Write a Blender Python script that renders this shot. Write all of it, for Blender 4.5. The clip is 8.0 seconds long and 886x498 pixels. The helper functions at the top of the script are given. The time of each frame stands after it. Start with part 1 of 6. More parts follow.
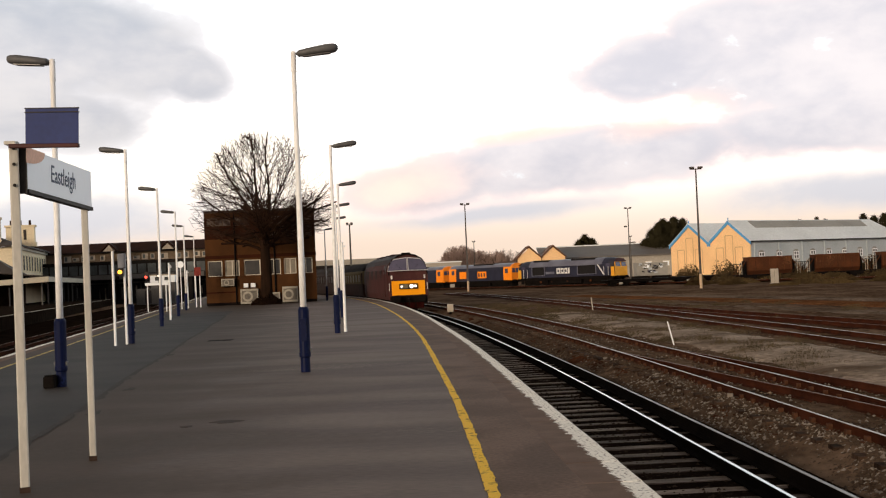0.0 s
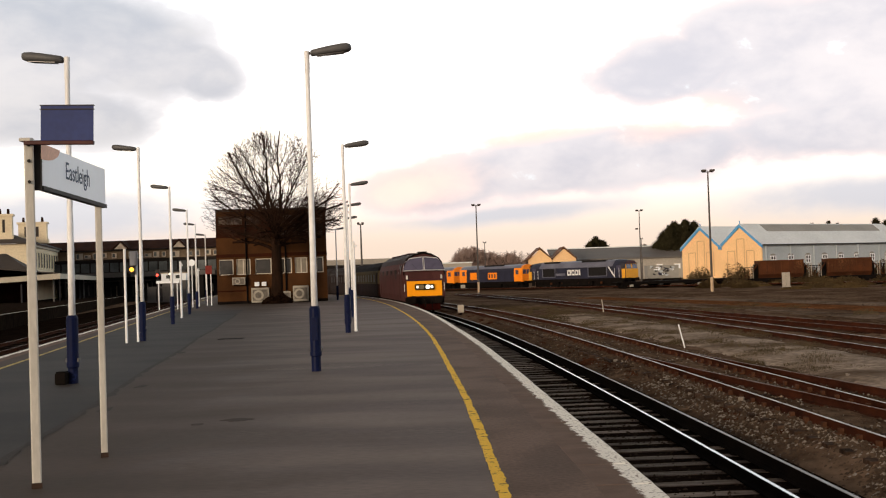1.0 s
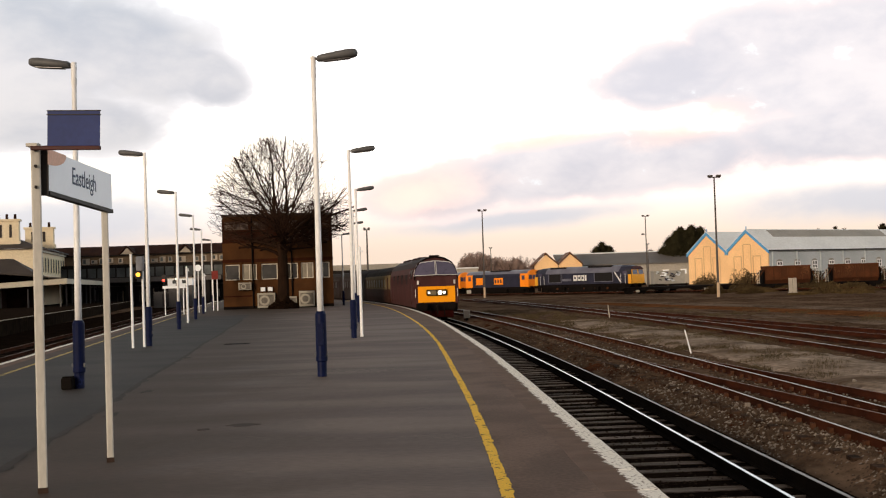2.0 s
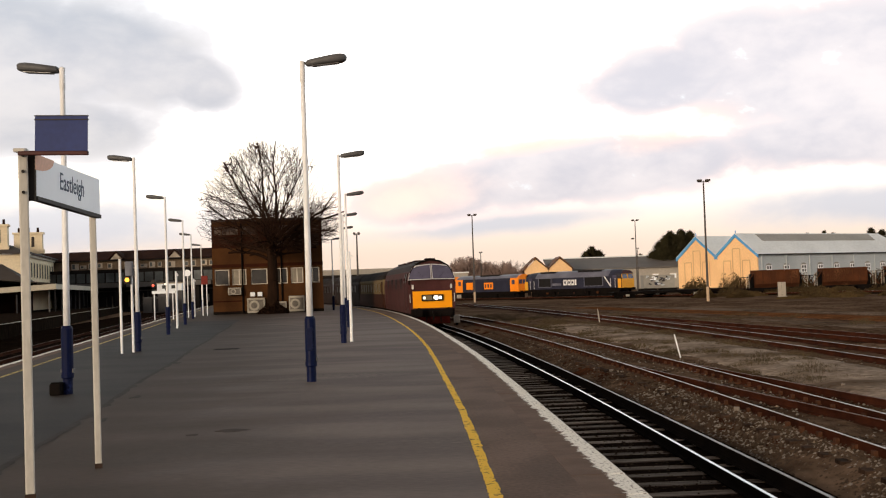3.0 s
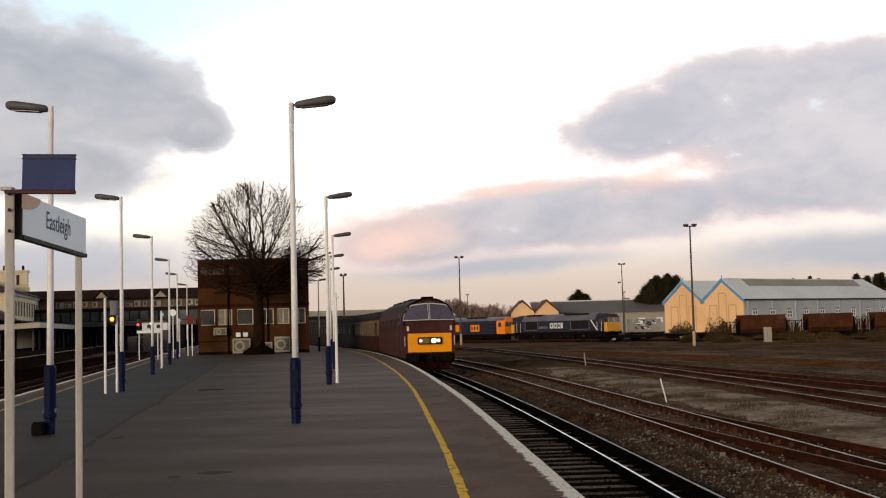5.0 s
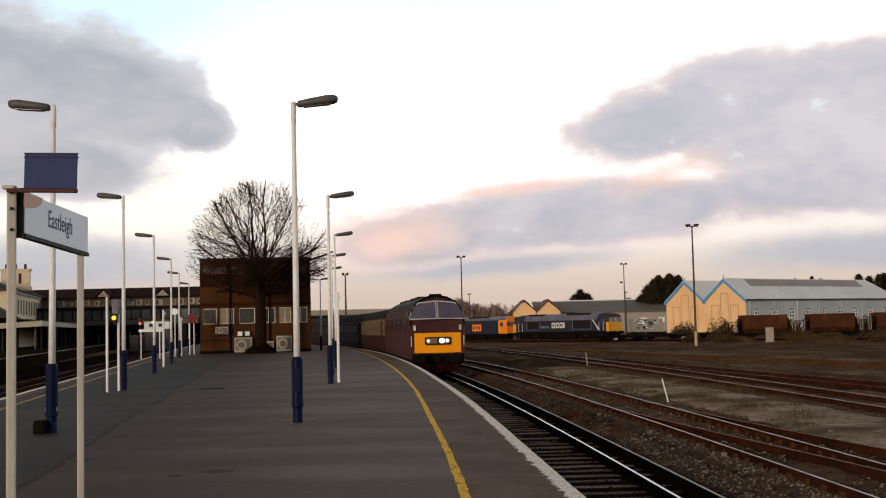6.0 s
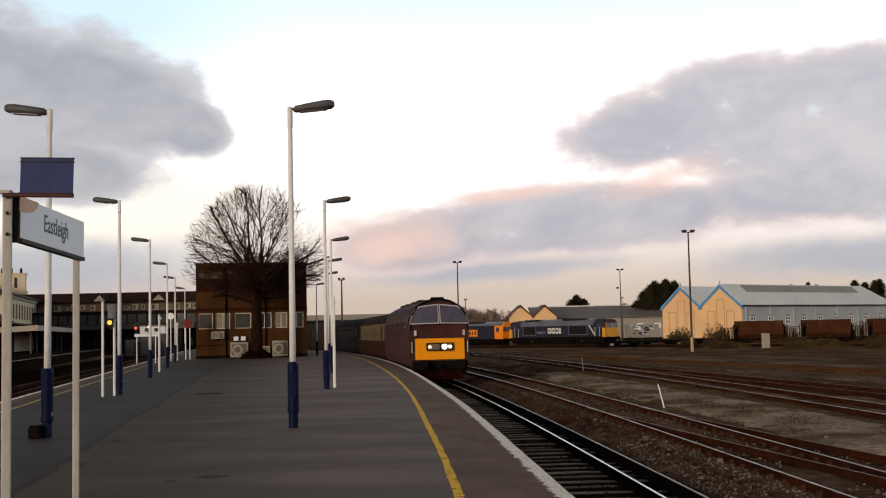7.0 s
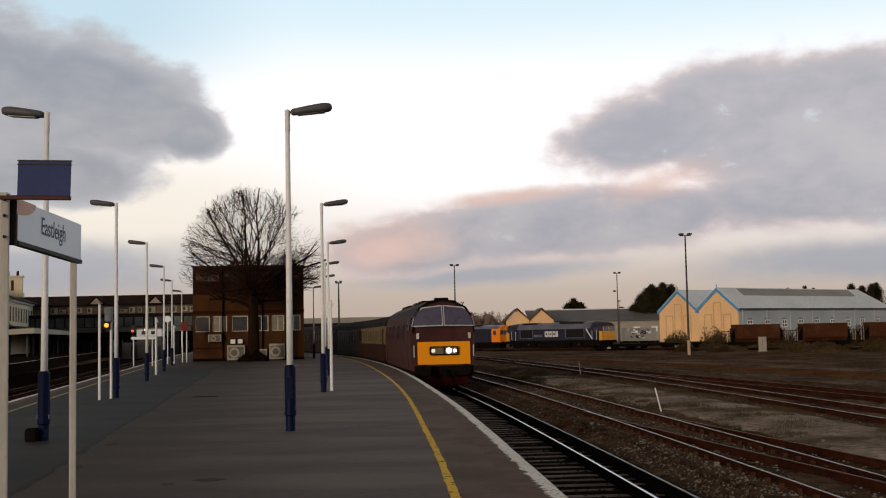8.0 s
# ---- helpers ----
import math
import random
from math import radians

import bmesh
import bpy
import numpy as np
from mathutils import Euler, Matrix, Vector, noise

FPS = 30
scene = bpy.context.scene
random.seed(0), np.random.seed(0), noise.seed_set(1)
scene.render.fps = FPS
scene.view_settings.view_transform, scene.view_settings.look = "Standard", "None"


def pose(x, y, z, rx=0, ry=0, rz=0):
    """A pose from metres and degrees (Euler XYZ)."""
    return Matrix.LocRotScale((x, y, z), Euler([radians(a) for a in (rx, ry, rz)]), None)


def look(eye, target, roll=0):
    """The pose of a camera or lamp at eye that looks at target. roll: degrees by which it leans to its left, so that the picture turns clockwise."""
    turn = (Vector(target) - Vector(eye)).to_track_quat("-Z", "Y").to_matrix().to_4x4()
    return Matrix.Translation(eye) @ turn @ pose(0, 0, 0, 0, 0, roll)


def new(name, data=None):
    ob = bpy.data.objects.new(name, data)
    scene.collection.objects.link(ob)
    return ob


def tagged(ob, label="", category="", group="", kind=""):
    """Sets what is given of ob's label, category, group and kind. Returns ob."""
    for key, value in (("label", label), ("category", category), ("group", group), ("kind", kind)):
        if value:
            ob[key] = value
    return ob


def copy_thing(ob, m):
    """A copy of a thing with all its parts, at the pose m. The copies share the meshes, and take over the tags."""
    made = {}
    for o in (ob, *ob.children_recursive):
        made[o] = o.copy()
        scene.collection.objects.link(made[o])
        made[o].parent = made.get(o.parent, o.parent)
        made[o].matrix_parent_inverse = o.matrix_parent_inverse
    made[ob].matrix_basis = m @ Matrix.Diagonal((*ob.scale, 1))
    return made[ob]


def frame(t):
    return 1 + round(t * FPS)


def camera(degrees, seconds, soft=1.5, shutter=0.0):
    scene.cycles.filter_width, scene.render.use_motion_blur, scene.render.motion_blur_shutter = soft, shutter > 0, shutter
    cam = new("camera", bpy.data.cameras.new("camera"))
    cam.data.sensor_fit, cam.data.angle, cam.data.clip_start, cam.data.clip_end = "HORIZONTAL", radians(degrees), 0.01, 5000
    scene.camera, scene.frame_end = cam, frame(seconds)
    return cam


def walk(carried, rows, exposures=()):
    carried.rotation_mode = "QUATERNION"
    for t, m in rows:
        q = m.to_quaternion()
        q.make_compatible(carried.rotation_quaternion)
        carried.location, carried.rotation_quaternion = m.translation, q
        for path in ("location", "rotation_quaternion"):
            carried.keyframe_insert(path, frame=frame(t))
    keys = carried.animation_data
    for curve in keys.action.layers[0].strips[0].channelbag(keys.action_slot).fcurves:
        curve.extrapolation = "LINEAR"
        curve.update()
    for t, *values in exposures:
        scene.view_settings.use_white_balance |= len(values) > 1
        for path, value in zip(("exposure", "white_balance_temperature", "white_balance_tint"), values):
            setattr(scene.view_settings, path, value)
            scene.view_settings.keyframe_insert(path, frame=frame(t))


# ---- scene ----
EYE = 1.6

cam = camera(41.7, 8.0, soft=1.15)
walk(cam, [
    (0.0, pose(0.003, 0, EYE - 0.002, 91.302, 2.441, -0.180)),
    (0.5, pose(-0.008, 0, EYE - 0.003, 90.974, 2.294, 0.167)),
    (1.0, pose(-0.014, 0, EYE - 0.005, 91.354, 1.905, 0.334)),
    (2.5, pose(-0.006, 0, EYE - 0.005, 91.655, 1.894, 0.683)),
    (3.0, pose(0, 0, EYE - 0.004, 91.839, 1.958, 0.146)),
    (3.5, pose(0, 0, EYE - 0.001, 92.635, 2.069, -0.517)),
    (4.0, pose(0.003, 0, EYE + 0, 93.643, 1.799, -0.061)),
    (4.5, pose(0, 0, EYE + 0.002, 93.893, 1.507, -0.531)),
    (6.0, pose(0.004, 0, EYE + 0.003, 93.860, 1.306, -0.434)),
    (6.5, pose(0.004, 0, EYE + 0.003, 93.942, 1.320, -0.530)),
    (7.0, pose(0.005, 0, EYE + 0.006, 94.112, 1.192, -0.622)),
    (7.5, pose(0.006, 0, EYE + 0.001, 94.202, 1.241, -0.770)),
    (8.0, pose(0.001, 0, EYE + 0.006, 94.264, 1.133, -0.772)),
], exposures=[(0.0, -0.08, 6550, 11), (3.2, -0.05, 6550, 11), (3.7, -0.27, 6450, 11), (4.0, -0.48, 6410, 11), (4.5, -0.5, 6380, 11), (6.5, -0.55, 6350, 11), (7.0, -0.64, 6330, 11), (7.4, -0.91, 6290, 11), (8.0, -0.93, 6280, 11)])

# ---- sky and sun ----
def nd(tree, kind, operation="", use_clamp=False, data_type="", interpolation_type="", noise_dimensions=""):
    n = tree.nodes.new(kind)
    if operation:
        n.operation = operation
    if use_clamp:
        n.use_clamp = True
    if data_type:
        n.data_type = data_type
    if interpolation_type:
        n.interpolation_type = interpolation_type
    if noise_dimensions:
        n.noise_dimensions = noise_dimensions
    return n


def put(tree, node, slot, value):
    if isinstance(value, bpy.types.NodeSocket):
        tree.links.new(value, node.inputs[slot])
    else:
        node.inputs[slot].default_value = value


def calc(tree, op, a, b=0.0, c=0.0, clamp=False):
    n = nd(tree, "ShaderNodeMath", operation=op, use_clamp=clamp)
    put(tree, n, 0, a), put(tree, n, 1, b)
    if op in ("MULTIPLY_ADD", "SMOOTH_MIN"):
        put(tree, n, 2, c)
    return n.outputs[0]


def mixed(tree, fac, a, b):
    n = nd(tree, "ShaderNodeMix", data_type="RGBA")
    put(tree, n, 0, fac), put(tree, n, 6, a), put(tree, n, 7, b)
    return n.outputs[2]


def ramp(tree, value, lo, hi):
    n = nd(tree, "ShaderNodeMapRange", interpolation_type="SMOOTHSTEP")
    put(tree, n, 0, value)
    n.inputs[1].default_value, n.inputs[2].default_value = lo, hi
    return n.outputs[0]


SUN_AZ, SUN_EL = radians(212), radians(9)      # clockwise from straight ahead
world = bpy.data.worlds.new("evening_sky")
scene.world = world
world.use_nodes = True
wt = world.node_tree
wt.nodes.clear()
sky = wt.nodes.new("ShaderNodeTexSky")
sky.sky_type, sky.sun_disc, sky.sun_elevation, sky.sun_rotation = "NISHITA", False, SUN_EL, SUN_AZ
coord = nd(wt, "ShaderNodeTexCoord").outputs["Generated"]
sep = nd(wt, "ShaderNodeSeparateXYZ")
wt.links.new(coord, sep.inputs[0])
az = calc(wt, "ARCTAN2", sep.outputs[0], sep.outputs[1])
el = calc(wt, "ARCSINE", sep.outputs[2])
flat = nd(wt, "ShaderNodeCombineXYZ")
put(wt, flat, 0, az), put(wt, flat, 1, calc(wt, "MULTIPLY", el, 1.7))
puff = nd(wt, "ShaderNodeTexNoise", noise_dimensions="3D")
put(wt, puff, "Vector", flat.outputs[0]), put(wt, puff, "Scale", 22.0), put(wt, puff, "Detail", 7.0), put(wt, puff, "Roughness", 0.55), put(wt, puff, "Distortion", 0.15)
broad = nd(wt, "ShaderNodeTexNoise", noise_dimensions="3D")
put(wt, broad, "Vector", flat.outputs[0]), put(wt, broad, "Scale", 6.0), put(wt, broad, "Detail", 3.0)
rag = calc(wt, "MULTIPLY_ADD", puff.outputs[0], 1.5, -0.75)
rag = calc(wt, "ADD", rag, calc(wt, "MULTIPLY_ADD", broad.outputs[0], 0.9, -0.45))


def heap(az0, el0, wide, high, lean=0.0):
    """How deep inside a rounded heap of cloud a direction lies: 1 in its middle, 0 at its rim."""
    u = calc(wt, "SUBTRACT", az, az0)
    v = calc(wt, "SUBTRACT", calc(wt, "SUBTRACT", el, el0), calc(wt, "MULTIPLY", u, lean))
    d = calc(wt, "ADD", calc(wt, "POWER", calc(wt, "ABSOLUTE", calc(wt, "DIVIDE", u, wide)), 2.0),
             calc(wt, "POWER", calc(wt, "ABSOLUTE", calc(wt, "DIVIDE", v, high)), 2.0))
    return calc(wt, "SUBTRACT", 1.0, calc(wt, "SQRT", d))


def bank(depth, soft=0.3, ragged=0.4):
    """Cover of a bank of cloud, with a ragged rim."""
    return ramp(wt, calc(wt, "ADD", depth, calc(wt, "MULTIPLY", rag, ragged)), -0.04, soft)


def cloud(az0, el0, wide, high, lean=0.0, soft=0.5, ragged=1.0):
    return bank(heap(az0, el0, wide, high, lean), soft, ragged)


def most(*values):
    out = values[0]
    for v in values[1:]:
        out = calc(wt, "MAXIMUM", out, v)
    return out


# thin bright overcast ahead, cream near the horizon; dimmer and bluer overhead and behind
base = mixed(wt, ramp(wt, el, 0.02, 0.15), (1.12, 0.90, 0.74, 1), (2.45, 2.32, 2.24, 1))
base = mixed(wt, ramp(wt, el, 0.19, 0.29), base, (1.56, 1.88, 1.98, 1))
blue_gap = calc(wt, "MULTIPLY", ramp(wt, az, -0.10, -0.26), ramp(wt, el, 0.17, 0.26))
base = mixed(wt, calc(wt, "MULTIPLY", blue_gap, 0.8), base, (1.20, 1.56, 1.72, 1))
base = mixed(wt, ramp(wt, el, 0.31, 0.75), base, (0.245, 0.205, 0.175, 1))
base = mixed(wt, most(ramp(wt, az, 1.7, 2.5), ramp(wt, az, -0.55, -1.1)), base, (0.34, 0.31, 0.295, 1))
cream = calc(wt, "MULTIPLY", ramp(wt, az, 0.02, -0.22), calc(wt, "MULTIPLY", ramp(wt, el, 0.19, 0.12), ramp(wt, el, 0.04, 0.09)))
base = mixed(wt, calc(wt, "MULTIPLY", cream, 0.85), base, (2.00, 1.80, 1.50, 1))
thin = nd(wt, "ShaderNodeVectorMath", operation="SCALE")
put(wt, thin, 0, sky.outputs[0])
thin.inputs["Scale"].default_value = 0.08
base = mixed(wt, 0.12, base, thin.outputs[0])
left_depth = most(heap(-0.42, 0.205, 0.23, 0.088, -0.10), heap(-0.268, 0.200, 0.105, 0.052, -0.22), heap(-0.208, 0.180, 0.048, 0.034, -0.3), heap(-0.330, 0.142, 0.12, 0.034, -0.05))
left_bank = bank(left_depth, 0.20, 0.42)
right_depth = most(heap(0.36, 0.168, 0.23, 0.072, 0.0), heap(0.195, 0.168, 0.10, 0.040, 0.14), heap(0.25, 0.190, 0.08, 0.040, 0.1), heap(0.13, 0.094, 0.22, 0.035, 0.06), heap(0.36, 0.112, 0.20, 0.034, 0.05), heap(-0.01, 0.076, 0.095, 0.030, 0.08))
right_bank = bank(right_depth, 0.30, 0.44)
low_bank = most(cloud(0.05, 0.052, 0.15, 0.014, 0.06, 0.8, 0.4), cloud(0.38, 0.056, 0.19, 0.024, 0.02, 0.7, 0.4), cloud(-0.32, 0.062, 0.20, 0.034, 0.0, 0.8, 0.4))
elsewhere = calc(wt, "MULTIPLY", ramp(wt, broad.outputs[0], 0.42, 0.62), ramp(wt, calc(wt, "ABSOLUTE", calc(wt, "SUBTRACT", az, 0.55)), 1.1, 1.6))
tone_l = mixed(wt, ramp(wt, calc(wt, "ADD", calc(wt, "MULTIPLY", broad.outputs[0], 0.6), calc(wt, "MULTIPLY", puff.outputs[0], 0.4)), 0.36, 0.64), (0.545, 0.57, 0.64, 1), (0.79, 0.775, 0.79, 1))
tone_l = mixed(wt, ramp(wt, calc(wt, "ADD", left_depth, calc(wt, "MULTIPLY", rag, 0.4)), 0.42, 0.10), tone_l, (0.98, 0.96, 0.98, 1))
tone_r = mixed(wt, ramp(wt, calc(wt, "ADD", calc(wt, "MULTIPLY", broad.outputs[0], 0.6), calc(wt, "MULTIPLY", puff.outputs[0], 0.4)), 0.36, 0.64), (0.61, 0.615, 0.70, 1), (0.90, 0.85, 0.87, 1))
rim = ramp(wt, calc(wt, "ADD", right_depth, calc(wt, "MULTIPLY", rag, 0.45)), 0.46, 0.08)
tone_r = mixed(wt, rim, tone_r, (1.24, 1.02, 0.96, 1))
tone_r = mixed(wt, calc(wt, "MULTIPLY", ramp(wt, puff.outputs[0], 0.63, 0.74), 0.7), tone_r, (1.10, 1.24, 1.30, 1))
base = mixed(wt, calc(wt, "MULTIPLY", low_bank, 0.8), base, (0.68, 0.71, 0.79, 1))
base = mixed(wt, calc(wt, "MULTIPLY", right_bank, 0.88), base, tone_r)
base = mixed(wt, calc(wt, "MULTIPLY", left_bank, 0.92), base, tone_l)
base = mixed(wt, calc(wt, "MULTIPLY", elsewhere, 0.92), base, (0.44, 0.385, 0.345, 1))
pink = most(cloud(-0.03, 0.078, 0.085, 0.034, 0.1, 1.0, 0.5), cloud(0.20, 0.126, 0.065, 0.022, 0.15, 1.0, 0.6), cloud(0.07, 0.118, 0.09, 0.010, 0.08, 1.0, 0.5))
base = mixed(wt, calc(wt, "MULTIPLY", pink, 0.8), base, (1.42, 1.00, 0.84, 1))
glow_spot = cloud(-0.036, 0.073, 0.045, 0.020, 0.1, 1.0, 0.5)
base = mixed(wt, calc(wt, "MULTIPLY", glow_spot, 0.6), base, (1.48, 1.04, 0.88, 1))
back = nd(wt, "ShaderNodeBackground")
put(wt, back, 0, base), put(wt, back, 1, 1.0)
wt.links.new(back.outputs[0], nd(wt, "ShaderNodeOutputWorld").inputs[0])

sun = new("sun", bpy.data.lights.new("sun", "SUN"))
sun.data.energy, sun.data.angle, sun.data.color = 3.0, radians(12), (1.0, 0.80, 0.58)
sun.matrix_basis = look((0, 0, 0), (-math.sin(SUN_AZ) * math.cos(SUN_EL), -math.cos(SUN_AZ) * math.cos(SUN_EL), -math.sin(SUN_EL)))


# ---- materials ----
def surface(name, a, b=None, rough=0.8, metal=0.0, scale=4.0, fine=40.0, bump=0.2, c=None, amount=0.5, vary=0.0,
            stretch=(1, 1, 1), depth=0.01, spec=0.22, grain=0.5):
    """A procedural surface: two tones in large patches, fine grain, stains of a third tone, and relief."""
    m = bpy.data.materials.new(name)
    m.use_nodes = True
    t = m.node_tree
    bsdf = t.nodes["Principled BSDF"]
    b = b or tuple(v * 0.75 for v in a)
    tc = nd(t, "ShaderNodeTexCoord").outputs["Object"]
    mp = nd(t, "ShaderNodeMapping")
    put(t, mp, 0, tc)
    mp.inputs["Scale"].default_value = stretch
    info = nd(t, "ShaderNodeObjectInfo").outputs["Random"]
    big = nd(t, "ShaderNodeTexNoise", noise_dimensions="4D")
    put(t, big, "Vector", mp.outputs[0]), put(t, big, "Scale", scale), put(t, big, "Detail", 5.0)
    put(t, big, "W", calc(t, "MULTIPLY", info, 37.0))
    small = nd(t, "ShaderNodeTexNoise")
    put(t, small, "Vector", mp.outputs[0]), put(t, small, "Scale", fine), put(t, small, "Detail", 4.0)
    col = mixed(t, ramp(t, big.outputs[0], 0.5 - amount * 0.4, 0.5 + amount * 0.4), (*a, 1), (*b, 1))
    if c:
        stain = calc(t, "MULTIPLY", ramp(t, big.outputs[0], 0.55, 0.72), ramp(t, small.outputs[0], 0.35, 0.65))
        col = mixed(t, stain, col, (*c, 1))
    hsv = nd(t, "ShaderNodeHueSaturation")
    put(t, hsv, "Color", col)
    val = calc(t, "MAXIMUM", calc(t, "MULTIPLY_ADD", small.outputs[0], grain, 1.0 - grain / 2), 0.15)
    if vary:
        val = calc(t, "MULTIPLY", val, calc(t, "MULTIPLY_ADD", info, vary, 1.0 - vary / 2))
    put(t, hsv, "Value", val)
    t.links.new(hsv.outputs[0], bsdf.inputs["Base Color"])
    put(t, bsdf, "Roughness", calc(t, "MULTIPLY_ADD", small.outputs[0], 0.2, rough - 0.1, True))
    bsdf.inputs["Metallic"].default_value = metal
    bsdf.inputs["Specular IOR Level"].default_value = spec
    if bump:
        bp = nd(t, "ShaderNodeBump")
        put(t, bp, "Height", small.outputs[0])
        bp.inputs["Strength"].default_value, bp.inputs["Distance"].default_value = bump, depth
        t.links.new(bp.outputs[0], bsdf.inputs["Normal"])
    return m


def glow(name, colour, power):
    m = bpy.data.materials.new(name)
    m.use_nodes = True
    bsdf = m.node_tree.nodes["Principled BSDF"]
    bsdf.inputs["Base Color"].default_value = (*colour, 1)
    bsdf.inputs["Emission Color"].default_value = (*colour, 1)
    bsdf.inputs["Emission Strength"].default_value = power
    return m


def patched(name, ground_rgb, paint_rgb, share, scale=14.0, side=None):
    """Worn paint over a ground tone. side: the paint ends raggedly at this local x."""
    m = surface(name, ground_rgb, rough=0.85, scale=3.0, fine=60, bump=0.3, spec=0.04)
    t = m.node_tree
    hsv = [n for n in t.nodes if n.bl_idname == "ShaderNodeHueSaturation"][0]
    old = hsv.inputs["Color"].links[0].from_socket
    tc = nd(t, "ShaderNodeTexCoord").outputs["Object"]
    n = nd(t, "ShaderNodeTexNoise", noise_dimensions="4D")
    put(t, n, "Vector", tc), put(t, n, "Scale", scale), put(t, n, "Detail", 6.0), put(t, n, "Roughness", 0.65)
    put(t, n, "W", calc(t, "MULTIPLY", nd(t, "ShaderNodeObjectInfo").outputs["Random"], 51.0))
    chips = nd(t, "ShaderNodeTexNoise")
    put(t, chips, "Vector", tc), put(t, chips, "Scale", scale * 3.0), put(t, chips, "Detail", 3.0)
    if side is None:
        mask = ramp(t, n.outputs[0], 0.62 - share * 0.4, 0.68 - share * 0.4)
    else:
        s = nd(t, "ShaderNodeSeparateXYZ")
        put(t, s, 0, tc)
        mask = ramp(t, calc(t, "ADD", s.outputs[0], calc(t, "MULTIPLY_ADD", n.outputs[0], 0.30, -0.15)), side - 0.01, side + 0.015)
        mask = calc(t, "MULTIPLY", mask, ramp(t, chips.outputs[0], 0.33, 0.43))
    put(t, hsv, "Color", mixed(t, mask, old, (*paint_rgb, 1)))
    return m


SEAM_X0, SEAM_K = -2.80, -0.138       # the old joint across the platform


def dark_band(m, dark, lo, hi):
    """A darker band beside the old joint, fading raggedly away from it."""
    t = m.node_tree
    hsv = [n for n in t.nodes if n.bl_idname == "ShaderNodeHueSaturation"][0]
    old = hsv.inputs["Color"].links[0].from_socket
    tc = nd(t, "ShaderNodeTexCoord").outputs["Object"]
    s = nd(t, "ShaderNodeSeparateXYZ")
    put(t, s, 0, tc)
    n = nd(t, "ShaderNodeTexNoise")
    put(t, n, "Vector", tc), put(t, n, "Scale", 0.5), put(t, n, "Detail", 6.0), put(t, n, "Roughness", 0.6)
    d = calc(t, "SUBTRACT", s.outputs[0], calc(t, "MULTIPLY_ADD", s.outputs[1], SEAM_K, SEAM_X0))
    d = calc(t, "ADD", d, calc(t, "MULTIPLY_ADD", n.outputs[0], 4.0, -2.0))
    put(t, hsv, "Color", mixed(t, calc(t, "MULTIPLY", ramp(t, d, hi, lo), 0.8), old, (*dark, 1)))


ASPHALT = surface("platform_asphalt", (0.172, 0.136, 0.122), (0.100, 0.080, 0.072), 0.8, scale=0.55, fine=30, bump=0.35, c=(0.205, 0.166, 0.146), amount=0.36, stretch=(0.30, 1.0, 1), depth=0.006, spec=0.05, grain=0.8)
dark_band(ASPHALT, (0.054, 0.040, 0.031), 0.3, 4.2)
# older tarmac; shade at the platform's near left is darkened into its tone
OLD_ASPHALT = surface("older_tarmac", (0.047, 0.039, 0.035), (0.031, 0.026, 0.024), 0.75, scale=0.6, fine=22, bump=0.35, amount=0.42, stretch=(0.6, 1.0, 1), depth=0.006, spec=0.06, grain=1.3)
STAIN = surface("brown_stain", (0.042, 0.026, 0.020), (0.032, 0.021, 0.017), rough=0.8, scale=3, fine=20, bump=0.3, spec=0.1, grain=1.2)
SEAM = surface("tar_seam", (0.046, 0.037, 0.032), rough=0.8, bump=0.3, spec=0.05)
EDGE_PAVING = surface("platform_edge_paving", (0.152, 0.100, 0.075), (0.100, 0.067, 0.051), 0.8, scale=0.9, fine=24, bump=0.3, amount=0.4, depth=0.006, spec=0.04, grain=1.1)
COPING = patched("painted_coping", (0.150, 0.100, 0.076), (0.80, 0.76, 0.69), 0.9, 9.0, side=0.285)
YELLOW = patched("worn_yellow_paint", (0.09, 0.064, 0.050), (0.78, 0.48, 0.06), 0.60, 11.0)
PALE_YELLOW = patched("pale_yellow_paint", (0.06, 0.052, 0.045), (0.48, 0.36, 0.13), 0.5, 7.0)
# brick colour taken near black to hold the far platform's shade
SHADED_PLATFORM = surface("shaded_platform_brick", (0.022, 0.015, 0.011), (0.012, 0.009, 0.007), 0.95, scale=2, fine=20, spec=0.0)
EARTH = surface("earth_and_ballast", (0.148, 0.098, 0.066), (0.050, 0.030, 0.019), 0.95, scale=0.34, fine=4, bump=1.0, c=(0.17, 0.11, 0.068), amount=0.5, depth=0.08, spec=0.0, stretch=(1.0, 0.5, 1), grain=2.2)
STONE = surface("ballast_stone", (0.098, 0.068, 0.048), (0.028, 0.019, 0.013), 0.9, scale=3.0, fine=30, bump=0.4, c=(0.28, 0.215, 0.16), amount=1.0, spec=0.03)
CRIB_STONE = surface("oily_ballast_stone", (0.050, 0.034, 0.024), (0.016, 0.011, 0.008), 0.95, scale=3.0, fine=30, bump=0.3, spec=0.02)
PALE_STONE = surface("pale_ballast_stone", (0.27, 0.235, 0.20), (0.13, 0.108, 0.09), 0.9, scale=3.0, fine=30, bump=0.4)
SLEEPER = surface("weathered_sleeper", (0.230, 0.178, 0.142), (0.070, 0.050, 0.038), 0.85, scale=3, fine=25, bump=0.6, vary=0.9, stretch=(0.4, 3, 1), spec=0.03, grain=1.4)
# rust tone of the yard; its darkness also paints shade on the through tracks
OLD_SLEEPER = surface("rusty_shaded_sleeper", (0.072, 0.044, 0.029), (0.022, 0.013, 0.009), 0.9, scale=3, fine=25, bump=0.6, vary=0.9, stretch=(0.4, 3, 1), spec=0.02, grain=1.4)
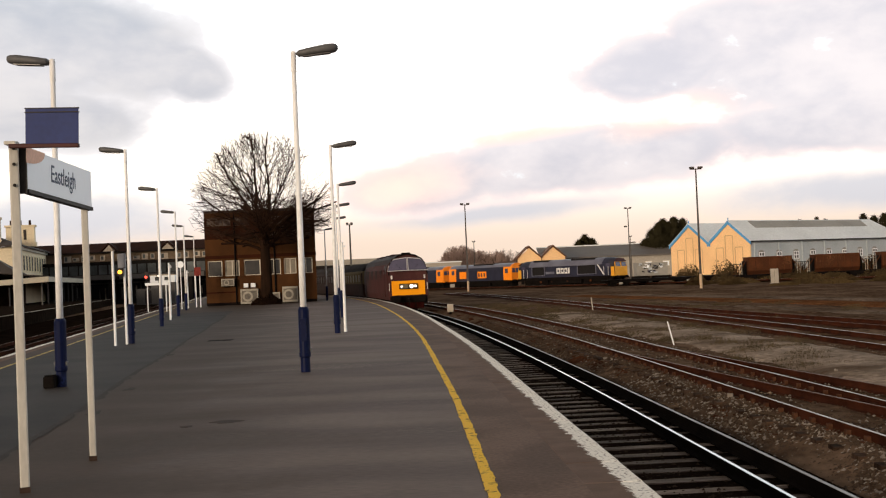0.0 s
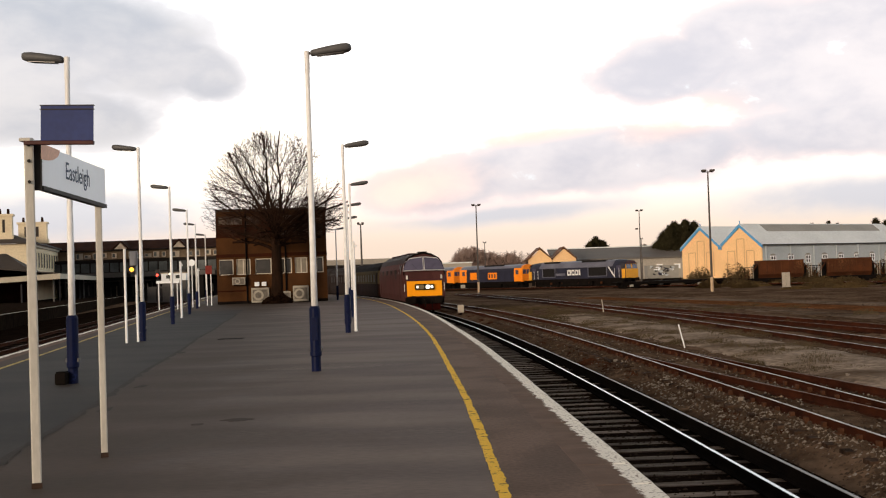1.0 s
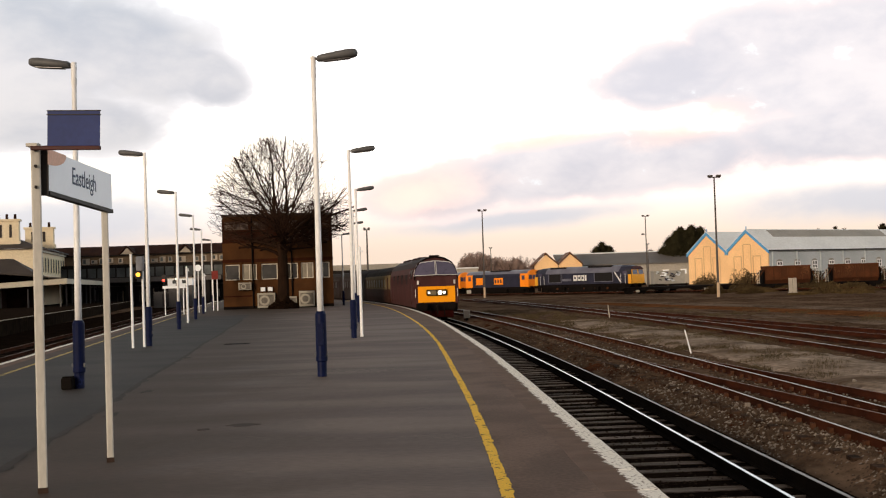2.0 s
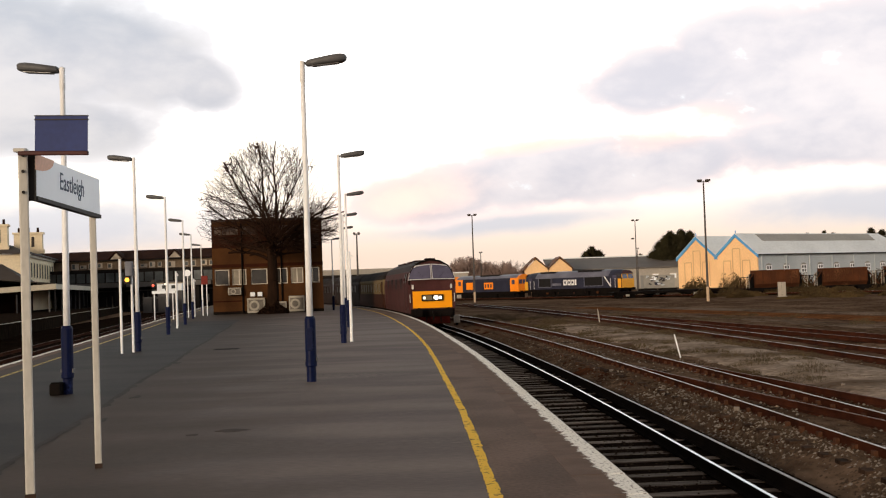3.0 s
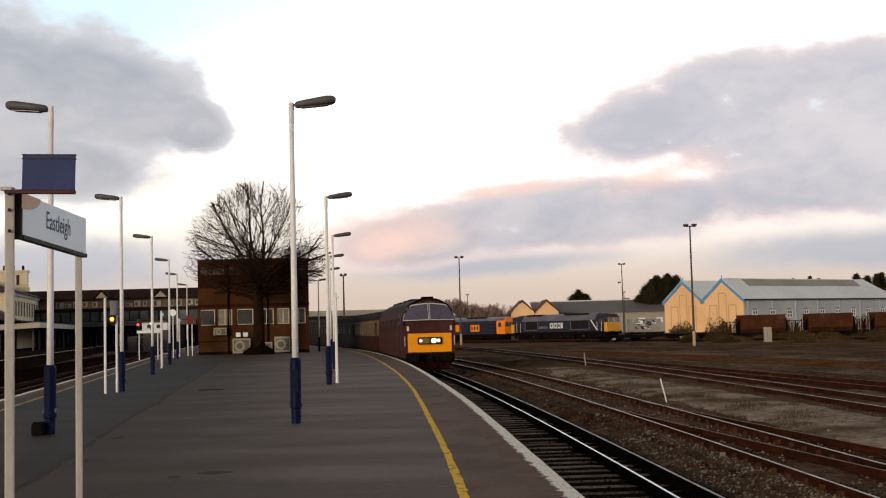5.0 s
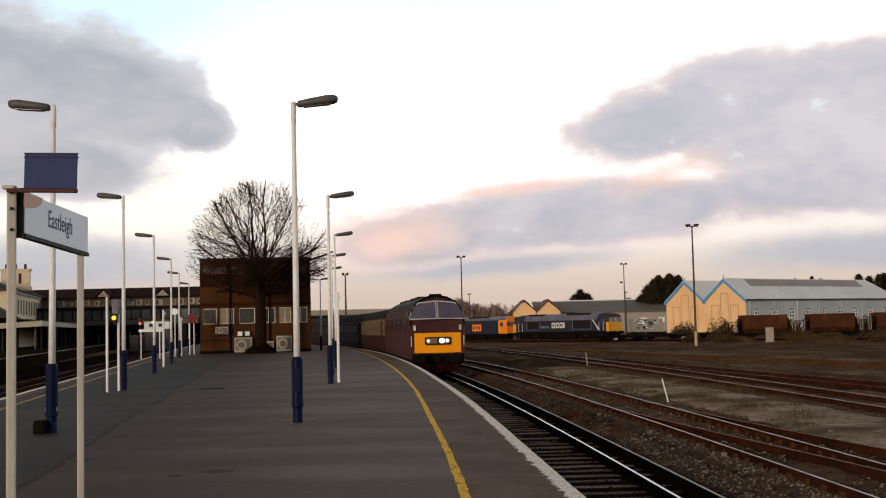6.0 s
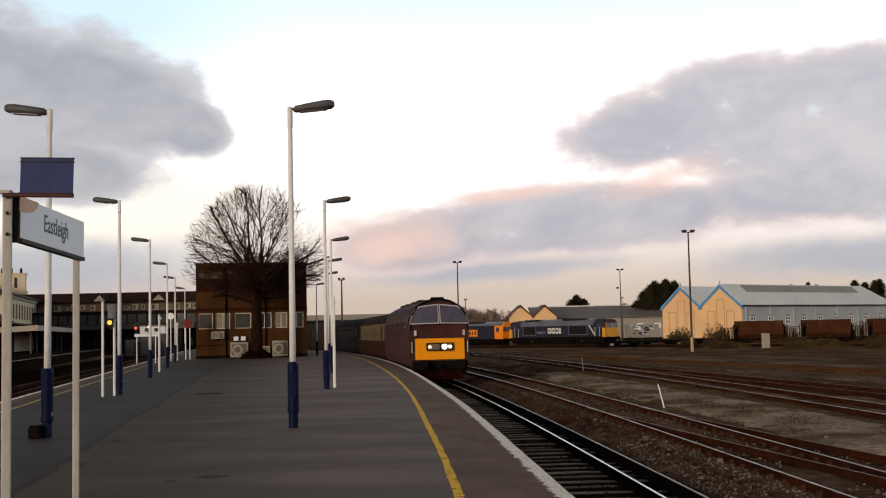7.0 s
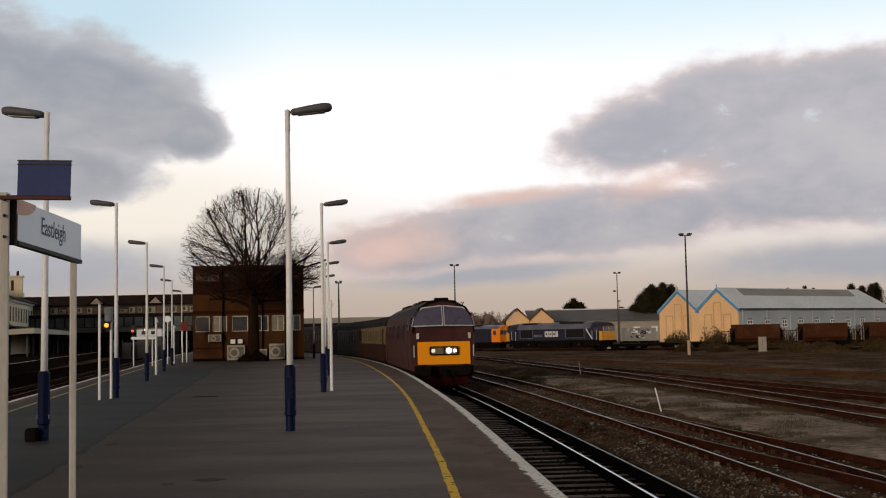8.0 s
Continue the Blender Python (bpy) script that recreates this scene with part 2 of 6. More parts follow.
RUST_BED = surface("rust_stained_ballast", (0.072, 0.028, 0.014), (0.020, 0.009, 0.006), 0.95, scale=0.9, fine=12, bump=1.0, c=(0.075, 0.048, 0.033), amount=0.45, depth=0.05, spec=0.0, grain=1.8)
DEAD_GRASS = surface("rusty_dead_grass", (0.17, 0.072, 0.030), (0.075, 0.032, 0.015), 0.95, scale=0.5, fine=5, bump=1.0, c=(0.10, 0.065, 0.035), depth=0.08, spec=0.0, grain=1.8)
GRAVEL = surface("pale_grey_gravel", (0.33, 0.26, 0.205), (0.15, 0.112, 0.084), 0.95, scale=0.5, fine=6, bump=1.0, c=(0.06, 0.038, 0.025), depth=0.06, spec=0.0, grain=2.0)
BROWN_FRAME = surface("brown_window_frame", (0.085, 0.045, 0.028), (0.05, 0.028, 0.018), 0.6, scale=3, fine=30, spec=0.1)
ROOM_DARK = surface("unlit_window_glass", (0.020, 0.014, 0.011), (0.012, 0.009, 0.008), 0.35, scale=0.8, fine=3, bump=0.03, spec=0.12)
RAIL_SIDE = surface("rusty_rail", (0.058, 0.018, 0.009), (0.026, 0.009, 0.005), 0.9, scale=2, fine=50, bump=0.3, spec=0.02)
RAIL_TOP = surface("polished_rail_head", (0.62, 0.60, 0.58), (0.5, 0.48, 0.46), 0.28, metal=1.0, scale=3, fine=60, bump=0.05)
RAIL_DULL = surface("dull_rail_head", (0.42, 0.35, 0.30), (0.22, 0.15, 0.11), 0.42, metal=0.85, scale=2, fine=60, bump=0.1)
# dirty ballast tone taken near black to include shade
SHADED_DIRT = surface("oily_shaded_ballast", (0.016, 0.010, 0.007), (0.006, 0.004, 0.003), 0.95, scale=1.4, fine=14, bump=1.0, amount=0.5, depth=0.05, spec=0.0, grain=1.2)
COND_TOP = surface("conductor_rail_head", (0.34, 0.32, 0.31), (0.22, 0.20, 0.19), 0.5, scale=2, fine=40, bump=0.05, spec=0.25)
RAIL_RUSTY = surface("rusted_rail_head", (0.15, 0.075, 0.045), (0.10, 0.045, 0.028), 0.6, metal=0.4, scale=2, fine=60, bump=0.1)
BLACK_RAIL = surface("conductor_rail_steel", (0.010, 0.008, 0.007), (0.006, 0.005, 0.005), 0.95, scale=2, fine=40, bump=0.1, spec=0.0)
CHAIR_IRON = surface("rail_chair_iron", (0.100, 0.046, 0.026), (0.042, 0.019, 0.011), 0.9, scale=6, fine=60, spec=0.03)
POST_WHITE = surface("white_post_paint", (0.85, 0.86, 0.88), (0.77, 0.78, 0.80), 0.45, scale=1.2, fine=30, bump=0.05, c=(0.6, 0.56, 0.5), stretch=(1, 1, 0.25))
POST_BLUE = surface("dark_blue_paint", (0.003, 0.007, 0.042), (0.002, 0.005, 0.026), 0.5, scale=3, fine=30, bump=0.1, c=(0.012, 0.02, 0.08), spec=0.10)
LAMP_GREY = surface("lantern_grey", (0.10, 0.10, 0.105), (0.075, 0.075, 0.08), 0.5, scale=5, fine=40, bump=0.1)
LENS = surface("lantern_lens", (0.16, 0.15, 0.145), (0.12, 0.11, 0.11), 0.25, scale=5, fine=40, bump=0.0)
SIGN_POST = surface("cream_grey_post", (0.52, 0.50, 0.46), (0.43, 0.41, 0.375), 0.55, scale=3, fine=30, bump=0.1, c=(0.25, 0.18, 0.13), stretch=(1, 1, 0.3))
SIGN_FACE = surface("white_enamel", (0.88, 0.92, 0.97), (0.85, 0.89, 0.95), 0.4, scale=1.5, fine=20, bump=0.0, grain=0.06)
DARK_TRIM = surface("dark_sign_trim", (0.03, 0.026, 0.025), (0.02, 0.017, 0.016), 0.6, scale=4, fine=40)
RED_TRIM = surface("dark_red_bar", (0.060, 0.012, 0.010), (0.035, 0.01, 0.01), 0.55, scale=4, fine=40)
BLUE_PANEL = surface("blue_sign_back", (0.036, 0.052, 0.165), (0.030, 0.044, 0.14), 0.5, scale=2, fine=20, bump=0.03, spec=0.1)
LETTER = surface("navy_lettering", (0.055, 0.085, 0.15), rough=0.5, bump=0.0)
PEACH = surface("peach_emblem", (0.72, 0.42, 0.30), (0.66, 0.38, 0.27), 0.5, bump=0.0)
BRICK = surface("brown_brick", (0.082, 0.036, 0.014), (0.044, 0.020, 0.009), 0.9, scale=0.6, fine=14, bump=0.4, amount=0.6, spec=0.03)
PANELLING = surface("brown_cladding", (0.044, 0.013, 0.006), (0.024, 0.009, 0.005), 0.85, scale=0.7, fine=12, bump=0.15, spec=0.03)
ROOF_FELT = surface("roof_felt", (0.06, 0.05, 0.045), rough=0.9)
FRAME_WHITE = surface("white_window_frame", (0.62, 0.58, 0.50), (0.5, 0.46, 0.40), 0.5, scale=3, fine=30, bump=0.05)
GLASS_DARK = surface("dim_window_glass", (0.05, 0.045, 0.04), (0.03, 0.028, 0.025), 0.12, scale=0.8, fine=3, bump=0.03, spec=0.9)
CURTAIN = surface("pale_blind", (0.30, 0.27, 0.22), (0.2, 0.18, 0.15), 0.8, scale=1.5, fine=9)
UNIT_CASE = surface("cooler_casing", (0.38, 0.355, 0.30), (0.28, 0.26, 0.22), 0.5, scale=2, fine=20, bump=0.05)
UNIT_GRILLE = surface("cooler_grille", (0.16, 0.14, 0.12), (0.1, 0.09, 0.08), 0.6)
BARK = surface("tree_bark", (0.026, 0.014, 0.009), (0.015, 0.009, 0.006), 0.95, scale=3, fine=20, bump=0.8, stretch=(1, 1, 0.3), spec=0.0)
TWIG = surface("bare_twig", (0.045, 0.024, 0.016), (0.03, 0.016, 0.011), 0.95, scale=1, fine=10, bump=0.0, spec=0.0)
MAROON = surface("maroon_coachwork", (0.070, 0.027, 0.027), (0.048, 0.020, 0.019), 0.6, scale=0.8, fine=12, bump=0.02, c=(0.058, 0.029, 0.022), spec=0.05)
COACH_GLASS = surface("coach_window_glass", (0.125, 0.094, 0.052), (0.075, 0.056, 0.031), 0.3, scale=0.5, fine=3, bump=0.0, spec=0.3)
MAROON_ROOF = surface("maroon_roof", (0.028, 0.013, 0.011), (0.018, 0.010, 0.009), 0.7, scale=0.6, fine=20, bump=0.05, spec=0.08)
PANEL_YELLOW = surface("yellow_warning_panel", (0.90, 0.34, 0.008), (0.86, 0.32, 0.008), 0.45, scale=1.5, fine=4, bump=0.0, spec=0.1, grain=0.12)
UNDER = surface("underframe_black", (0.009, 0.007, 0.006), (0.005, 0.004, 0.004), 0.9, scale=2, fine=20, spec=0.05)
BUFFER_RED = surface("red_buffer_beam", (0.034, 0.005, 0.004), (0.02, 0.004, 0.003), 0.8, scale=2, fine=20, spec=0.02)
SILVER = surface("silver_window_frame", (0.62, 0.61, 0.62), (0.5, 0.5, 0.5), 0.4, metal=0.3, bump=0.0)
# lavender lift in the glass colour imitates a reflection of the sky
WINDSCREEN = surface("sky_tinted_windscreen", (0.085, 0.078, 0.125), (0.065, 0.06, 0.10), 0.2, scale=0.8, fine=4, bump=0.0, spec=0.5)
LAMP_ON = glow("lit_headlamp", (1.0, 0.95, 0.86), 3.0)
LAMP_DIM = glow("lit_marker_lamp", (1.0, 0.93, 0.82), 0.9)
MARKER = surface("white_marker", (0.7, 0.66, 0.64), rough=0.5, bump=0.0)
CODE_GREY = surface("headcode_blind", (0.16, 0.13, 0.08), (0.12, 0.10, 0.06), 0.4)
UMBER = surface("umber_coachwork", (0.044, 0.018, 0.013), (0.032, 0.014, 0.010), 0.8, scale=0.7, fine=20, bump=0.03, spec=0.03)
CREAM_SIDE = surface("cream_coachwork", (0.165, 0.122, 0.064), (0.13, 0.096, 0.05), 0.8, scale=0.7, fine=20, bump=0.03, spec=0.03)
COACH_ROOF = surface("coach_roof_grey", (0.030, 0.024, 0.022), (0.020, 0.017, 0.016), 0.9, scale=0.6, fine=20, spec=0.02)
FREIGHT_BLUE = surface("dark_blue_loco_paint", (0.026, 0.028, 0.050), (0.018, 0.019, 0.034), 0.45, scale=0.6, fine=20, bump=0.03, c=(0.065, 0.058, 0.06), spec=0.12)
FREIGHT_ROOF = surface("grey_blue_loco_roof", (0.15, 0.155, 0.20), (0.10, 0.10, 0.135), 0.4, scale=0.6, fine=20)
ORANGE = surface("orange_loco_paint", (0.92, 0.27, 0.012), (0.84, 0.24, 0.012), 0.4, scale=0.9, fine=20, bump=0.02)
CAB_YELLOW = surface("cab_end_yellow", (0.80, 0.38, 0.03), (0.70, 0.33, 0.03), 0.4, scale=0.9, fine=20)
LOGO_WHITE = surface("white_lettering", (0.75, 0.75, 0.76), rough=0.5, bump=0.0)
GRILLE = surface("loco_grille", (0.010, 0.009, 0.010), (0.007, 0.006, 0.007), 0.7)
GABLE_CREAM = surface("cream_rendered_gable", (0.86, 0.57, 0.30), (0.76, 0.49, 0.26), 0.85, scale=0.15, fine=3, bump=0.1)
SHED_WALL = surface("pale_blue_grey_wall", (0.46, 0.50, 0.53), (0.38, 0.42, 0.45), 0.8, scale=0.15, fine=3, bump=0.1)
SHED_ROOF = surface("pale_sheet_roof", (0.70, 0.73, 0.75), (0.60, 0.63, 0.65), 0.6, scale=0.1, fine=2, bump=0.1)
SHED_PANEL = surface("rooflight_sheet", (0.30, 0.29, 0.265), (0.25, 0.24, 0.22), 0.6, scale=0.15, fine=2)
BARGE_BLUE = surface("blue_bargeboard", (0.10, 0.33, 0.66), (0.08, 0.28, 0.56), 0.5, scale=0.5, fine=6)
DARK_SHEET = surface("dark_grey_roof", (0.15, 0.135, 0.125), (0.11, 0.10, 0.095), 0.7, scale=0.1, fine=2)
GREY_WALL = surface("grey_shed_wall", (0.36, 0.33, 0.29), (0.29, 0.27, 0.24), 0.8, scale=0.12, fine=2)
ARCH_LINE = surface("shadowed_cream_moulding", (0.60, 0.40, 0.22), (0.52, 0.34, 0.19), 0.85, scale=0.3, fine=3, bump=0.1)
DUSTY = surface("dusty_yard_strip", (0.170, 0.126, 0.094), (0.075, 0.054, 0.040), 0.95, scale=0.5, fine=6, bump=1.0, c=(0.05, 0.033, 0.022), depth=0.06, spec=0.0, grain=1.8)
BROWN_TRIM = surface("brown_verge", (0.16, 0.075, 0.04), rough=0.8)
MAST = surface("galvanised_mast", (0.085, 0.075, 0.070), (0.06, 0.052, 0.05), 0.6, scale=1, fine=10)
MAST_PALE = surface("pale_mast_foot", (0.55, 0.40, 0.27), (0.45, 0.33, 0.22), 0.6)
RUST = surface("rusty_wagon_side", (0.095, 0.034, 0.015), (0.046, 0.019, 0.010), 0.9, scale=0.4, fine=6, bump=0.3, c=(0.15, 0.065, 0.03), spec=0.05)
CABINET = surface("pale_cabinet", (0.34, 0.31, 0.27), (0.27, 0.25, 0.22), 0.7, scale=2, fine=12)
SCRUB = surface("dead_scrub", (0.098, 0.066, 0.031), (0.050, 0.036, 0.018), 0.95, scale=0.3, fine=4, bump=0.0, spec=0.0)
WEED = surface("dry_weeds", (0.100, 0.074, 0.042), (0.055, 0.043, 0.026), 0.95, scale=0.8, fine=6, bump=0.0, spec=0.0)
CONIFER = surface("dark_conifer", (0.052, 0.046, 0.024), (0.028, 0.025, 0.014), 0.95, scale=0.5, fine=4, bump=0.0, spec=0.0)
# pale pinkish brown: the haze of distance is put into the colour
HAZY_WOOD = surface("hazy_bare_woods", (0.30, 0.215, 0.185), (0.22, 0.155, 0.135), 0.95, scale=0.05, fine=0.6, bump=0.0, spec=0.0)
CREAM_WALL = surface("cream_stucco", (0.72, 0.62, 0.45), (0.64, 0.55, 0.40), 0.85, scale=0.2, fine=4, bump=0.1)
SLATE = surface("slate_roof", (0.055, 0.046, 0.042), (0.04, 0.034, 0.032), 0.8, scale=0.3, fine=5, bump=0.3)
CANOPY_EDGE = surface("cream_valance", (0.46, 0.42, 0.34), (0.38, 0.35, 0.29), 0.7, scale=0.4, fine=5)
# the next three are darkened below their own colour for the station's shade
SHADE_WALL = surface("shaded_red_brick", (0.034, 0.015, 0.010), (0.020, 0.009, 0.007), 0.9, scale=0.5, fine=6, spec=0.05)
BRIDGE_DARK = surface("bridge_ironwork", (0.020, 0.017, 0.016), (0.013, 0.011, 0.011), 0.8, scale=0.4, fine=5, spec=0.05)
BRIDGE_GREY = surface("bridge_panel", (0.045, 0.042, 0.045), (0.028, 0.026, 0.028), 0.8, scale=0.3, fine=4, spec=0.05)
BRIDGE_PALE = surface("bridge_pale_panel", (0.50, 0.44, 0.36), (0.28, 0.24, 0.20), 0.7, scale=0.4, fine=4)
AMBER = glow("amber_signal", (1.0, 0.42, 0.04), 2.6)
RED_LIGHT = glow("red_signal", (1.0, 0.05, 0.03), 4.0)
RED_SIGN = surface("red_sign", (0.20, 0.022, 0.016), rough=0.5, bump=0.0)
BOX_GREY = surface("indicator_grey", (0.20, 0.21, 0.24), (0.16, 0.165, 0.19), 0.5)
WINDOW_FAR = surface("far_window_glass", (0.06, 0.06, 0.065), (0.04, 0.04, 0.045), 0.2, bump=0.0, spec=0.7)


BRIDGE_GLASS = surface("dull_bridge_glazing", (0.100, 0.112, 0.116), (0.045, 0.050, 0.053), 0.5, scale=0.35, fine=3, bump=0.0, spec=0.15, vary=0.6)
BRIDGE_BRICK = surface("weathered_buff_brick", (0.20, 0.15, 0.105), (0.11, 0.078, 0.055), 0.9, scale=0.5, fine=4, bump=0.1, c=(0.22, 0.17, 0.125), spec=0.03)
BRIDGE_BEAM = surface("grey_painted_beam", (0.120, 0.112, 0.110), (0.085, 0.08, 0.078), 0.8, scale=0.4, fine=5, spec=0.05)
# pale noise patches in the pane colour imitate reflections
REFLECTING = surface("window_with_reflections", (0.035, 0.022, 0.018), (0.150, 0.112, 0.092), 0.2, scale=1.1, fine=4, bump=0.0, amount=0.25, spec=0.4)
# near-black brown for the coaches behind the first
DARK_COACH = surface("near_black_coachwork", (0.025, 0.016, 0.014), (0.018, 0.012, 0.010), 0.7, scale=0.7, fine=20, bump=0.03, spec=0.04)


# ---- mesh helpers ----
def part(name, bm, material, parent=None, label="", smooth=False):
    me = bpy.data.meshes.new(name)
    bm.to_mesh(me)
    bm.free()
    me.materials.append(material)
    if smooth:
        me.polygons.foreach_set("use_smooth", [True] * len(me.polygons))
    ob = new(name, me)
    ob.parent = parent
    return tagged(ob, label)


def thing(name, m, label, category, group="", kind=""):
    ob = new(name)
    ob.empty_display_size = 0.1
    ob.matrix_basis = m
    return tagged(ob, label, category, group, kind)


def box(bm, x0, x1, y0, y1, z0, z1, bevel=0.0):
    vs = [bm.verts.new((x, y, z)) for z in (z0, z1) for x, y in ((x0, y0), (x1, y0), (x1, y1), (x0, y1))]
    fs = [bm.faces.new([vs[i] for i in q]) for q in ((3, 2, 1, 0), (4, 5, 6, 7), (0, 1, 5, 4), (1, 2, 6, 5), (2, 3, 7, 6), (3, 0, 4, 7))]
    if bevel:
        edges = {e for f in fs for e in f.edges}
        bmesh.ops.bevel(bm, geom=list(edges), offset=bevel, segments=2, affect="EDGES", profile=0.5)
    return bm


def boxed(*a, bevel=0.0):
    return box(bmesh.new(), *a, bevel=bevel)


def tube(bm, p, q, r0, r1=None, n=8, caps=True):
    p, q, r1 = Vector(p), Vector(q), r0 if r1 is None else r1
    d = (q - p).normalized()
    u = d.orthogonal().normalized()
    v = d.cross(u)
    rings = []
    for c, r in ((p, r0), (q, r1)):
        rings.append([bm.verts.new(c + (u * math.cos(2 * math.pi * i / n) + v * math.sin(2 * math.pi * i / n)) * r) for i in range(n)])
    for i in range(n):
        bm.faces.new((rings[0][i], rings[0][(i + 1) % n], rings[1][(i + 1) % n], rings[1][i]))
    if caps:
        bm.faces.new(rings[0][::-1]), bm.faces.new(rings[1])
    return bm


def tubed(*a, **k):
    return tube(bmesh.new(), *a, **k)


def turned(profile, n=16):
    """A turned solid round z from (radius, height) pairs."""
    bm = bmesh.new()
    rings = [[bm.verts.new((r * math.cos(2 * math.pi * i / n), r * math.sin(2 * math.pi * i / n), z)) for i in range(n)] for r, z in profile]
    for a, b in zip(rings, rings[1:]):
        for i in range(n):
            bm.faces.new((a[i], a[(i + 1) % n], b[(i + 1) % n], b[i]))
    bm.faces.new(rings[0][::-1]), bm.faces.new(rings[-1])
    return bm


def loft(bm, rings, closed=True, caps=True):
    rows = [[bm.verts.new(p) for p in ring] for ring in rings]
    n = len(rows[0])
    for a, b in zip(rows, rows[1:]):
        for i in range(n if closed else n - 1):
            bm.faces.new((a[i], a[(i + 1) % n], b[(i + 1) % n], b[i]))
    if caps:
        bm.faces.new(rows[0][::-1]), bm.faces.new(rows[-1])
    bmesh.ops.recalc_face_normals(bm, faces=bm.faces)
    return bm


def slab(bm, outline, push):
    """A plate: a polygon of 3D points, given thickness by the vector push."""
    push = Vector(push)
    return loft(bm, [[Vector(p) for p in outline], [Vector(p) + push for p in outline]])


def slabbed(outline, push):
    return slab(bmesh.new(), outline, push)


def sheet(name, rows, material, parent=None, label="", smooth=False):
    """An open surface through rows of points."""
    bm = bmesh.new()
    loft(bm, rows, closed=False, caps=False)
    if sum(f.normal.z for f in bm.faces) < 0:
        bmesh.ops.reverse_faces(bm, faces=bm.faces)
    return part(name, bm, material, parent, label, smooth)


# ---- the plan ----
def edge(y):
    """Plan of the curved platform edge beside the running line."""
    y = max(-40.0, y)
    if y > 100:
        x0 = edge(100)
        s = -0.167
        d = y - 100
        return x0 + s * d - 0.00115 * d * d
    return 1.757 - 0.03244 * y - 0.000209 * y * y - 3.106e-6 * y ** 3


def slope(y):
    return (edge(y + 0.05) - edge(y - 0.05)) / 0.1


def beside(y, off):
    """A point at a level offset from the curved edge."""
    k = slope(y)
    n = math.hypot(1, k)
    return edge(y) + off / n, y - off * k / n


def left_edge(y):
    return -6.3 - 0.167 * y


RAIL_1, RAIL_2 = -0.85, -0.65           # rail heads of the running line and of the yard


def ground_z(x, y):
    off = x - edge(min(y, 220))
    if off < 3.3:
        z = -1.06
    elif off < 4.0:
        z = -1.06 + 0.25 * (off - 3.3) / 0.7
    else:
        z = -0.81
    if off > 13:
        z -= 0.15 * min(1, (off - 13) / 12)
    return z


# ---- ground: one sheet to the horizon ----
def axis(dense_lo, dense_hi, step, far):
    out, v, s = [], dense_hi, step
    mid = list(np.arange(dense_lo, dense_hi, step))
    while v < far:
        out.append(v)
        v += s
        s *= 1.25
    lo, v, s = [], dense_lo - step, step
    while v > -far:
        lo.append(v)
        v -= s
        s *= 1.25
    return lo[::-1] + mid + out


def build_ground():
    xs, ys = axis(-2.0, 26.0, 0.4, 4000.0), axis(5.0, 90.0, 0.6, 4000.0)
    rows = []
    for y in ys:
        row = []
        for x in xs:
            z = ground_z(x, y)
            off = x - edge(min(max(y, -40), 220))
            near = 1.0 if abs(x) < 120 and -20 < y < 220 else 0.0
            if off > 3.4 and near:
                z += 0.05 * noise.noise((x * 0.9, y * 0.5, 0)) + 0.03 * noise.noise((x * 2.5, y * 2.5, 4))
                if 6.6 < off < 10.2:
                    z += 0.05 * max(0, noise.noise((x * 0.35, y * 0.2, 9)))
            row.append((x, y, z))
        rows.append(row)
    g = sheet("ground", rows, EARTH, smooth=True)
    tagged(g, "dark brown earth and old ballast across the yard", "ground", kind="structure")


build_ground()


# ---- platforms ----
def ribbon(name, lo, hi, z, ys, material, parent, label=""):
    return sheet(name, [[(*lo(y), z), (*hi(y), z)] for y in ys], material, parent, label)


def swell(y):
    """The coping bows out a little over the middle of the curve."""
    return 0.055 * math.exp(-((y - 25.0) / 8.5) ** 2)


def line_off(y):
    """Offset of the hand-painted yellow line from the edge."""
    return float(np.interp(y, (8.0, 9.0, 12.5, 16.0, 21.0, 31.0, 41.0, 56.0), (-1.15, -1.13, -1.083, -1.055, -1.05, -1.0, -1.04, -1.15)))


platform = thing("platform", pose(0, 0, 0), "curved tarmac island platform with white-painted coping", "platform", kind="structure")
fine_ys = [-14 + 1.0 * i for i in range(130)] + [116 + 4 * i for i in range(22)]
sheet("surface", [[(left_edge(y) + 0.45 + (beside(y, line_off(y))[0] - left_edge(y) - 0.45) * i / 6, beside(y, line_off(y))[1] if i == 6 else y, 0.0) for i in range(7)] for y in fine_ys],
      ASPHALT, platform, "dark grey worn tarmac")
ribbon("edge_strip", lambda y: beside(y, line_off(y)), lambda y: beside(y, swell(y) - 0.44), 0.0, fine_ys, EDGE_PAVING, platform, "brown worn paving by the edge")
def chipped(y, k):
    return 0.047 + 0.012 * noise.noise((y * 1.7, k, 1.5)) + 0.012 * noise.noise((y * 11.0, k, 4.5)) + 0.008 * noise.noise((y * 31.0, k, 7.5))


paint_ys = list(np.arange(-14, 5, 0.4)) + list(np.arange(5, 45, 0.04)) + list(np.arange(45, 120, 0.3))
ribbon("yellow_line", lambda y: beside(y, line_off(y) - chipped(y, 0)), lambda y: beside(y, line_off(y) + chipped(y, 9)), 0.004, paint_ys, YELLOW, platform, "worn yellow safety line")
ribbon("yellow_line", lambda y: (left_edge(y) + 0.92, y), lambda y: (left_edge(y) + 1.02, y), 0.004, fine_ys, PALE_YELLOW, platform, "pale worn yellow safety line")
def seam_x(y):
    return SEAM_X0 + SEAM_K * y + 0.03 * math.sin(y * 0.5) + 0.02 * noise.noise((y * 0.7, 3, 0))


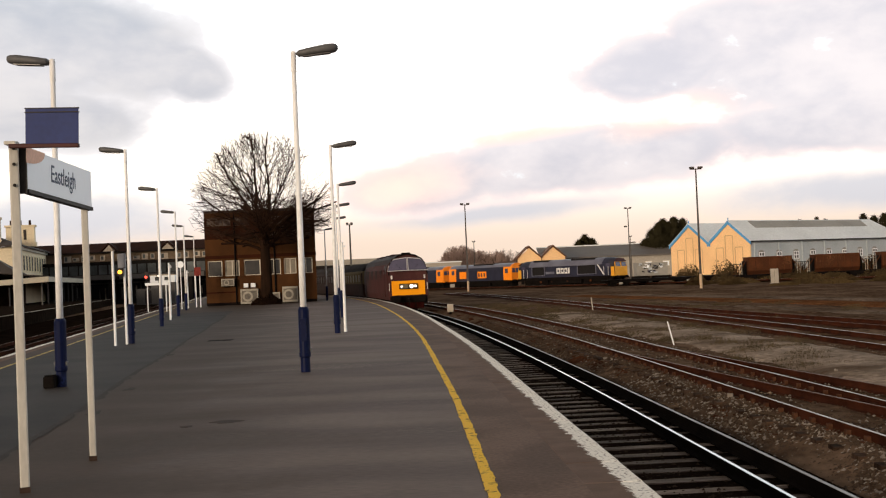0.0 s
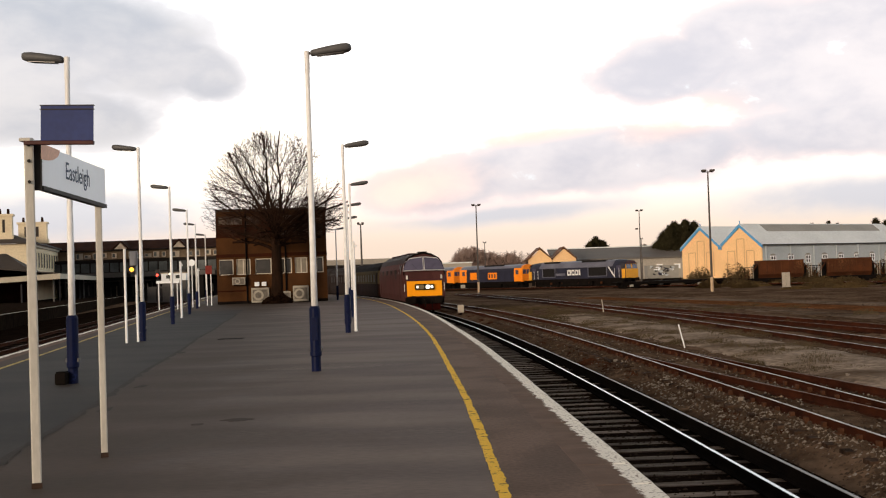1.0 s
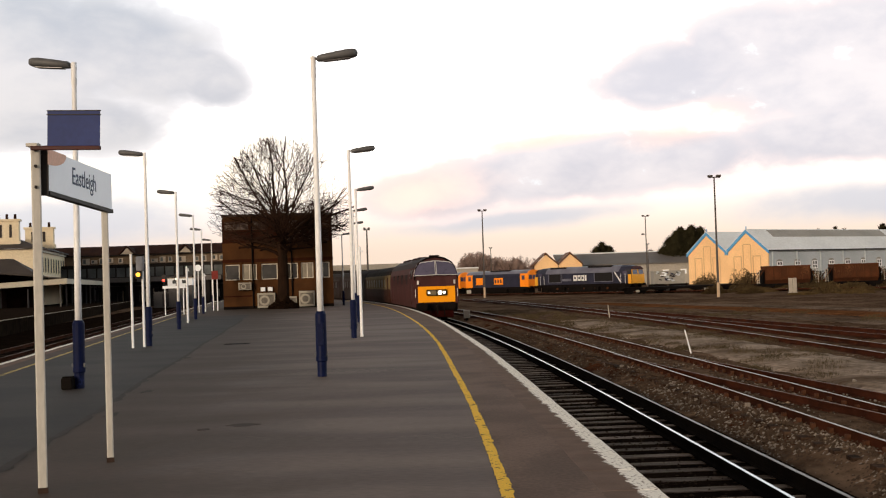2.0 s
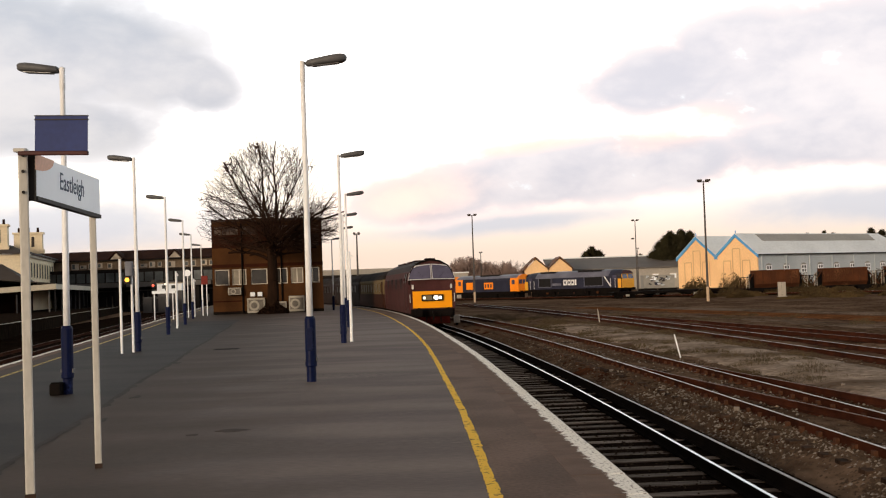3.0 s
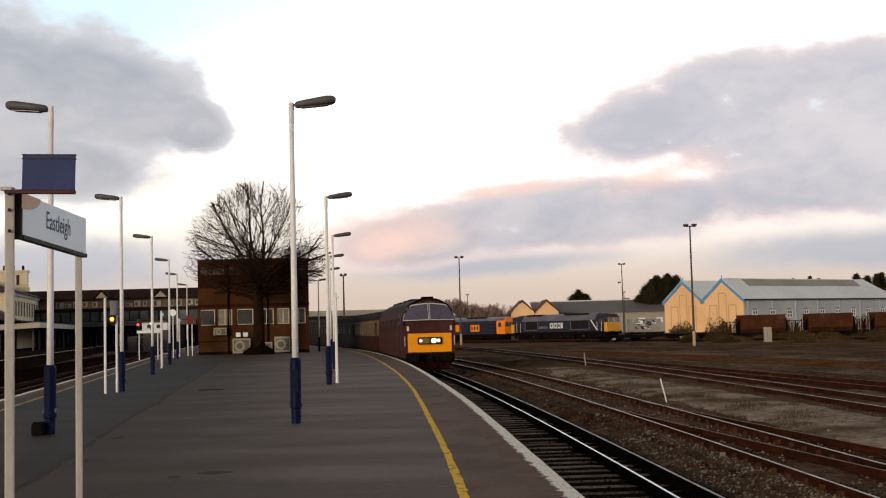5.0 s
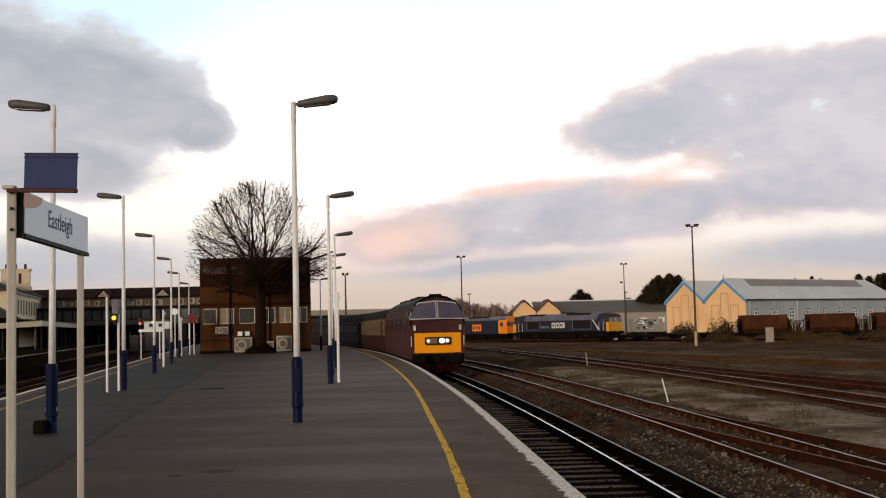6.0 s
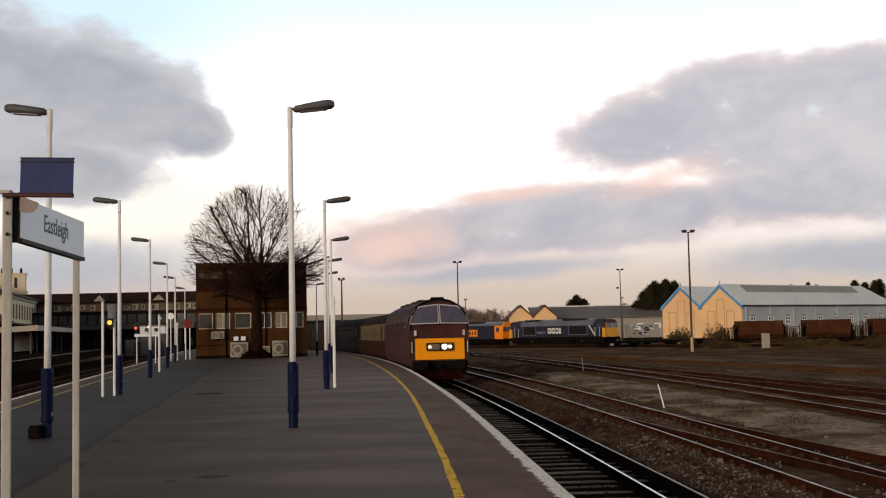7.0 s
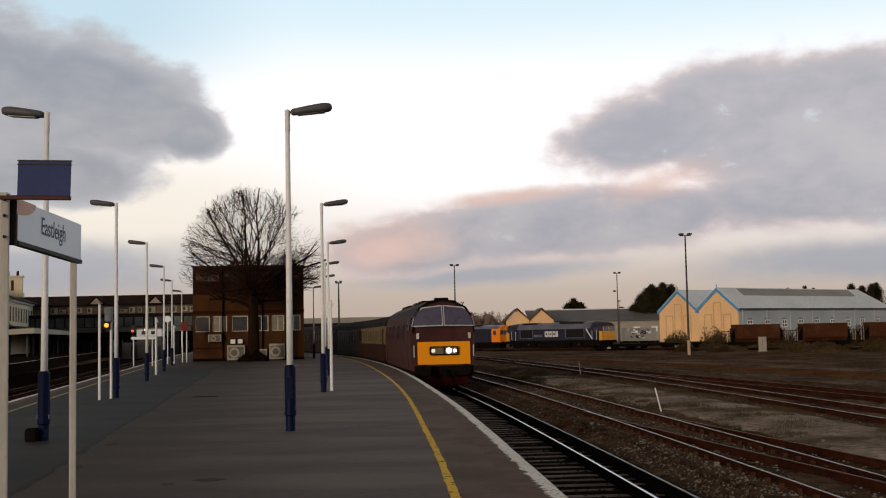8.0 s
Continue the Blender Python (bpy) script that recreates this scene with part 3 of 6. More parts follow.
sheet("older_tarmac", [[(left_edge(y) + 1.05, y, 0.003), (seam_x(y), y, 0.003)] for y in np.arange(-10, 70, 0.5)], OLD_ASPHALT, platform, "older grey tarmac, darkened for shade on the left")
sheet("tar_seam", [[(seam_x(y), y, 0.005), (seam_x(y) + 0.10 + 0.10 * noise.noise((y * 2, 0, 0)), y, 0.005)] for y in np.arange(-10, 60, 0.25)], SEAM, platform, "dark tar joint in the surface")
def blot(x, y, rx, ry, seed, material, label):
    """An irregular thin stain on the tarmac."""
    ring = []
    for i in range(22):
        a = 2 * math.pi * i / 22
        k = 0.75 + 0.5 * noise.noise((math.cos(a) * 1.3, math.sin(a) * 1.3, seed))
        ring.append((x + rx * k * math.cos(a), y + ry * k * math.sin(a), 0.0015))
    part("stain", slabbed(ring, (0, 0, 0.0025)), material, platform, label)


for x, y, rx, ry, kind_ in ((-2.95, 13.3, 0.10, 0.12, STAIN), (-2.55, 13.6, 0.22, 0.16, STAIN), (-5.0, 18.6, 0.12, 0.3, SEAM), (-4.55, 15.2, 0.10, 0.35, SEAM), (-6.4, 27.5, 0.12, 0.4, SEAM)):
    blot(x, y, rx, ry, x * 3, kind_, "dark stain on the tarmac")
for off, side in ((-0.10, 1), (0.10, -1)):
    bm = bmesh.new()
    if side > 0:
        rows = [[(*beside(y, off), -0.08), (*beside(y, off), -1.3)] for y in fine_ys]
    else:
        rows = [[(left_edge(y) + off, y, -0.08), (left_edge(y) + off, y, -1.3)] for y in fine_ys]
    loft(bm, rows, closed=False, caps=False)
    part("platform_wall", bm, SHADED_PLATFORM, platform, "very dark brick platform face")
bm = bmesh.new()
loft(bm, [[(left_edge(-14), -14, -0.001), (beside(-14, -0.1)[0], -14, -0.001)], [(left_edge(-14), -14, -1.3), (beside(-14, -0.1)[0], -14, -1.3)]], closed=False, caps=False)
part("platform_wall", bm, SHADED_PLATFORM, platform)


# ---- tracks ----
RAIL_SHAPE = [(-0.07, -0.16), (0.07, -0.16), (0.07, -0.145), (0.012, -0.125), (0.012, -0.04), (0.035, -0.03), (0.035, -0.004)]
RAIL_SHAPE = RAIL_SHAPE + [(-x, z) for x, z in RAIL_SHAPE[::-1] if (x, z) not in ((0.07, -0.16),)][:-1]


def rail(name, line, z, parent, head, side=RAIL_SIDE, label="", scale=1.0):
    """A bullhead rail along a plan line of (x, y), with its worn running surface."""
    rings, top = [], []
    for i, (x, y) in enumerate(line):
        a, b = line[max(0, i - 1)], line[min(len(line) - 1, i + 1)]
        d = Vector((b[0] - a[0], b[1] - a[1])).normalized()
        nx, ny = d.y, -d.x
        rings.append([(x + nx * u * scale, y + ny * u * scale, z + w * scale) for u, w in RAIL_SHAPE])
        top.append([(x - nx * 0.024 * scale, y - ny * 0.024 * scale, z - 0.004 * scale), (x - nx * 0.016 * scale, y - ny * 0.016 * scale, z), (x + nx * 0.016 * scale, y + ny * 0.016 * scale, z), (x + nx * 0.024 * scale, y + ny * 0.024 * scale, z - 0.004 * scale)])
    ob = part(name, loft(bmesh.new(), rings), side, parent, label)
    sheet("running_surface", top, head, ob)
    return ob


def flat_sleeper(material):
    bm = boxed(-1.29, 1.29, -0.127, 0.127, -0.13, 0.0, bevel=0.0)
    bmesh.ops.subdivide_edges(bm, edges=[e for e in bm.edges if abs((e.verts[0].co - e.verts[1].co).x) > 1], cuts=5)
    rnd = random.Random(4)
    for v in bm.verts:
        v.co += Vector((0, rnd.uniform(-0.012, 0.012), rnd.uniform(-0.012, 0.004)))
    me = bpy.data.meshes.new("sleeper")
    bm.to_mesh(me)
    bm.free()
    me.materials.append(material)
    return me


def chair_mesh():
    bm = boxed(-0.16, 0.16, -0.07, 0.07, 0.0, 0.035)
    box(bm, 0.03, 0.09, -0.05, 0.05, 0.035, 0.10)
    box(bm, -0.09, -0.03, -0.05, 0.05, 0.035, 0.10)
    me = bpy.data.meshes.new("rail_chair")
    bm.to_mesh(me)
    bm.free()
    me.materials.append(CHAIR_IRON)
    return me


SLEEPER_ME, OLD_SLEEPER_ME, CHAIR_ME = flat_sleeper(SLEEPER), flat_sleeper(OLD_SLEEPER), chair_mesh()


def sleepers(parent, centre, heading, ys, z, chairs_to=0.0, mesh=None):
    """Each sleeper, and near by each chair under the rails, as a piece of its own."""
    rnd = random.Random(8)
    mesh = mesh or OLD_SLEEPER_ME
    for y in ys:
        x, yy = centre(y)
        h = heading(y) + rnd.uniform(-1.6, 1.6)
        yy += rnd.uniform(-0.05, 0.05)
        ob = new("sleeper", mesh)
        ob.parent = parent
        ob.matrix_basis = pose(x, yy, z - 0.165 + rnd.uniform(-0.012, 0.008), 0, 0, h)
        if y < chairs_to:
            for s in (-0.7525, 0.7525):
                c = new("rail_chair", CHAIR_ME)
                c.parent = ob
                c.matrix_basis = pose(s, 0, 0.001)


def curve_heading(y):
    return math.degrees(math.atan(-slope(y)))


def parallel_track(name, off, z, head, y0, y1, label, pieces_to, chairs_to, side=RAIL_SIDE):
    t = thing(name, pose(0, 0, 0), label, "railway track", "yard tracks", "structure")
    for s in (-0.7525, 0.7525):
        rail("rail", [beside(y, off + s) for y in np.arange(y0, y1, 1.5)], z, t, head, side)
    sleepers(t, lambda y: beside(y, off), curve_heading, np.arange(max(y0, 4.0), pieces_to, 0.68), z, chairs_to, SLEEPER_ME if chairs_to == 0 else None)
    return t


track_1 = parallel_track("track_1", 1.49, RAIL_1, RAIL_TOP, -30, 200, "main line with polished rails on dark timber sleepers", 66, 0, BLACK_RAIL)
track_2 = parallel_track("track_2", 5.05, RAIL_2, RAIL_DULL, -30, 150, "rusty yard track with worn rail heads", 60, 45)


def straight_track(name, a, b, x_at, z, head, label, step=0.72, group="yard tracks"):
    """A track whose left rail runs along x_at(y) from y = a to b."""
    t = thing(name, pose(0, 0, 0), label, "railway track", group, "structure")
    ys = np.arange(a, b, 2.0)
    for s in (0.0, 1.505):
        rail("rail", [(x_at(y) + s, y) for y in ys], z, t, head)
    sleepers(t, lambda y: (x_at(y) + 0.7525, y), lambda y: math.degrees(math.atan(-(x_at(y + 0.1) - x_at(y - 0.1)) / 0.2)), np.arange(a, b, step), z, 0)
    return t


straight_track("track_3", 6.0, 36.0, lambda y: 9.0 - 0.1376 * y + 0.00125 * max(0, y - 22) ** 2, RAIL_2 - 0.004, RAIL_RUSTY, "rusty turnout track curving away from its neighbour")
straight_track("track_4", 20.0, 150.0, lambda y: 11.9 - 0.006 * y - 0.00048 * y * y, RAIL_2, RAIL_DULL, "rusty yard track curving across the waste ground", 1.4)
straight_track("track_5", 26.0, 78.0, lambda y: 19.2 - 0.122 * y, RAIL_2 - 0.004, RAIL_RUSTY, "rusty siding joining its neighbour at a turnout", 1.4)

third = thing("conductor_rail", pose(0, 0, 0), "black conductor rail on insulators beside the main line", "conductor rail", kind="structure")
rail("rail_bar", [beside(y, 2.74) for y in np.arange(-30, 200, 1.5)], RAIL_1 + 0.05, third, COND_TOP, BLACK_RAIL, scale=1.15)
for y in np.arange(5, 60, 2.8):
    x, yy = beside(y, 2.74)
    ob = part("insulator", turned([(0.09, -0.33), (0.07, -0.25), (0.09, -0.22), (0.06, -0.16)], 8), UNDER, third)
    ob.matrix_basis = pose(x, yy, RAIL_1 + 0.05)

for k, name in ((1.5, "track_6"), (4.95, "track_7")):
    # the dark sleeper colour stands for shade on these two tracks
    straight_track(name, 20.0, 220.0, lambda y: left_edge(y) - k - 0.75, RAIL_1, RAIL_RUSTY, "main line beyond the island platform in shade", 2.1, "through tracks")


# oily trackbeds under the running lines, with shade darkened into their colour
bed = ribbon("trackbed", lambda y: beside(y, 0.0), lambda y: beside(y, 3.25), -1.03, fine_ys, SHADED_DIRT, None)
tagged(bed, "oily ballast under the main line, blackened further for shade", "trackbed", kind="structure")
bed = sheet("trackbed", [[(left_edge(y) - 12, y, -1.03), (left_edge(y) + 0.1, y, -1.03)] for y in range(0, 230, 5)], SHADED_DIRT)
tagged(bed, "ballast between the platforms, blackened for the shade there", "trackbed", kind="structure")


def rusty_bed(centre, ys, seed, z, material=RUST_BED, label="rust-stained dark ballast under a yard track", wide=1.0):
    """A low rust-stained ballast bed with sloping shoulders under a yard track."""
    rows = []
    for y in ys:
        row = []
        for u, dz in ((-1.75, -0.22), (-1.35, -0.06), (-0.7, -0.012), (0.0, -0.02), (0.7, -0.012), (1.35, -0.06), (1.75, -0.22)):
            x, yy = centre(y, u * wide * (1 + 0.12 * noise.noise((y * 0.6, u, seed))))
            row.append((x, yy, z + dz + 0.022 * noise.noise((x * 3.1, yy * 2.3, seed))))
        rows.append(row)
    ob = sheet("trackbed", rows, material, smooth=True)
    tagged(ob, label, "trackbed", kind="structure")


SLEEPER_TOP = RAIL_2 - 0.172
rusty_bed(lambda y, u: beside(y, 5.05 + u), np.arange(0, 120, 0.6), 1, SLEEPER_TOP, wide=0.92)
rusty_bed(lambda y, u: (9.0 - 0.1376 * y + 0.00125 * max(0, y - 22) ** 2 + 0.7525 + u, y), np.arange(6, 34, 0.6), 2, SLEEPER_TOP - 0.004)
rusty_bed(lambda y, u: (11.9 - 0.006 * y - 0.00048 * y * y + 0.7525 + u, y), np.arange(20, 140, 0.9), 3, SLEEPER_TOP)
rusty_bed(lambda y, u: (19.2 - 0.122 * y + 0.7525 + u, y), np.arange(26, 76, 0.9), 4, SLEEPER_TOP - 0.004)
rusty_bed(lambda y, u: beside(y, 8.5 + u), np.arange(8, 64, 0.5), 8, -0.70, GRAVEL, "patchy pale gravel on the waste strip between tracks", 1.05)
YARD_TOP = ground_z(21, 66) + 0.09
rusty_bed(lambda y, u: (23.6 - 0.205 * (y - 60.5) + u, y), np.arange(36, 112, 0.9), 5, YARD_TOP, DEAD_GRASS, "disused siding bed overgrown with rusty dead grass", 1.25)
rusty_bed(lambda y, u: (18.6 - 0.190 * (y - 58.0) + u, y), np.arange(32, 100, 0.9), 6, YARD_TOP - 0.02, DUSTY, "strip of pale grey gravel between the sidings", 1.1)
rusty_bed(lambda y, u: (27.9 - 0.215 * (y - 62.0) + u, y), np.arange(38, 112, 0.9), 7, YARD_TOP - 0.03, DUSTY, "strip of pale grey gravel behind the sidings", 0.8)


# ---- loose stones on the ballast ----
def stones(name, count, material, label, lo, hi, y_lo, y_hi, small, large, seed):
    rnd = random.Random(seed)
    verts, faces = [], []
    shape = [(1, 0, 0), (0, 1, 0), (-1, 0, 0), (0, -1, 0), (0, 0, 1), (0, 0, -1)]
    tris = [(0, 1, 4), (1, 2, 4), (2, 3, 4), (3, 0, 4), (1, 0, 5), (2, 1, 5), (3, 2, 5), (0, 3, 5)]
    for _ in range(count):
        y = y_lo + (y_hi - y_lo) * rnd.random() ** 1.6
        off = rnd.uniform(lo, hi)
        x, yy = beside(y, off)
        r, a = rnd.uniform(small, large), rnd.uniform(0, 6.28)
        z = ground_z(x, yy) + r * 0.25
        k = len(verts)
        for u, v, w in shape:
            j = [rnd.uniform(0.65, 1.25) * r for _ in range(3)]
            uu, vv = u * math.cos(a) - v * math.sin(a), u * math.sin(a) + v * math.cos(a)
            verts.append((x + uu * j[0], yy + vv * j[1], z + w * j[2] * 0.7))
        faces += [tuple(k + i for i in f) for f in tris]
    me = bpy.data.meshes.new(name)
    me.from_pydata(verts, [], faces)
    me.materials.append(material)
    tagged(new(name, me), label, "ballast", kind="stuff")


stones("ballast_stones", 13000, STONE, "brown broken ballast stones between the tracks", 2.95, 4.6, 7, 60, 0.02, 0.055, 1)
stones("ballast_stones", 4500, PALE_STONE, "scattered pale ballast stones", 2.95, 10.5, 7, 60, 0.015, 0.042, 2)
stones("ballast_stones", 14000, STONE, "brown stones and rubble on the waste strip", 4.6, 11.5, 9, 75, 0.016, 0.05, 3)
stones("ballast_stones", 9000, STONE, "small brown ballast on the shoulder by the main line", 3.0, 4.5, 6, 24, 0.014, 0.04, 11)
stones("ballast_stones", 4200, PALE_STONE, "small pale ballast on the shoulder by the main line", 3.0, 4.4, 6, 26, 0.014, 0.046, 12)
stones("yard_rubble", 1200, STONE, "brown rubble scattered over the far yard", 10.0, 48.0, 35, 130, 0.03, 0.08, 7)
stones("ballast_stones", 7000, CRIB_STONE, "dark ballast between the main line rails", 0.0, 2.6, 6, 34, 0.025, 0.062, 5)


def lump(m, label):
    """A pale broken block lying on the ballast."""
    t = thing("loose_block", m, label, "rubble", "loose blocks")
    bm = boxed(-0.05, 0.05, -0.035, 0.035, -0.02, 0.05, bevel=0.015)
    rnd = random.Random(3)
    for v in bm.verts:
        v.co += Vector((rnd.uniform(-1, 1), rnd.uniform(-1, 1), rnd.uniform(-1, 1))) * 0.012
    part("block", bm, PALE_STONE, t)
    return t


first_lump = lump(pose(*beside(31.0, 3.9), ground_z(*beside(31.0, 3.9)) + 0.02, 0, 0, 20), "pale broken block lying on the ballast")
rl = random.Random(17)
for y, off in ((20.5, 4.1), (24.0, 7.4), (33.0, 8.1), (40.0, 7.0), (29.0, 6.9)):
    bx, by = beside(y, off)
    copy_thing(first_lump, pose(bx, by, ground_z(bx, by) + 0.05, rl.uniform(-8, 8), rl.uniform(-8, 8), rl.uniform(0, 360)))


# ---- platform lamps ----
def lamp_post(m, group, label, high=5.66):
    t = thing("platform_lamp", m, label, "lamp post", group)
    sleeve = part("sleeve", turned([(0.085, 0.0), (0.085, 0.26), (0.105, 0.28), (0.105, 0.34), (0.098, 0.36), (0.098, 1.10), (0.075, 1.15)], 16), POST_BLUE, t, "dark blue painted steel sleeve", smooth=False)
    part("hatch", boxed(-0.055, 0.055, -0.112, -0.085, 0.55, 0.95, bevel=0.006), POST_BLUE, sleeve)
    for x in (-0.1, 0.1):
        part("lug", boxed(x - 0.022, x + 0.022, -0.03, 0.03, 0.36, 0.43, bevel=0.008), LAMP_GREY, sleeve, "scuffed grey lug")
    part("pole", turned([(0.058, 1.10), (0.054, 2.4), (0.048, 3.4), (0.041, high - 0.42), (0.041, high - 0.40), (0.048, high - 0.38), (0.048, high - 0.02), (0.0, high)], 14), POST_WHITE, t, "white painted tapering pole", smooth=True)
    part("bracket", tubed((0.02, 0, high - 0.06), (0.16, 0, high - 0.045), 0.026, n=8), LAMP_GREY, t)
    rings = []
    for x, hw, z0, z1 in ((0.07, 0.06, -0.10, -0.02), (0.10, 0.09, -0.112, 0.005), (0.26, 0.12, -0.105, 0.035), (0.45, 0.14, -0.085, 0.068), (0.62, 0.145, -0.070, 0.095), (0.72, 0.13, -0.058, 0.098), (0.77, 0.10, -0.035, 0.085), (0.795, 0.05, 0.0, 0.055)):
        zc, hz = high + (z0 + z1) / 2, (z1 - z0) / 2
        rings.append([(x, hw * abs(math.cos(a)) ** 0.7 * (1 if math.cos(a) > 0 else -1), zc + hz * abs(math.sin(a)) ** 0.7 * (1 if math.sin(a) > 0 else -1)) for a in [2 * math.pi * (i + 0.5) / 16 for i in range(16)]])
    head = part("lantern", loft(bmesh.new(), rings), LAMP_GREY, t, "dark grey lantern head", smooth=True)
    part("lens", slabbed([(0.18, -0.08, high - 0.107), (0.66, -0.09, high - 0.064), (0.66, 0.09, high - 0.064), (0.18, 0.08, high - 0.107)], (0.001, 0, -0.008)), LENS, head)
    return t


right_lamp = lamp_post(pose(-2.42, 20.55, 0), "platform lamps", "white lamp post with dark blue base and grey lantern", 5.69)
lamp_post(pose(-6.41, 19.6, 0, 0, -0.35, 172), "platform lamps", "white lamp post with a black box at its blue base", 5.54)
for x, y in ((-3.12, 35.0), (-4.16, 49.4), (-5.5, 63.2), (-6.78, 76.5), (-8.95, 92.2)):
    copy_thing(right_lamp, pose(x, y, 0, 0, 0, 3 + y * 0.12))
for x, y in ((-9.03, 34.0), (-11.45, 47.8), (-14.17, 63.0), (-16.99, 77.9), (-19.92, 95.0)):
    copy_thing(right_lamp, pose(x, y, 0, 0, 0, 172))
grit = thing("grit_box", pose(-6.55, 19.46, 0), "small black box standing against a lamp base", "box")
part("case", boxed(-0.10, 0.09, -0.10, 0.10, 0, 0.2, bevel=0.03), UNDER, grit)
part("lid", boxed(-0.08, 0.08, -0.08, 0.08, 0.2, 0.22, bevel=0.01), UNDER, grit)


# ---- station name sign ----
sign = thing("station_sign", pose(0, 0, 0), "white station name board on two cream posts", "sign")
for (x, y), top, r in (((-3.395, 9.4), 2.83, 0.037), ((-3.325, 11.0), 2.42, 0.031)):
    ob = part("post", boxed(-r, r, -r * 0.8, r * 0.8, 0, top, bevel=0.012), SIGN_POST, sign, "weathered cream-grey steel post")
    ob.matrix_basis = pose(x, y, 0, 0, 0, 18)
    part("rusted_foot", boxed(-r - 0.004, r + 0.004, -r * 0.8 - 0.004, r * 0.8 + 0.004, 0, 0.045), STAIN, ob, "rusted foot of the post")
    if top > 2.6:
        for z in (2.47, 2.64, 2.77):
            bolt = part("bolt", tubed((0, -0.029, z), (0, -0.045, z), 0.014, n=8), DARK_TRIM, ob)
yaw = math.degrees(math.atan2(-0.04, 1.62))
board = part("name_board", boxed(-0.02, 0.02, 0.06, 1.66, 0, 0.338, bevel=0.004), SIGN_FACE, sign, "white enamel board")
board.matrix_basis = pose(-3.332, 9.40, 2.448, -2.0, 0, yaw)
for z0, z1 in ((-0.035, -0.002),):
    part("lower_rail", boxed(-0.03, 0.03, 0.06, 1.67, z0, z1), DARK_TRIM, board, "dark lower edge of the board")
part("end_cap", boxed(-0.09, 0.018, 0.042, 0.058, -0.04, 0.37), DARK_TRIM, board, "dark bracket at the board's end")
name_text = bpy.data.curves.new("lettering", "FONT")
name_text.body, name_text.size, name_text.extrude, name_text.align_x = "Eastleigh", 0.215, 0.001, "CENTER"
name_text.materials.append(LETTER)
words = new("lettering", name_text)
words.parent = board
words.matrix_basis = Matrix.Translation((0.0225, 0.90, 0.118)) @ Euler((math.pi / 2, 0, math.pi / 2)).to_matrix().to_4x4()
words.scale = (0.84, 1.0, 1.0)
tagged(words, "dark lettering")
bm = bmesh.new()
slab(bm, [(0.0215, 0.03, 0.343)] + [(0.0215, 0.03 + 0.42 * math.sin(a), 0.343 - 0.13 * math.cos(a)) for a in [i * math.pi / 16 for i in range(9)]], (0.002, 0, 0))
part("emblem", bm, PEACH, board, "peach coloured emblem")
stop_board = thing("mounted_panel", pose(-3.41, 9.34, 2.782, 0, 1.6, 0), "dark blue panel on a red bar clamped to a post", "panel")
part("bar", boxed(0.0, 0.565, -0.02, 0.02, -0.015, 0.018, bevel=0.006), RED_TRIM, stop_board)
part("sheet", boxed(0.135, 0.560, -0.008, 0.008, 0.018, 0.305, bevel=0.003), BLUE_PANEL, stop_board)
part("top_edge", boxed(0.13, 0.565, -0.014, 0.012, 0.268, 0.276), DARK_TRIM, stop_board)
part("top_edge", boxed(0.13, 0.565, -0.012, 0.012, 0.30, 0.308), DARK_TRIM, stop_board)
part("clamp", boxed(-0.045, 0.05, 0.0, 0.10, 0.015, 0.045, bevel=0.006), SIGN_POST, stop_board)

# ---- small platform furniture ----
ind = thing("departure_indicator", pose(-9.1, 33.0, 0, 0, 0, 10), "grey indicator box with lit amber figure on two white posts", "signal")
part("post", tubed((-0.13, 0, 0), (-0.13, 0, 2.68), 0.035, n=10), POST_WHITE, ind)
part("post", tubed((0.14, 0.5, 0), (0.14, 0.5, 2.2), 0.035, n=10), POST_WHITE, ind)
case = part("case", boxed(-0.03, 0.19, 0.36, 0.54, 2.2, 2.62, bevel=0.02), BOX_GREY, ind)
hood = part("lamp_box", boxed(-0.06, 0.11, 0.36, 0.54, 1.97, 2.2, bevel=0.02), DARK_TRIM, ind)
part("lit_figure", tubed((0.025, 0.345, 2.09), (0.025, 0.362, 2.09), 0.062, n=16), AMBER, hood, "lit amber figure")

pole = thing("white_post", pose(-2.95, 35.8, 0, 0, 0, 0), "slim white post with a small bracket", "post")
part("shaft", turned([(0.05, 0), (0.045, 0.1), (0.04, 2.75), (0.0, 2.78)], 10), POST_WHITE, pole)
part("bracket", boxed(-0.02, 0.10, -0.02, 0.02, 2.60, 2.66), POST_WHITE, pole)
for x, y in ((-5.2, 58.0), (-13.1, 56.5), (-14.0, 60.5), (-18.6, 86.0), (-18.2, 84.0)):
    copy_thing(pole, pose(x, y, 0, 0, 0, 20))

bench_sign = thing("platform_board", pose(-18.7, 77.0, 0, 0, 0, 8), "white information board on two thin posts", "sign")
part("board", boxed(-0.75, 0.75, -0.03, 0.03, 1.75, 1.93, bevel=0.01), SIGN_FACE, bench_sign)
for x in (-0.6, 0.6):
    part("post", tubed((x, 0, 0), (x, 0, 1.75), 0.035, n=8), POST_WHITE, bench_sign)
red = thing("red_notice", pose(-18.15, 87.5, 0, 0, 0, 5), "red notice board on two posts beside the office", "sign")
part("board", boxed(-0.24, 0.24, -0.04, 0.04, 2.35, 3.0, bevel=0.01), RED_SIGN, red)
for x in (-0.16, 0.16):
    part("post", tubed((x, 0, 0), (x, 0, 2.35), 0.04, n=8), POST_WHITE, red)
disc = thing("round_sign", pose(-18.2, 82.0, 0, 0, 0, 0), "white round sign on a thin post", "sign")
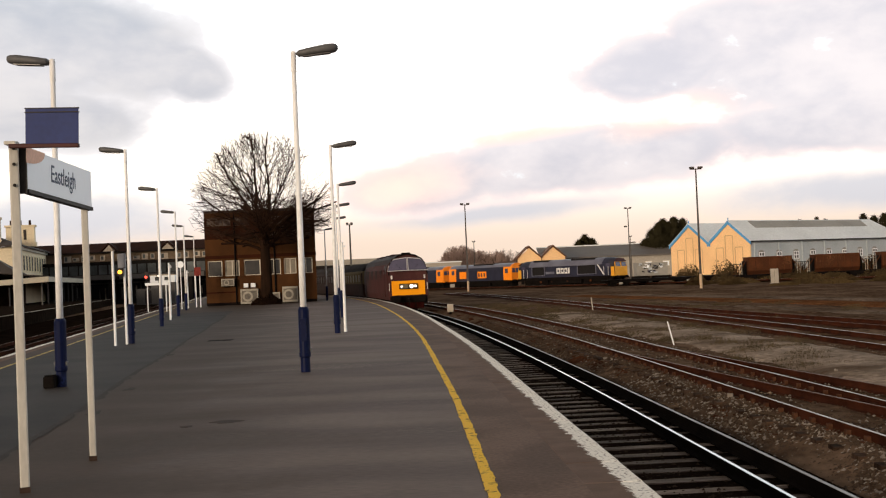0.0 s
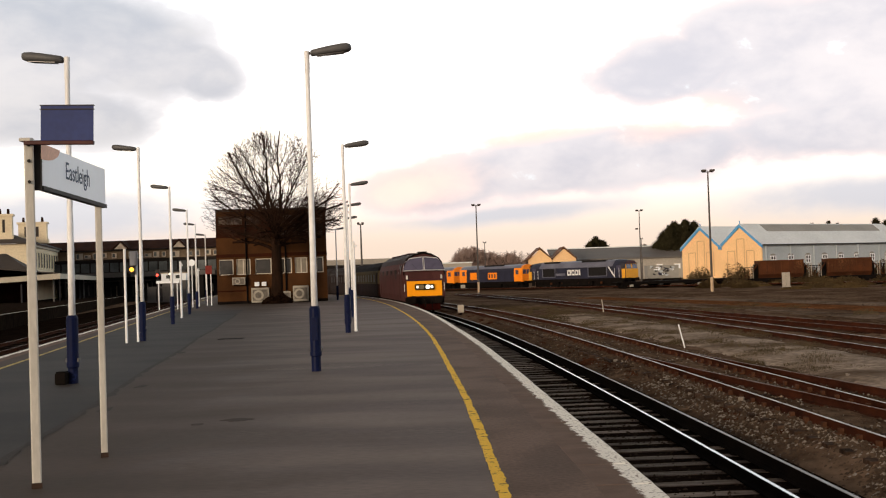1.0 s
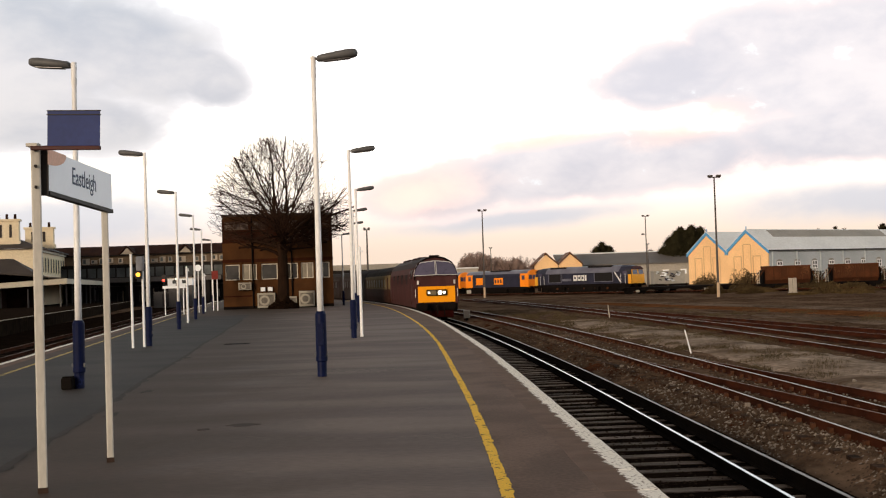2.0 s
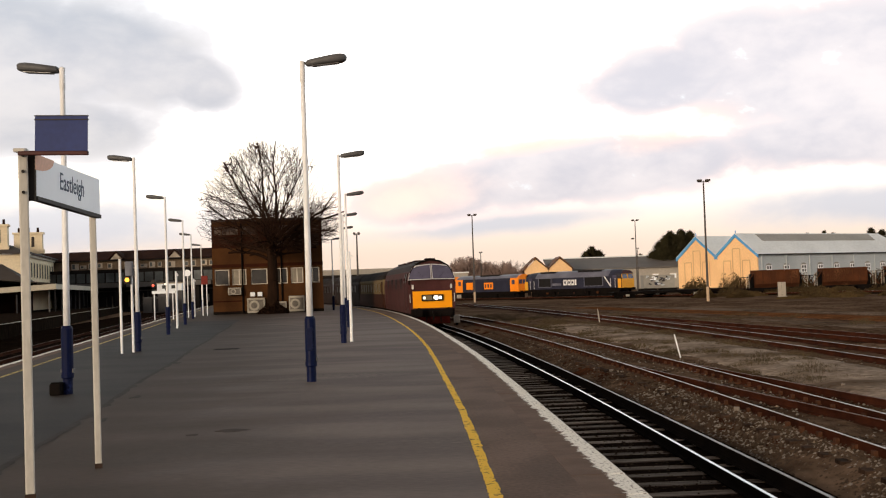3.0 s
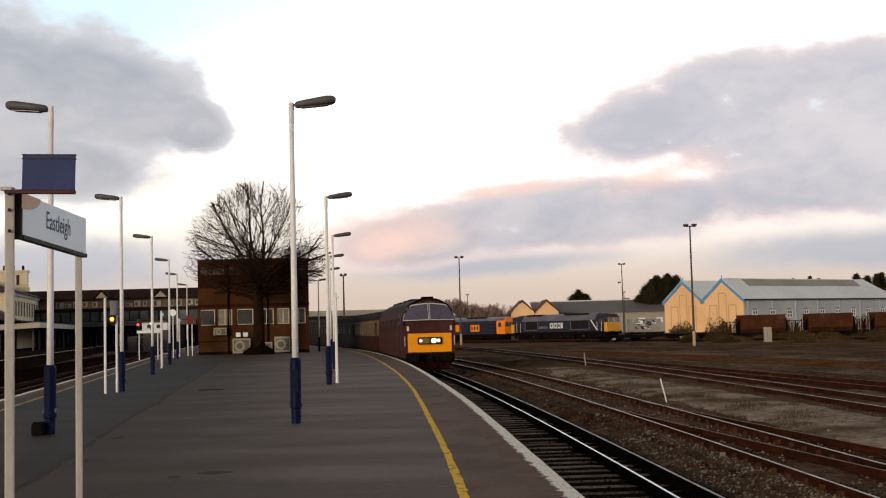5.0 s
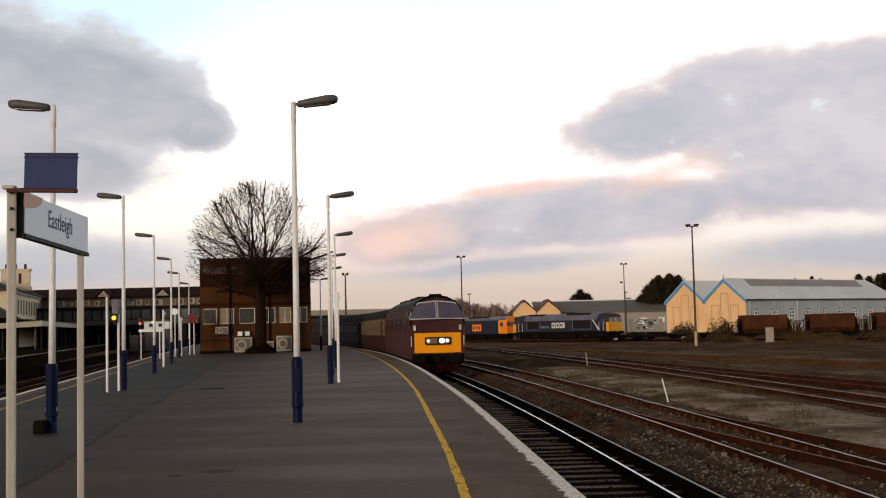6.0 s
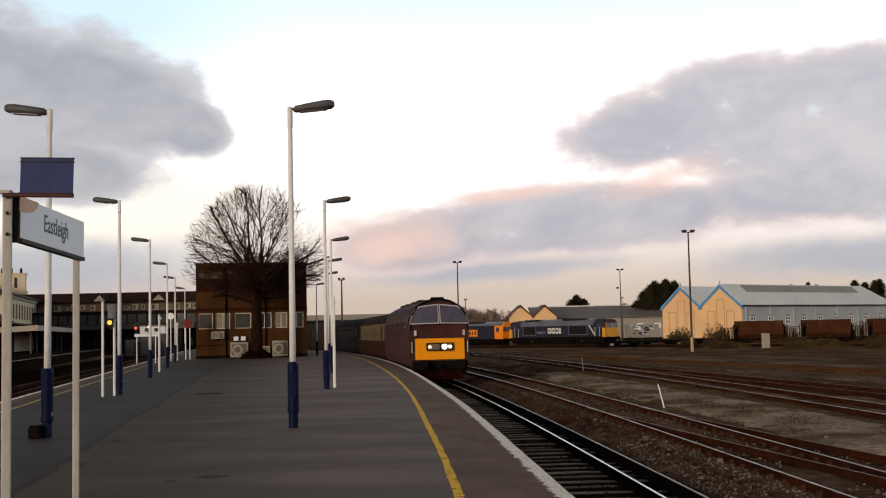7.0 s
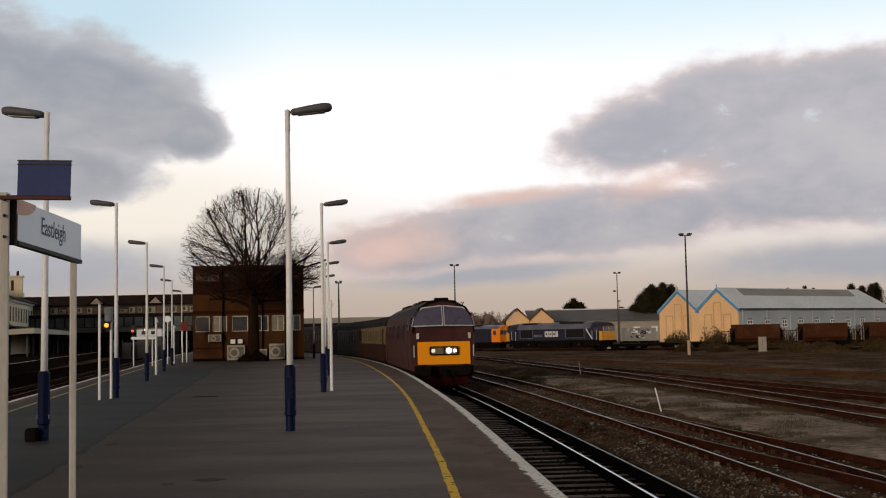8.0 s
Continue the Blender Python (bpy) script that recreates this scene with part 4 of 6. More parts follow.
part("plate", tubed((0, -0.02, 3.15), (0, 0.02, 3.15), 0.24, n=20), SIGN_FACE, disc)
part("post", tubed((0, 0.05, 0), (0, 0.05, 2.9), 0.035, n=8), POST_WHITE, disc)
cover = thing("drain_cover", pose(-6.38, 33.6, 0), "dark iron drain cover set in the tarmac", "drain cover")
part("lid", boxed(-0.35, 0.35, -0.25, 0.25, -0.03, 0.008, bevel=0.004), UNDER, cover)


# ---- platform office ----
def window(parent, x0, x1, z0, z1, y, panes=1, pane=None, bar=0.07, trim=None):
    """A window in a wall facing -y: frame bars and panes."""
    w = part("window", boxed(x0, x1, y - 0.02, y + 0.06, z0 - bar, z0), trim or FRAME_WHITE, parent)
    bm = boxed(x0, x1, y - 0.03, y + 0.06, z1 - bar, z1)
    n = panes
    for i in range(n + 1):
        x = x0 + (x1 - x0 - bar) * i / n
        box(bm, x, x + bar, y - 0.028, y + 0.06, z0, z1 - bar)
    part("frame", bm, trim or FRAME_WHITE, w)
    for i in range(n):
        a = x0 + (x1 - x0 - bar) * i / n + bar
        part("pane", boxed(a, x0 + (x1 - x0 - bar) * (i + 1) / n, y + 0.02, y + 0.035, z0, z1 - bar), pane or GLASS_DARK, w)
    return w


office = thing("platform_office", pose(-13.72, 89.9, 0, 0, 0, 6.5), "two-storey brown brick platform office with flat roof", "building", kind="structure")
HW, TOP = 4.22, 7.32
bands = [(0, 2.25), (3.45, 5.1), (6.78, TOP - 0.2)]
for z0, z1 in bands:
    part("wall", boxed(-HW, HW, 0, 12, z0, z1), BRICK, office)
lower = [(-4.05, -2.95), (-2.75, -1.65), (-1.3, -0.05), (0.45, 1.5), (1.75, 2.7), (2.9, 3.95)]
upper = [(-4.05, -2.2), (-1.9, -0.8), (0.5, 2.2), (2.4, 4.0)]


def piers(spans, z0, z1, mat):
    xs = [-HW] + [v for s in spans for v in s] + [HW]
    for a, b in zip(xs[::2], xs[1::2]):
        part("pier", boxed(a, b, 0.0, 0.35, z0, z1), mat, office)
    part("inner_wall", boxed(-HW + 0.02, HW - 0.02, 1.2, 11.9, z0, z1), SHADE_WALL, office)


piers(lower, 2.25, 3.45, BRICK)
piers(upper, 5.1, 6.78, PANELLING)
for i, (a, b) in enumerate(lower):
    window(office, a, b, 2.3, 3.45, 0.10, 1 if i in (0, 2) else 2, CURTAIN if i in (1, 4) else None)
for i, (a, b) in enumerate(upper):
    if i < 2:
        part("spandrel", boxed(a, b, 0.02, 0.3, 5.1, 6.1), PANELLING, office)
        window(office, a, b, 6.15, 6.78, 0.10, 3, REFLECTING, 0.04, BROWN_FRAME)
    else:
        window(office, a, b, 5.15, 6.78, 0.10, 2, REFLECTING, 0.05, BROWN_FRAME)
part("roof", boxed(-HW - 0.03, HW + 0.03, -0.05, 12.1, TOP - 0.2, TOP, bevel=0.02), ROOF_FELT, office)
part("string_course", boxed(-HW - 0.02, HW + 0.02, -0.04, 0.0, 3.6, 3.85), PANELLING, office)
for x in (-1.95, 1.05):
    part("downpipe", tubed((x, -0.09, 0.1), (x, -0.09, TOP - 0.25), 0.06, n=8), UNDER, office)
part("ledge", boxed(-HW, -2.0, -0.03, 0.0, 0.95, 1.05), PANELLING, office)
part("base_board", boxed(-HW, HW, -0.05, 0.0, 0.0, 0.22), UNDER, office)


def by_wall(x, z=0.0):
    """A place x metres along the office front, a hand before the wall."""
    return pose(-13.72, 89.9, 0, 0, 0, 6.5) @ pose(x, -0.1, z)


def cooler(m, w, h, label):
    t = thing("air_conditioner", m, label, "air conditioner", "cooling units")
    case = part("case", boxed(-w / 2, w / 2, -0.4, 0, 0.06, h, bevel=0.03), UNIT_CASE, t)
    part("grille", boxed(-w * 0.42, w * 0.42, -0.415, -0.395, h * 0.18, h * 0.88, bevel=0.005), UNIT_GRILLE, case)
    fan = part("fan_ring", tubed((-w * 0.1, -0.43, h * 0.52), (-w * 0.1, -0.40, h * 0.52), min(w, h) * 0.33, n=20), UNIT_CASE, case)
    part("hub", tubed((-w * 0.1, -0.45, h * 0.52), (-w * 0.1, -0.42, h * 0.52), min(w, h) * 0.2, n=16), UNIT_GRILLE, fan)
    for x in (-w * 0.35, w * 0.35):
        part("foot", boxed(x - 0.05, x + 0.05, -0.35, -0.05, 0, 0.06), UNDER, t)
    return t


cooler(by_wall(-0.95), 1.35, 1.2, "cream outdoor cooling unit standing by the brick wall")
cooler(by_wall(0.8), 1.15, 0.86, "low cream cooling unit behind the tree")
cooler(by_wall(2.15), 1.2, 1.26, "square cream cooling unit standing by the wall")
cooler(by_wall(-2.55, 1.42), 0.98, 0.62, "cream cooling unit hung under a window")
for x in (-1.2, -0.65):
    b = thing("meter_box", by_wall(x, 1.32), "small white meter box fixed to the wall", "meter box")
    part("case", boxed(-0.18, 0.18, -0.12, 0, 0, 0.32, bevel=0.02), SIGN_FACE, b)
    part("hinge", boxed(-0.2, -0.17, -0.13, -0.02, 0.05, 0.27), UNIT_CASE, b)


# ---- the bare tree ----
def bare_tree(m, height, spread, seed, label, trunk_r, fork, group="", twig_mat=None, limbs_n=16, crowd=0.6, thin=0.011):
    """A tapered trunk whose limbs fork again and again, until they leave the dome of the crown."""
    rnd = random.Random(seed)
    t = thing("tree", m, label, "tree", group)
    trunk, limbs, twigs = bmesh.new(), bmesh.new(), bmesh.new()
    pts = [Vector((0, 0, -0.05)), Vector((0.05, 0, fork * 0.5)), Vector((0.0, 0.05, fork))]
    tube(trunk, pts[0], (0, 0, 0.5), trunk_r * 1.7, trunk_r * 1.1, 12)
    tube(trunk, (0, 0, 0.45), pts[1], trunk_r * 1.1, trunk_r * 0.95, 12)
    tube(trunk, pts[1], pts[2], trunk_r * 0.95, trunk_r * 0.75, 12)
    waist = fork + (height - fork) * 0.24

    def depth(p):
        up = p.z - waist
        return math.sqrt((p.x * p.x + p.y * p.y) / spread ** 2 + (up / ((height - waist) if up > 0 else (waist - fork) * 1.35)) ** 2)

    def grow(p, d, length, r, level):
        step = (0.62, 0.48, 0.36, 0.30)[level] * spread / 5.1
        gone = 0.0
        while gone < length:
            q = p + d * step
            if depth(q) > rnd.uniform(0.93, 1.05):
                return
            r2 = max(thin, r * (0.90, 0.86, 0.82, 0.8)[level])
            tube(limbs if level < 2 else twigs, p, q, r, r2, (7, 5, 3, 3)[level], caps=False)
            p, r, gone = q, r2, gone + step
            out = (p - Vector((0, 0, waist - 1.2))).normalized()
            d = (d + Vector((rnd.uniform(-1, 1), rnd.uniform(-1, 1), rnd.uniform(-1, 1))) * (0.13, 0.22, 0.26, 0.3)[level] + out * 0.14).normalized()
            if level < 3:
                for _ in range(2 if rnd.random() < (0.25, 0.6, 0.8)[level] * crowd * (0.2 + 1.6 * depth(p)) else 1 if rnd.random() < (0.85, 0.75, 0.75)[level] else 0):
                    side = Vector((rnd.gauss(0, 1), rnd.gauss(0, 1), rnd.gauss(0, 0.9)))
                    side = (side - d * side.dot(d)).normalized()
                    turn = rnd.uniform(0.55, 1.05)
                    grow(p, (d * math.cos(turn) + side * math.sin(turn) + out * 0.15).normalized(), spread * (0.62, 0.30, 0.15)[level] * rnd.uniform(0.7, 1.2), max(thin, r * 0.62), level + 1)

    for i in range(limbs_n):
        a = i * 2.39996 + rnd.uniform(-0.25, 0.25)
        rise = radians(4 + 84 * ((i + 0.5) / limbs_n) ** 0.8)
        d = Vector((math.cos(rise) * math.cos(a), math.cos(rise) * math.sin(a), math.sin(rise)))
        grow(Vector((0, 0, fork * rnd.uniform(0.78, 1.0))), d, height, trunk_r * rnd.uniform(0.26, 0.42), 0)
    part("trunk", trunk, BARK, t)
    part("limb", limbs, BARK, t)
    part("crown", twigs, twig_mat or TWIG, t)
    return t


bare_tree(pose(-12.85, 86.3, 0), 13.0, 5.5, 23, "bare winter tree with a dark trunk and wide crown", 0.42, 4.9)


def shrub(name, m, rx, ry, h, count, leaf, material, label, seed, category="shrub", group="", stem=True, blade=False):
    """A loose clump of small leaves and stems with a ragged outline."""
    rnd = random.Random(seed)
    t = thing(name, m, label, category, group)
    verts, faces = [], []
    for _ in range(count):
        a, r = rnd.uniform(0, 6.283), math.sqrt(rnd.random())
        top = h * (1 - r * r * 0.85) * (0.65 + 0.5 * noise.noise((math.cos(a) * 2 * r, math.sin(a) * 2 * r, seed)))
        z = max(0.02, top * rnd.random() ** 0.6)
        c = Vector((rx * r * math.cos(a), ry * r * math.sin(a), z))
        u = Vector((rnd.gauss(0, 1), rnd.gauss(0, 1), rnd.gauss(0, 1))).normalized() * leaf * rnd.uniform(0.5, 1.3)
        v = u.orthogonal().normalized() * leaf * rnd.uniform(0.3, 0.8)
        if blade:
            u = Vector((rnd.gauss(0, 0.4), rnd.gauss(0, 0.4), 1)).normalized() * leaf * rnd.uniform(1.2, 2.6)
            v = Vector((rnd.gauss(0, 1), rnd.gauss(0, 1), 0)).normalized() * leaf * 0.16
        k = len(verts)
        verts += [tuple(c - u), tuple(c + v), tuple(c + u), tuple(c - v * 0.6)]
        faces.append((k, k + 1, k + 2, k + 3))
    me = bpy.data.meshes.new("foliage")
    me.from_pydata(verts, [], faces)
    me.materials.append(material)
    f = new("foliage", me)
    f.parent = t
    if not stem:
        return t
    stems = bmesh.new()
    for i in range(9):
        a = i * 0.7
        tube(stems, (0.1 * math.cos(a), 0.1 * math.sin(a), 0), (rx * 0.6 * math.cos(a), ry * 0.6 * math.sin(a), h * 0.55), 0.03, 0.01, 4)
    part("stem", stems, TWIG, t)
    return t


shrub("shrub", pose(-12.8, 86.0, 0), 1.15, 0.8, 1.25, 3500, 0.09, BARK, "low dark leafless shrub round the foot of the tree", 3)


# ---- rail vehicles: x across, y forward, z up from the rail head ----
def profile(scale=1.0, top=4.08, w=1.42):
    half = [(w * 0.93, 0.92), (w * 0.985, 1.3), (w, 2.0), (w, 2.65), (w * 0.975, 2.98), (w * 0.90, 3.36), (w * 0.73, top - 0.37), (w * 0.40, top - 0.10), (0.0, top)]
    return half + [(-x, z) for x, z in half[-2::-1]]


def front_y(x, z, lean=0.34, sill=2.82):
    return -lean * max(0.0, z - sill) - 0.13 * (x / 1.42) ** 2 - 0.05 * max(0.0, z - 1.0)


def wheelset(parent, y, r, n=1):
    w = part("wheelset", tubed((-0.75, y, r), (0.75, y, r), 0.08, n=8), UNDER, parent)
    for s in (-0.75, 0.75):
        part("wheel", tubed((s - 0.06, y, r), (s + 0.06, y, r), r, n=20), UNDER, w)


def bogie(parent, y, axles, r=0.5):
    b = part("bogie", boxed(-1.1, -0.95, y - axles[-1] - 0.6, y + axles[-1] + 0.6, 0.45, 0.8, bevel=0.03), UNDER, parent)
    part("side_frame", boxed(0.95, 1.1, y - axles[-1] - 0.6, y + axles[-1] + 0.6, 0.45, 0.8, bevel=0.03), UNDER, b)
    part("bolster", boxed(-0.95, 0.95, y - 0.3, y + 0.3, 0.5, 0.9), UNDER, b)
    for a in axles:
        for s in ((-a, a) if a else (0,)):
            wheelset(b, y + s, r)
    return b


def bulge(poly, y_at, lift, thick):
    """A plate laid on the curved cab front, from an outline of (x, z)."""
    bm = bmesh.new()
    return slab(bm, [(x, y_at(x, z) + lift, z) for x, z in poly], (0, thick, 0))


def rounded(x0, x1, z0, z1, r, n=4):
    out = []
    for cx, cz, a0 in ((x1 - r, z1 - r, 0), (x0 + r, z1 - r, 90), (x0 + r, z0 + r, 180), (x1 - r, z0 + r, 270)):
        out += [(cx + r * math.cos(radians(a0 + 90 * i / n)), cz + r * math.sin(radians(a0 + 90 * i / n))) for i in range(n + 1)]
    return out


def diesel_express():
    """The arriving maroon locomotive; its front is at y = +10.35."""
    L = 20.7
    t = thing("express_locomotive", pose(0, 60, RAIL_1), "maroon diesel locomotive with yellow panel and lit headlamps", "locomotive")
    P = profile()

    def ring(y, shrink=1.0, drop=0.0, bend=None):
        return [(x * shrink, y + (bend * front_y(x, z) if bend else 0), z - drop * max(0, z - 2.6) / 1.48) for x, z in P]
    h = L / 2
    rings = [ring(-h + 0.02, 0.92, 0.06, -1), ring(-h + 0.25, 0.985, 0.02, -1), ring(-h + 1.2, 1.0, 0.0), ring(-5), ring(0), ring(5), ring(h - 1.2), ring(h - 0.28, 0.995, 0.01, 1), ring(h - 0.10, 0.985, 0.03, 1), ring(h - 0.0, 0.95, 0.07, 1)]
    body = part("body", loft(bmesh.new(), rings), MAROON, t, "deep maroon body shell", smooth=False)
    roof_pts = [p for p in P if p[1] > 3.3]
    roof = sheet("roof_sheet", [[(x * 1.004, y + (front_y(x, z) if e else 0), z + 0.012) for x, z in roof_pts] for y, e in ((-h + 0.6, 0), (-4, 0), (4, 0), (h - 0.8, 0), (h - 0.22, 1), (h - 0.02, 1))], MAROON_ROOF, t, "dull roof")
    # brow over the windscreens
    bm = bmesh.new()
    arc = [(x * 0.95, z - 0.045) for x, z in P if z > 2.6]
    loft(bm, [[(x, h + front_y(x, z) - 0.06, z) for x, z in arc], [(x * 1.02, h + front_y(x, z) + 0.05, z + 0.035) for x, z in arc], [(x * 0.965, h + front_y(x, z) + 0.06, z - 0.05) for x, z in arc]], closed=False, caps=False)
    part("brow", bm, UNDER, body, "dark rim above the windscreens")
    for s in (-1, 1):
        pane = [(s * 0.06, 2.93), (s * 1.33, 2.91), (s * 1.25, 3.20), (s * 1.09, 3.50), (s * 0.88, 3.66), (s * 0.06, 3.75)]
        frame_ = [(s * 0.02, 2.885), (s * 1.39, 2.86), (s * 1.30, 3.22), (s * 1.13, 3.54), (s * 0.90, 3.71), (s * 0.02, 3.80)]
        if s < 0:
            pane, frame_ = pane[::-1], frame_[::-1]
        w = part("windscreen_frame", bulge(frame_, lambda x, z: h + front_y(x, z), 0.02, 0.03), SILVER, t, "pale metal windscreen frame")
        part("windscreen", bulge(pane, lambda x, z: h + front_y(x, z), 0.052, 0.012), WINDSCREEN, w, "dark glass, bluish for the reflected sky")
        part("wiper", tubed((s * 0.35, h + front_y(0.35, 2.95) + 0.09, 2.92), (s * 0.75, h + front_y(0.75, 3.3) + 0.09, 3.3), 0.006, n=4), UNDER, w)
        m = part("marker_plate", bulge(rounded(s * 1.13 - 0.055, s * 1.13 + 0.055, 2.33, 2.58, 0.02), lambda x, z: h + front_y(x, z), 0.0, 0.05), MARKER, t, "small white marker")
        part("handrail", tubed((s * 1.30, h - 0.12, 1.55), (s * 1.30, h - 0.12, 2.05), 0.022, n=6), MARKER, t)
        bf = part("buffer", tubed((s * 0.87, h - 0.1, 1.0), (s * 0.87, h + 0.42, 1.0), 0.11, n=14), UNDER, t)
        part("buffer_head", tubed((s * 0.87, h + 0.42, 1.0), (s * 0.87, h + 0.48, 1.0), 0.24, n=18), UNDER, bf)
        for y, wide in ((h - 1.35, 0.36), (h - 2.4, 0.24)):
            skin = [(1.41, 2.70), (1.385, 2.92), (1.34, 3.14), (1.315, 3.26)]
            for lab, grow, e, m_ in (("cab_window", 0.045, 0.028, UNDER), ("cab_pane", 0.0, 0.036, ROOM_DARK)):
                sec = [(s * (x + e), z) for x, z in skin] + [(s * (x - 0.03), z) for x, z in skin[::-1]]
                part(lab, loft(bmesh.new(), [[(x, y - wide - grow, z) for x, z in sec], [(x, y + wide + grow, z) for x, z in sec]]), m_, t)
        for y in (h - 2.4, -h + 2.4):
            part("cab_door", boxed(s * 1.41 - 0.02, s * 1.41 + 0.02, y - 0.33, y + 0.33, 1.1, 3.0, bevel=0.01), MAROON, t)
        for i in range(4):
            y = -5.5 + i * 3.6
            part("side_grille", boxed(s * 1.40 - 0.02, s * 1.40 + 0.02, y - 0.7, y + 0.7, 2.35, 3.0, bevel=0.01), GRILLE, t)
    part("warning_panel", bulge(rounded(-1.15, 1.15, 1.22, 2.20, 0.03), lambda x, z: h + front_y(x, z), 0.012, 0.02), PANEL_YELLOW, t, "orange-yellow warning panel")
    surround = part("headcode_box", bulge(rounded(-0.64, 0.64, 1.62, 2.00, 0.07), lambda x, z: h + front_y(x, z), 0.04, 0.03), UNDER, t, "dark headcode surround")
    for x0, x1 in ((-0.57, -0.03), (0.03, 0.57)):
        part("blind", bulge(rounded(x0, x1, 1.67, 1.95, 0.04), lambda x, z: h + front_y(x, z), 0.066, 0.012), CODE_GREY, surround)
    for x, r, mat in ((0.48, 0.08, LAMP_DIM), (-0.20, 0.125, LAMP_ON), (-0.46, 0.075, LAMP_ON)):
        part("headlamp", tubed((x, h + 0.0, 1.81), (x, h + 0.09, 1.81), r, n=18), mat, surround, "lit white lamp")
    part("roof_vent", boxed(-0.30, 0.30, h - 1.15, h - 0.65, 3.96, 4.13, bevel=0.03), UNDER, t, "dark horn grille on the roof")
    for y in (5.5, 2.2, -2.2, -5.5):
        part("roof_hatch", boxed(-0.6, 0.6, y - 0.9, y + 0.9, 3.95, 4.10, bevel=0.03), MAROON_ROOF, t)
    part("underframe", boxed(-1.25, 1.25, -h + 0.3, h - 0.35, 0.62, 0.95), UNDER, t)
    part("buffer_beam", boxed(-1.28, 1.28, h - 0.28, h - 0.08, 0.72, 1.16, bevel=0.02), UNDER, t)
    part("valance", boxed(-1.05, 1.2, h - 0.45, h - 0.30, 0.28, 0.72, bevel=0.03), BUFFER_RED, t, "dull red buffer beam")
    hook = part("coupling", tubed((0, h - 0.1, 0.98), (0, h + 0.25, 0.96), 0.06, n=8), UNDER, t)
    part("screw_link", tubed((0, h + 0.22, 0.96), (0, h + 0.26, 0.5), 0.04, n=6), UNDER, hook)
    for x in (-0.45, 0.4):
        part("hose", tubed((x, h - 0.05, 0.9), (x, h + 0.12, 0.4), 0.03, n=6), UNDER, t)
    for y in (h - 4.1, -h + 4.1):
        bogie(t, y, (0.0, 1.9), 0.53)
    part("fuel_tank", boxed(-1.2, 1.2, -2.6, 2.6, 0.25, 0.75, bevel=0.05), UNDER, t)
    return t


def coach(label, upper, upper_label, wall, glass):
    L = 20.0
    t = thing("passenger_coach", pose(0, 90, RAIL_1), label, "railway coach", "coaches of the train")
    h, w = L / 2, 1.40
    P = [(w * 0.95, 0.95), (w, 1.4), (w, 2.0)]
    up = [(w, 2.0), (w, 2.6), (w * 0.985, 3.0), (w * 0.96, 3.12)]
    rf = [(w * 0.965, 3.10), (w * 0.86, 3.42), (w * 0.6, 3.70), (w * 0.3, 3.82), (0, 3.86)]

    def shell(name, half, mat, lab, e=0.0):
        full = half + [(-x, z) for x, z in half[::-1] if abs(x) > 1e-6]
        return part(name, loft(bmesh.new(), [[(x * (1 + e), -h, z) for x, z in full], [(x * (1 + e), h, z) for x, z in full]]), mat, t, lab)
    shell("lower_body", P, wall, "dark brown lower panels")
    shell("upper_body", up, upper, upper_label)
    shell("roof", rf, COACH_ROOF, "dark curved roof")
    for s in (-1, 1):
        for i in range(8):
            y = -7.4 + i * 2.12
            win = part("window", boxed(s * w - 0.015, s * w + 0.015, y - 0.55, y + 0.55, 2.1, 2.85, bevel=0.01), upper, t)
            part("pane", boxed(s * (w + 0.012) - 0.008, s * (w + 0.012) + 0.008, y - 0.48, y + 0.48, 2.16, 2.79), glass, win)
        for y in (-9.3, 9.3):
            part("door", boxed(s * w - 0.02, s * w + 0.02, y - 0.38, y + 0.38, 1.05, 2.95, bevel=0.01), wall, t)
    for y in (-h - 0.2, h):
        part("gangway", boxed(-0.55, 0.55, y, y + 0.2, 1.0, 3.1, bevel=0.03), UNDER, t)
    for i in range(6):
        part("roof_vent", turned([(0.16, 0), (0.14, 0.08), (0.0, 0.12)], 10), COACH_ROOF, t).matrix_basis = pose(0.5 * (-1) ** i, -7.5 + 3 * i, 3.68)
    part("underframe", boxed(-1.2, 1.2, -h + 0.1, h - 0.1, 0.6, 0.95), UNDER, t)
    for y in (-6.9, 6.9):
        bogie(t, y, (1.3,), 0.46)
    return t


